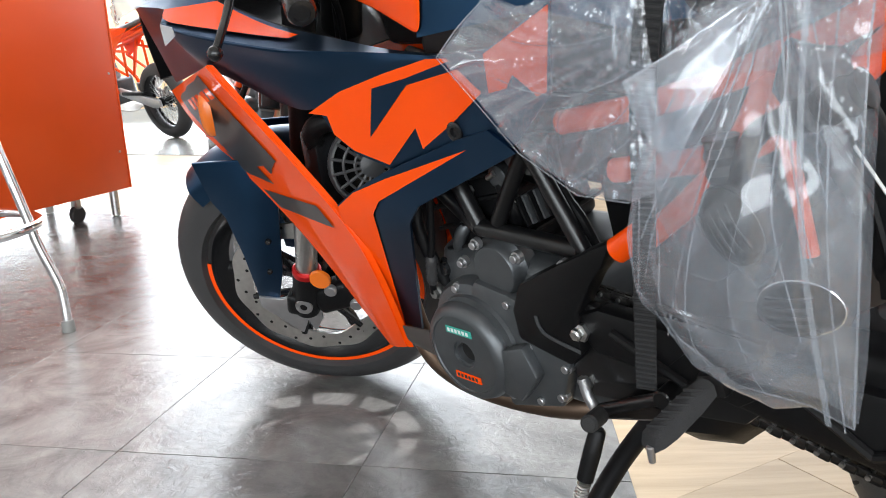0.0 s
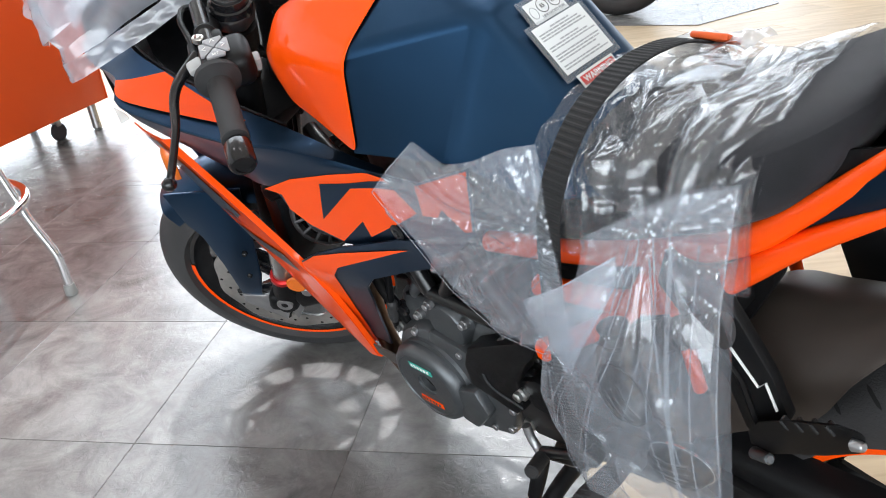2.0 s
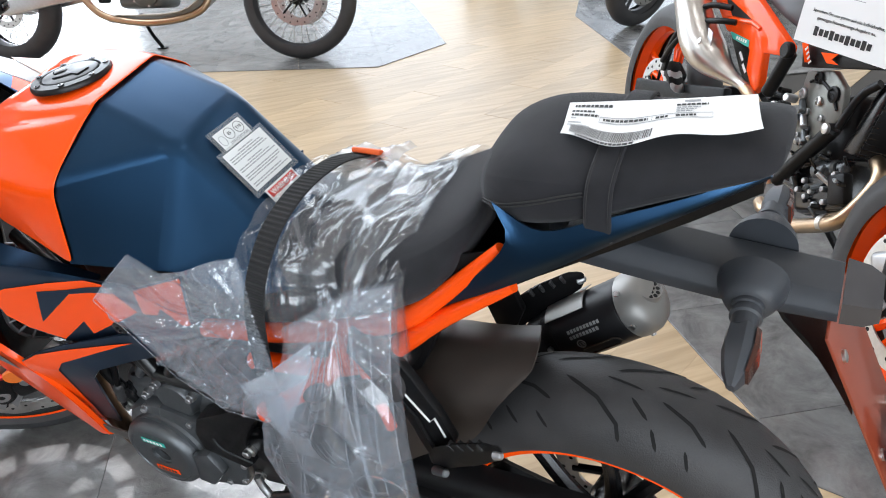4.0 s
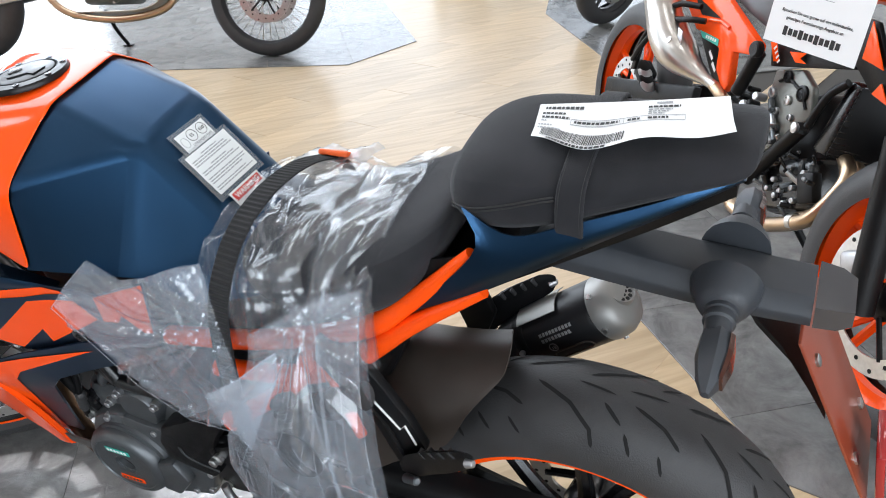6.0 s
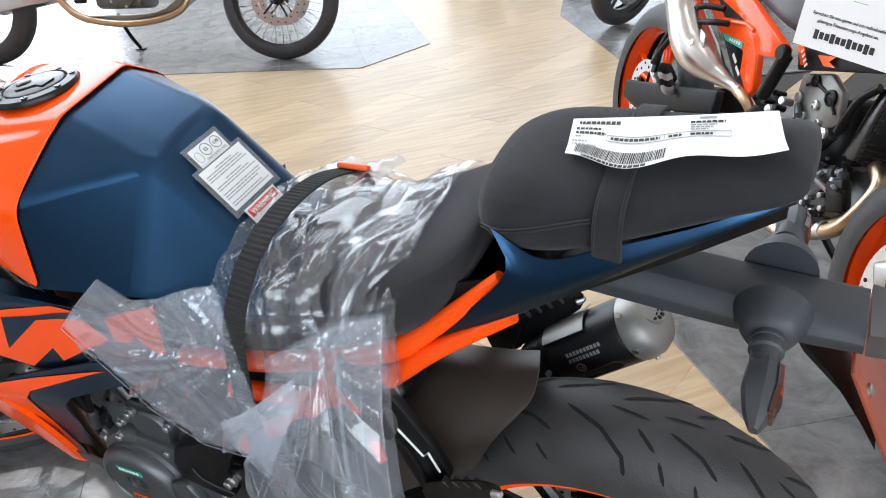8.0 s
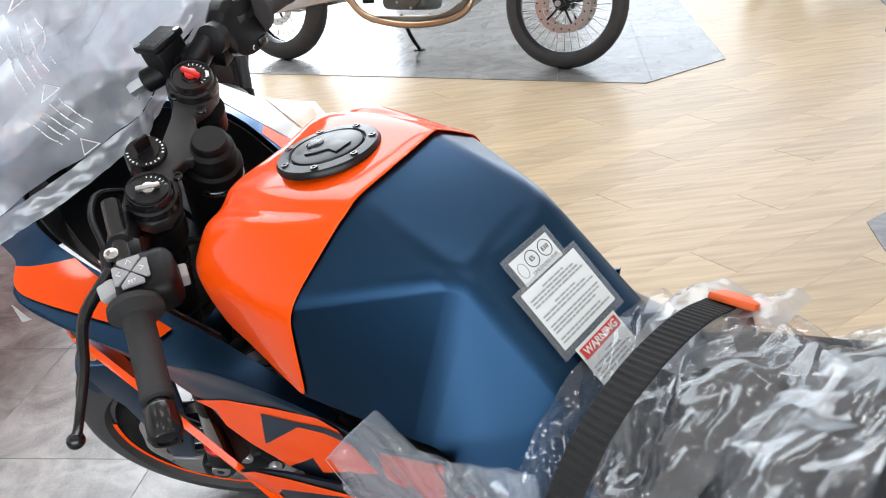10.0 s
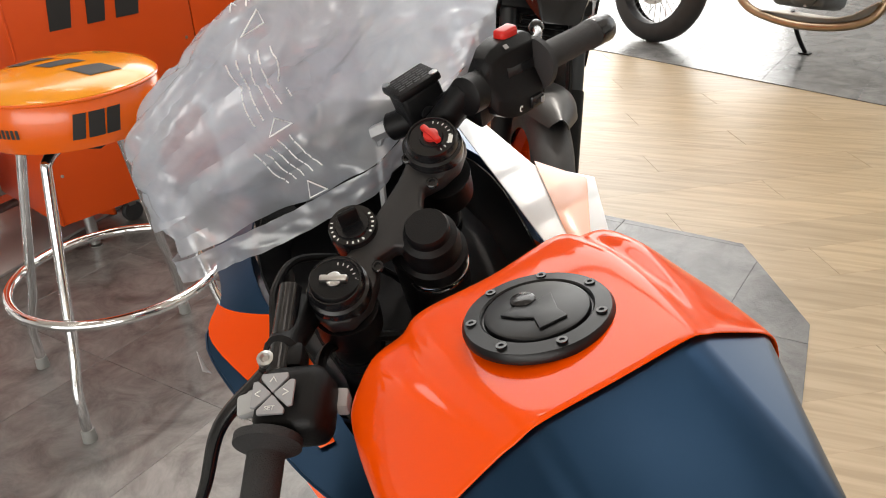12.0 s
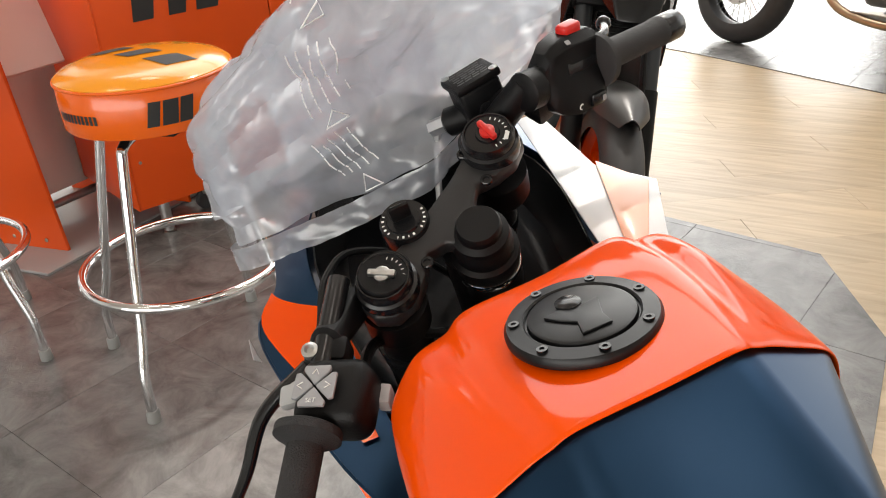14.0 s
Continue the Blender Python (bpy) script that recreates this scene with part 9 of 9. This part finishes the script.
for u0, u1, v0, v1 in ((0.20, 0.78, 0.40, 0.405), (0.20, 0.78, 0.52, 0.525), (0.20, 0.202, 0.40, 0.525), (0.48, 0.482, 0.40, 0.525), (0.78, 0.782, 0.40, 0.525)):
    print_on(u0, u1, v0, v1 + 0.01, GREYPRINT)
print_on(0.64, 0.72, 0.06, 0.11, GREYPRINT)
k = 0.05
while k < 0.50:
    w = random.choice((0.0025, 0.004, 0.006))
    print_on(k, k + w, 0.70, 0.93, INK, "barcode_bar")
    k += w + random.choice((0.0025, 0.004))

# milky film over the nose and screen
cover = thing("nose_cover", BIKE, "milky translucent plastic film draped over the windscreen and nose", "plastic cover")
CV = [[(1.42, 0.215, 0.86), (1.305, 0.238, 0.882), (1.236, 0.100, 0.916), (1.19, 0.03, 0.945), (1.178, -0.020, 0.959), (1.207, -0.089, 0.982), (1.214, -0.207, 1.032)],
      [(1.43, 0.225, 0.93), (1.310, 0.252, 0.955), (1.250, 0.15, 0.985), (1.200, 0.075, 1.035), (1.210, 0.007, 1.034), (1.219, -0.089, 1.051), (1.216, -0.213, 1.056)],
      [(1.43, 0.205, 1.00), (1.300, 0.235, 1.035), (1.230, 0.15, 1.085), (1.172, 0.075, 1.120), (1.189, -0.009, 1.125), (1.221, -0.112, 1.109), (1.223, -0.225, 1.068)],
      [(1.44, 0.165, 1.03), (1.330, 0.180, 1.100), (1.250, 0.11, 1.155), (1.200, 0.05, 1.185), (1.242, -0.02, 1.184), (1.290, -0.124, 1.155), (1.274, -0.249, 1.062)],
      [(1.50, 0.130, 0.98), (1.45, 0.130, 1.03), (1.420, 0.08, 1.075), (1.400, 0.03, 1.09), (1.390, -0.03, 1.09), (1.40, -0.13, 1.06), (1.36, -0.25, 1.01)],
      [(1.52, 0.150, 0.88), (1.53, 0.120, 0.89), (1.55, 0.08, 0.90), (1.56, 0.03, 0.90), (1.555, -0.03, 0.90), (1.53, -0.10, 0.88), (1.46, -0.20, 0.88)]]
cg = grid_points(CV, 90, 110)
def draped(g, seed=0.0):
    """Hang the cover in folds: broad creases, finer crumples, and pressed layers along the hem."""
    out_ = []
    for i in range(90):
        row = []
        for j in range(110):
            n = (g[min(i + 1, 89)][j] - g[max(i - 1, 0)][j]).cross(g[i][min(j + 1, 109)] - g[i][max(j - 1, 0)])
            n = n.normalized() if n.length > 1e-9 else Vector((-1, 0, 0))
            p = g[i][j]
            u, v = i / 89, j / 109
            w = 0.016 * (ridge(3.6 * u + 1.5 * v + 0.9 * noise.noise(Vector((u * 2, v * 2.5, 1 + seed))), 1.5) - 0.4)
            w += 0.008 * (ridge(8.5 * u - 2.6 * v + 1.1 * noise.noise(Vector((u * 4, v * 4, 7 + seed))), 1.4) - 0.4)
            w += 0.020 * (0.40 - abs(noise.noise(p * 5 + Vector((8, 2, 1)))))
            w += facet(p, 3.1 + seed, (0.035, 0.055, 0.085, 0.13), 0.16)
            if i < 26:
                w += 0.008 * ridge(i / 8.0 + 0.4 * noise.noise(Vector((j * 0.06, 2, 0))), 1.6) * (1 - i / 26)
            row.append(p + n * w)
        out_.append(row)
    return out_
inner = draped([[p + Vector((0.022, -0.004 if j > 55 else 0.0, -0.012)) for j, p in enumerate(r)] for r in cg], 5.0)
cg = draped(cg)
part("inner_layer", sheet(inner[8:]), MILKFILM, cover, sharp=30, flip=False)
part("cover_film", sheet(cg), MILKFILM, cover, "milky crumpled film", sharp=30, flip=False)
part("cover_hem", sheet(crumple(grid_points([[(x - 0.004, y + 0.004, z + 0.002) for x, y, z in CV[0]], [(x - 0.006, y + 0.008, z - 0.03) for x, y, z in CV[0]]], 14, 90), 0.008, 24, 3.0)), MILKFILM, cover, flip=False)
# recycling marks printed on the film
MARK = mat("white_print", (0.92, 0.93, 0.94), 0.5)


def on_cover(i, j, off=0.006):
    i, j = max(0, min(88.99, i)), max(0, min(108.99, j))
    a, b = int(i), int(j)
    p = cg[a][b].lerp(cg[a + 1][b], i - a).lerp(cg[a][b + 1].lerp(cg[a + 1][b + 1], i - a), j - b)
    n = (cg[a + 1][b] - cg[a][b]).cross(cg[a][b + 1] - cg[a][b]).normalized()
    if n.x > 0:
        n = -n
    return p + n * off


for ci, cj, n in ((12, 60, 10), (1.6, 58.5, 7), (28, 57, 8)):
    tri_ = [on_cover(ci + 1.4 * math.cos(t), cj + 2.6 * math.sin(t)) for t in (0, 2.09, 4.19)]
    part("recycling_mark", tube(tri_, 0.0013, 5, closed=True), MARK, cover, "white printed recycling triangle")
    for k in range(5):
        q = 0
        while q < n - 1:
            e = q + random.choice((0.8, 1.3, 1.8))
            part("print_line", tube([on_cover(ci + 2.2 + v, cj - 4.4 + 2.2 * k - 0.3 * v) for v in (q, (q + e) / 2, min(e, n))], 0.0009, 5), MARK, cover)
            q = e + 0.25
# clear screen and dark cockpit under the film
part("windscreen", patch([[(1.42, y, 0.88) for y in (-0.14, -0.07, 0, 0.07, 0.14)], [(1.34, y * 0.9, 0.96 - abs(y) * 0.15) for y in (-0.14, -0.07, 0, 0.07, 0.14)], [(1.28, y * 0.8, 1.01 - abs(y) * 0.3) for y in (-0.14, -0.07, 0, 0.07, 0.14)]], 14, 16, 0.003), mat("smoked_screen", (0.10, 0.11, 0.12), 0.1, alpha=0.5), bike, "smoked windscreen")

# protective film on the far nose side; white and peach include window glare
HAZE = mat("hazy_glare_film", (0.80, 0.81, 0.82), 0.38, coat=0.2, var=0.04, scale=14, bump=0.1, bscale=60)
PEACH = mat("glare_paled_orange", (0.86, 0.42, 0.27), 0.30, coat=0.2, var=0.04, scale=8)
prot = part("protection_film", plate([(1.292, -0.184, 0.912), (1.278, -0.150, 0.920), (0.980, -0.122, 0.878), (0.966, -0.186, 0.854), (1.108, -0.249, 0.859), (1.152, -0.194, 0.884)], 0.002, 0.0005), HAZE, bike, "hazy protective film on the far nose panel, window glare painted white")
part("filmed_panel", plate([(1.156, -0.198, 0.8865), (1.104, -0.238, 0.8645), (0.978, -0.168, 0.8650), (1.002, -0.153, 0.8738)], 0.002, 0.0005, direction=(-0.1, 0.15, 1)), PEACH, prot, "orange paint under hazy film, paled for window glare")

# price card on the orange naked motorcycle
cbl, cbr = Vector((1.416, 1.570, 0.800)), Vector((1.454, 1.365, 0.780))
cx = (cbr - cbl).normalized()
cz = cx.cross(Vector((0.017, -0.031, 0.08))).normalized()
cy = cz.cross(cx)
mid_ = (cbl + cbr) / 2 + cy * 0.145
card = thing("price_card", Matrix(((cx.x, cy.x, cz.x, mid_.x), (cx.y, cy.y, cz.y, mid_.y), (cx.z, cy.z, cz.z, mid_.z), (0, 0, 0, 1))), "white price card with printed German sales text", "sign")
part("card", box(pose(0, 0, 0), 0.21, 0.297, 0.0012, 0.0), PAPER, card, "white laminated card")
words("Sprechen Sie uns gerne auf ein individuelles,", pose(0, -0.082, 0.0012), 0.0090, INK, card)
words("g\u00fcnstiges Finanzierungs-Angebot an.", pose(0, -0.095, 0.0012), 0.0090, INK, card)
for k in range(11):
    part("logo_bar", box(pose(-0.060 + 0.012 * k, -0.120, 0.0011), 0.009, 0.013 if k % 3 else 0.018, 0.0006, 0.0), INK, card)
part("card_rule", box(pose(0.01, -0.045, 0.0011), 0.03, 0.0012, 0.0005), GREYPRINT, card)
part("card_text_block", box(pose(0, 0.03, 0.0011), 0.12, 0.008, 0.0005), GREYPRINT, card)
part("card_stem", rod((0.0, 0.12, -0.002), (0.03, 0.13, -0.16), 0.003, n=8), STEEL, card)
# ---------------------------------------------------------------- floor pieces
ZONES = [
    [(0.25, -6), (0.30, 1.5), (0.345, 3.10), (0.136, 3.54), (-0.424, 3.66), (-1.232, 3.92), (-1.9, 4.3), (-9, 8.0), (-9, -6)],
    [(1.9, -6), (1.7, 0.4), (1.25, 1.16), (1.35, 1.97), (1.453, 2.49), (1.566, 2.967), (2.06, 3.245), (2.35, 3.2), (9, 1.0), (9, -6)],
    [(-3.5, 7.0), (-0.736, 5.80), (1.36, 4.72), (1.87, 5.0), (2.02, 5.9), (3.0, 12), (-9, 12), (-9, 9.5)],
    [(2.45, 3.6), (2.60, 4.05), (2.85, 5.2), (3.15, 5.7), (5.2, 12), (9, 12), (9, 2.0)],
]


def inside(p, poly):
    c = False
    for (x1, y1), (x2, y2) in zip(poly, poly[1:] + poly[:1]):
        if (y1 > p[1]) != (y2 > p[1]) and p[0] < (x2 - x1) * (p[1] - y1) / (y2 - y1) + x1:
            c = not c
    return c


def pieces_of(outline, angle, wide, long, z, ox, oy, stagger):
    """Cut an outline into rows of pieces; returns each piece's corner list."""
    bm = bmesh.new()
    bm.faces.new([bm.verts.new((x, y, z)) for x, y in outline])
    u = Vector((math.cos(radians(angle)), math.sin(radians(angle)), 0))
    v = Vector((-u.y, u.x, 0))
    every = lambda: list(bm.verts) + list(bm.edges) + list(bm.faces)
    lo, hi = min(q.co.dot(v) for q in bm.verts), max(q.co.dot(v) for q in bm.verts)
    k = math.floor((lo - oy) / wide)
    while oy + k * wide < hi:
        bmesh.ops.bisect_plane(bm, geom=every(), plane_co=v * (oy + k * wide), plane_no=v)
        k += 1
    rows = {}
    for f in bm.faces:
        rows.setdefault(math.floor((f.calc_center_median().dot(v) - oy) / wide), []).append([q.co.copy() for q in f.verts])
    bm.free()
    out = []
    for r, polys in rows.items():
        sh = ox + (stagger * ((r * 37) % 11) / 11 * long if stagger else 0)
        for poly in polys:
            b = bmesh.new()
            b.faces.new([b.verts.new(q) for q in poly])
            lo, hi = min(q.dot(u) for q in poly), max(q.dot(u) for q in poly)
            k = math.floor((lo - sh) / long)
            while sh + k * long < hi:
                bmesh.ops.bisect_plane(b, geom=list(b.verts) + list(b.edges) + list(b.faces), plane_co=u * (sh + k * long), plane_no=u)
                k += 1
            for f in b.faces:
                out.append([q.co.copy() for q in f.verts])
            b.free()
    return out


def lay(pieces, name, owner, material, joint, drop, keep, limit=300):
    """Pieces with chamfered rims; the nearest are objects of their own, the rest one joined mesh."""
    mid_ = lambda p: sum(p, Vector()) / len(p)
    pieces = [p for p in pieces if keep(p)]
    pieces.sort(key=lambda p: (mid_(p).xy - Vector((0.3, 2.6))).length)
    rest_v, rest_f = [], []
    for i, p in enumerate(pieces):
        c = mid_(p)
        ring = []
        for q in p:
            d = (q - c)
            n = d.normalized() * joint if d.length > joint * 3 else Vector()
            ring.append((q - n * 0.5, q - n * 1.6))
        n = len(p)
        vs = [Vector((a.x, a.y, a.z - drop)) for a, b in ring] + [Vector((a.x, a.y, a.z - joint * 0.5)) for a, b in ring] + [b for a, b in ring]
        fs = [tuple(range(2 * n, 3 * n))]
        for k in range(n):
            j = (k + 1) % n
            fs += [(k, j, n + j, n + k), (n + k, n + j, 2 * n + j, 2 * n + k)]
        if i < limit:
            link_mesh(name, vs, fs, material, owner, smooth=False)
        else:
            o = len(rest_v)
            rest_v += vs
            rest_f += [tuple(o + a for a in f) for f in fs]
    if rest_v:
        tagged(link_mesh(name, rest_v, rest_f, material, owner, smooth=False), kind="stuff")


grey_floor = tagged(new("floor"), "grey stone-look vinyl tile floor areas", "floor", kind="structure")
wood_floor = tagged(new("floor"), "pale oak vinyl plank floor", "floor", kind="structure")
lay(pieces_of([(-9, -6), (9, -6), (9, 12), (-9, 12)], 30, 0.18, 1.22, 0.0, 0.3, 0.05, 1), "floor_plank", wood_floor, FLOORWOOD, 0.0012, 0.003,
    lambda p: not all(any(inside(q, z) for z in ZONES) for q in p), 260)
allt = []
for zone in ZONES:
    allt += pieces_of(zone, -10.6, 0.474, 0.474, 0.004, -0.9225 + 0.474 * 0, 1.589, 0)
lay(allt, "floor_tile", grey_floor, FLOORGREY, 0.0012, 0.004, lambda p: True, 220)
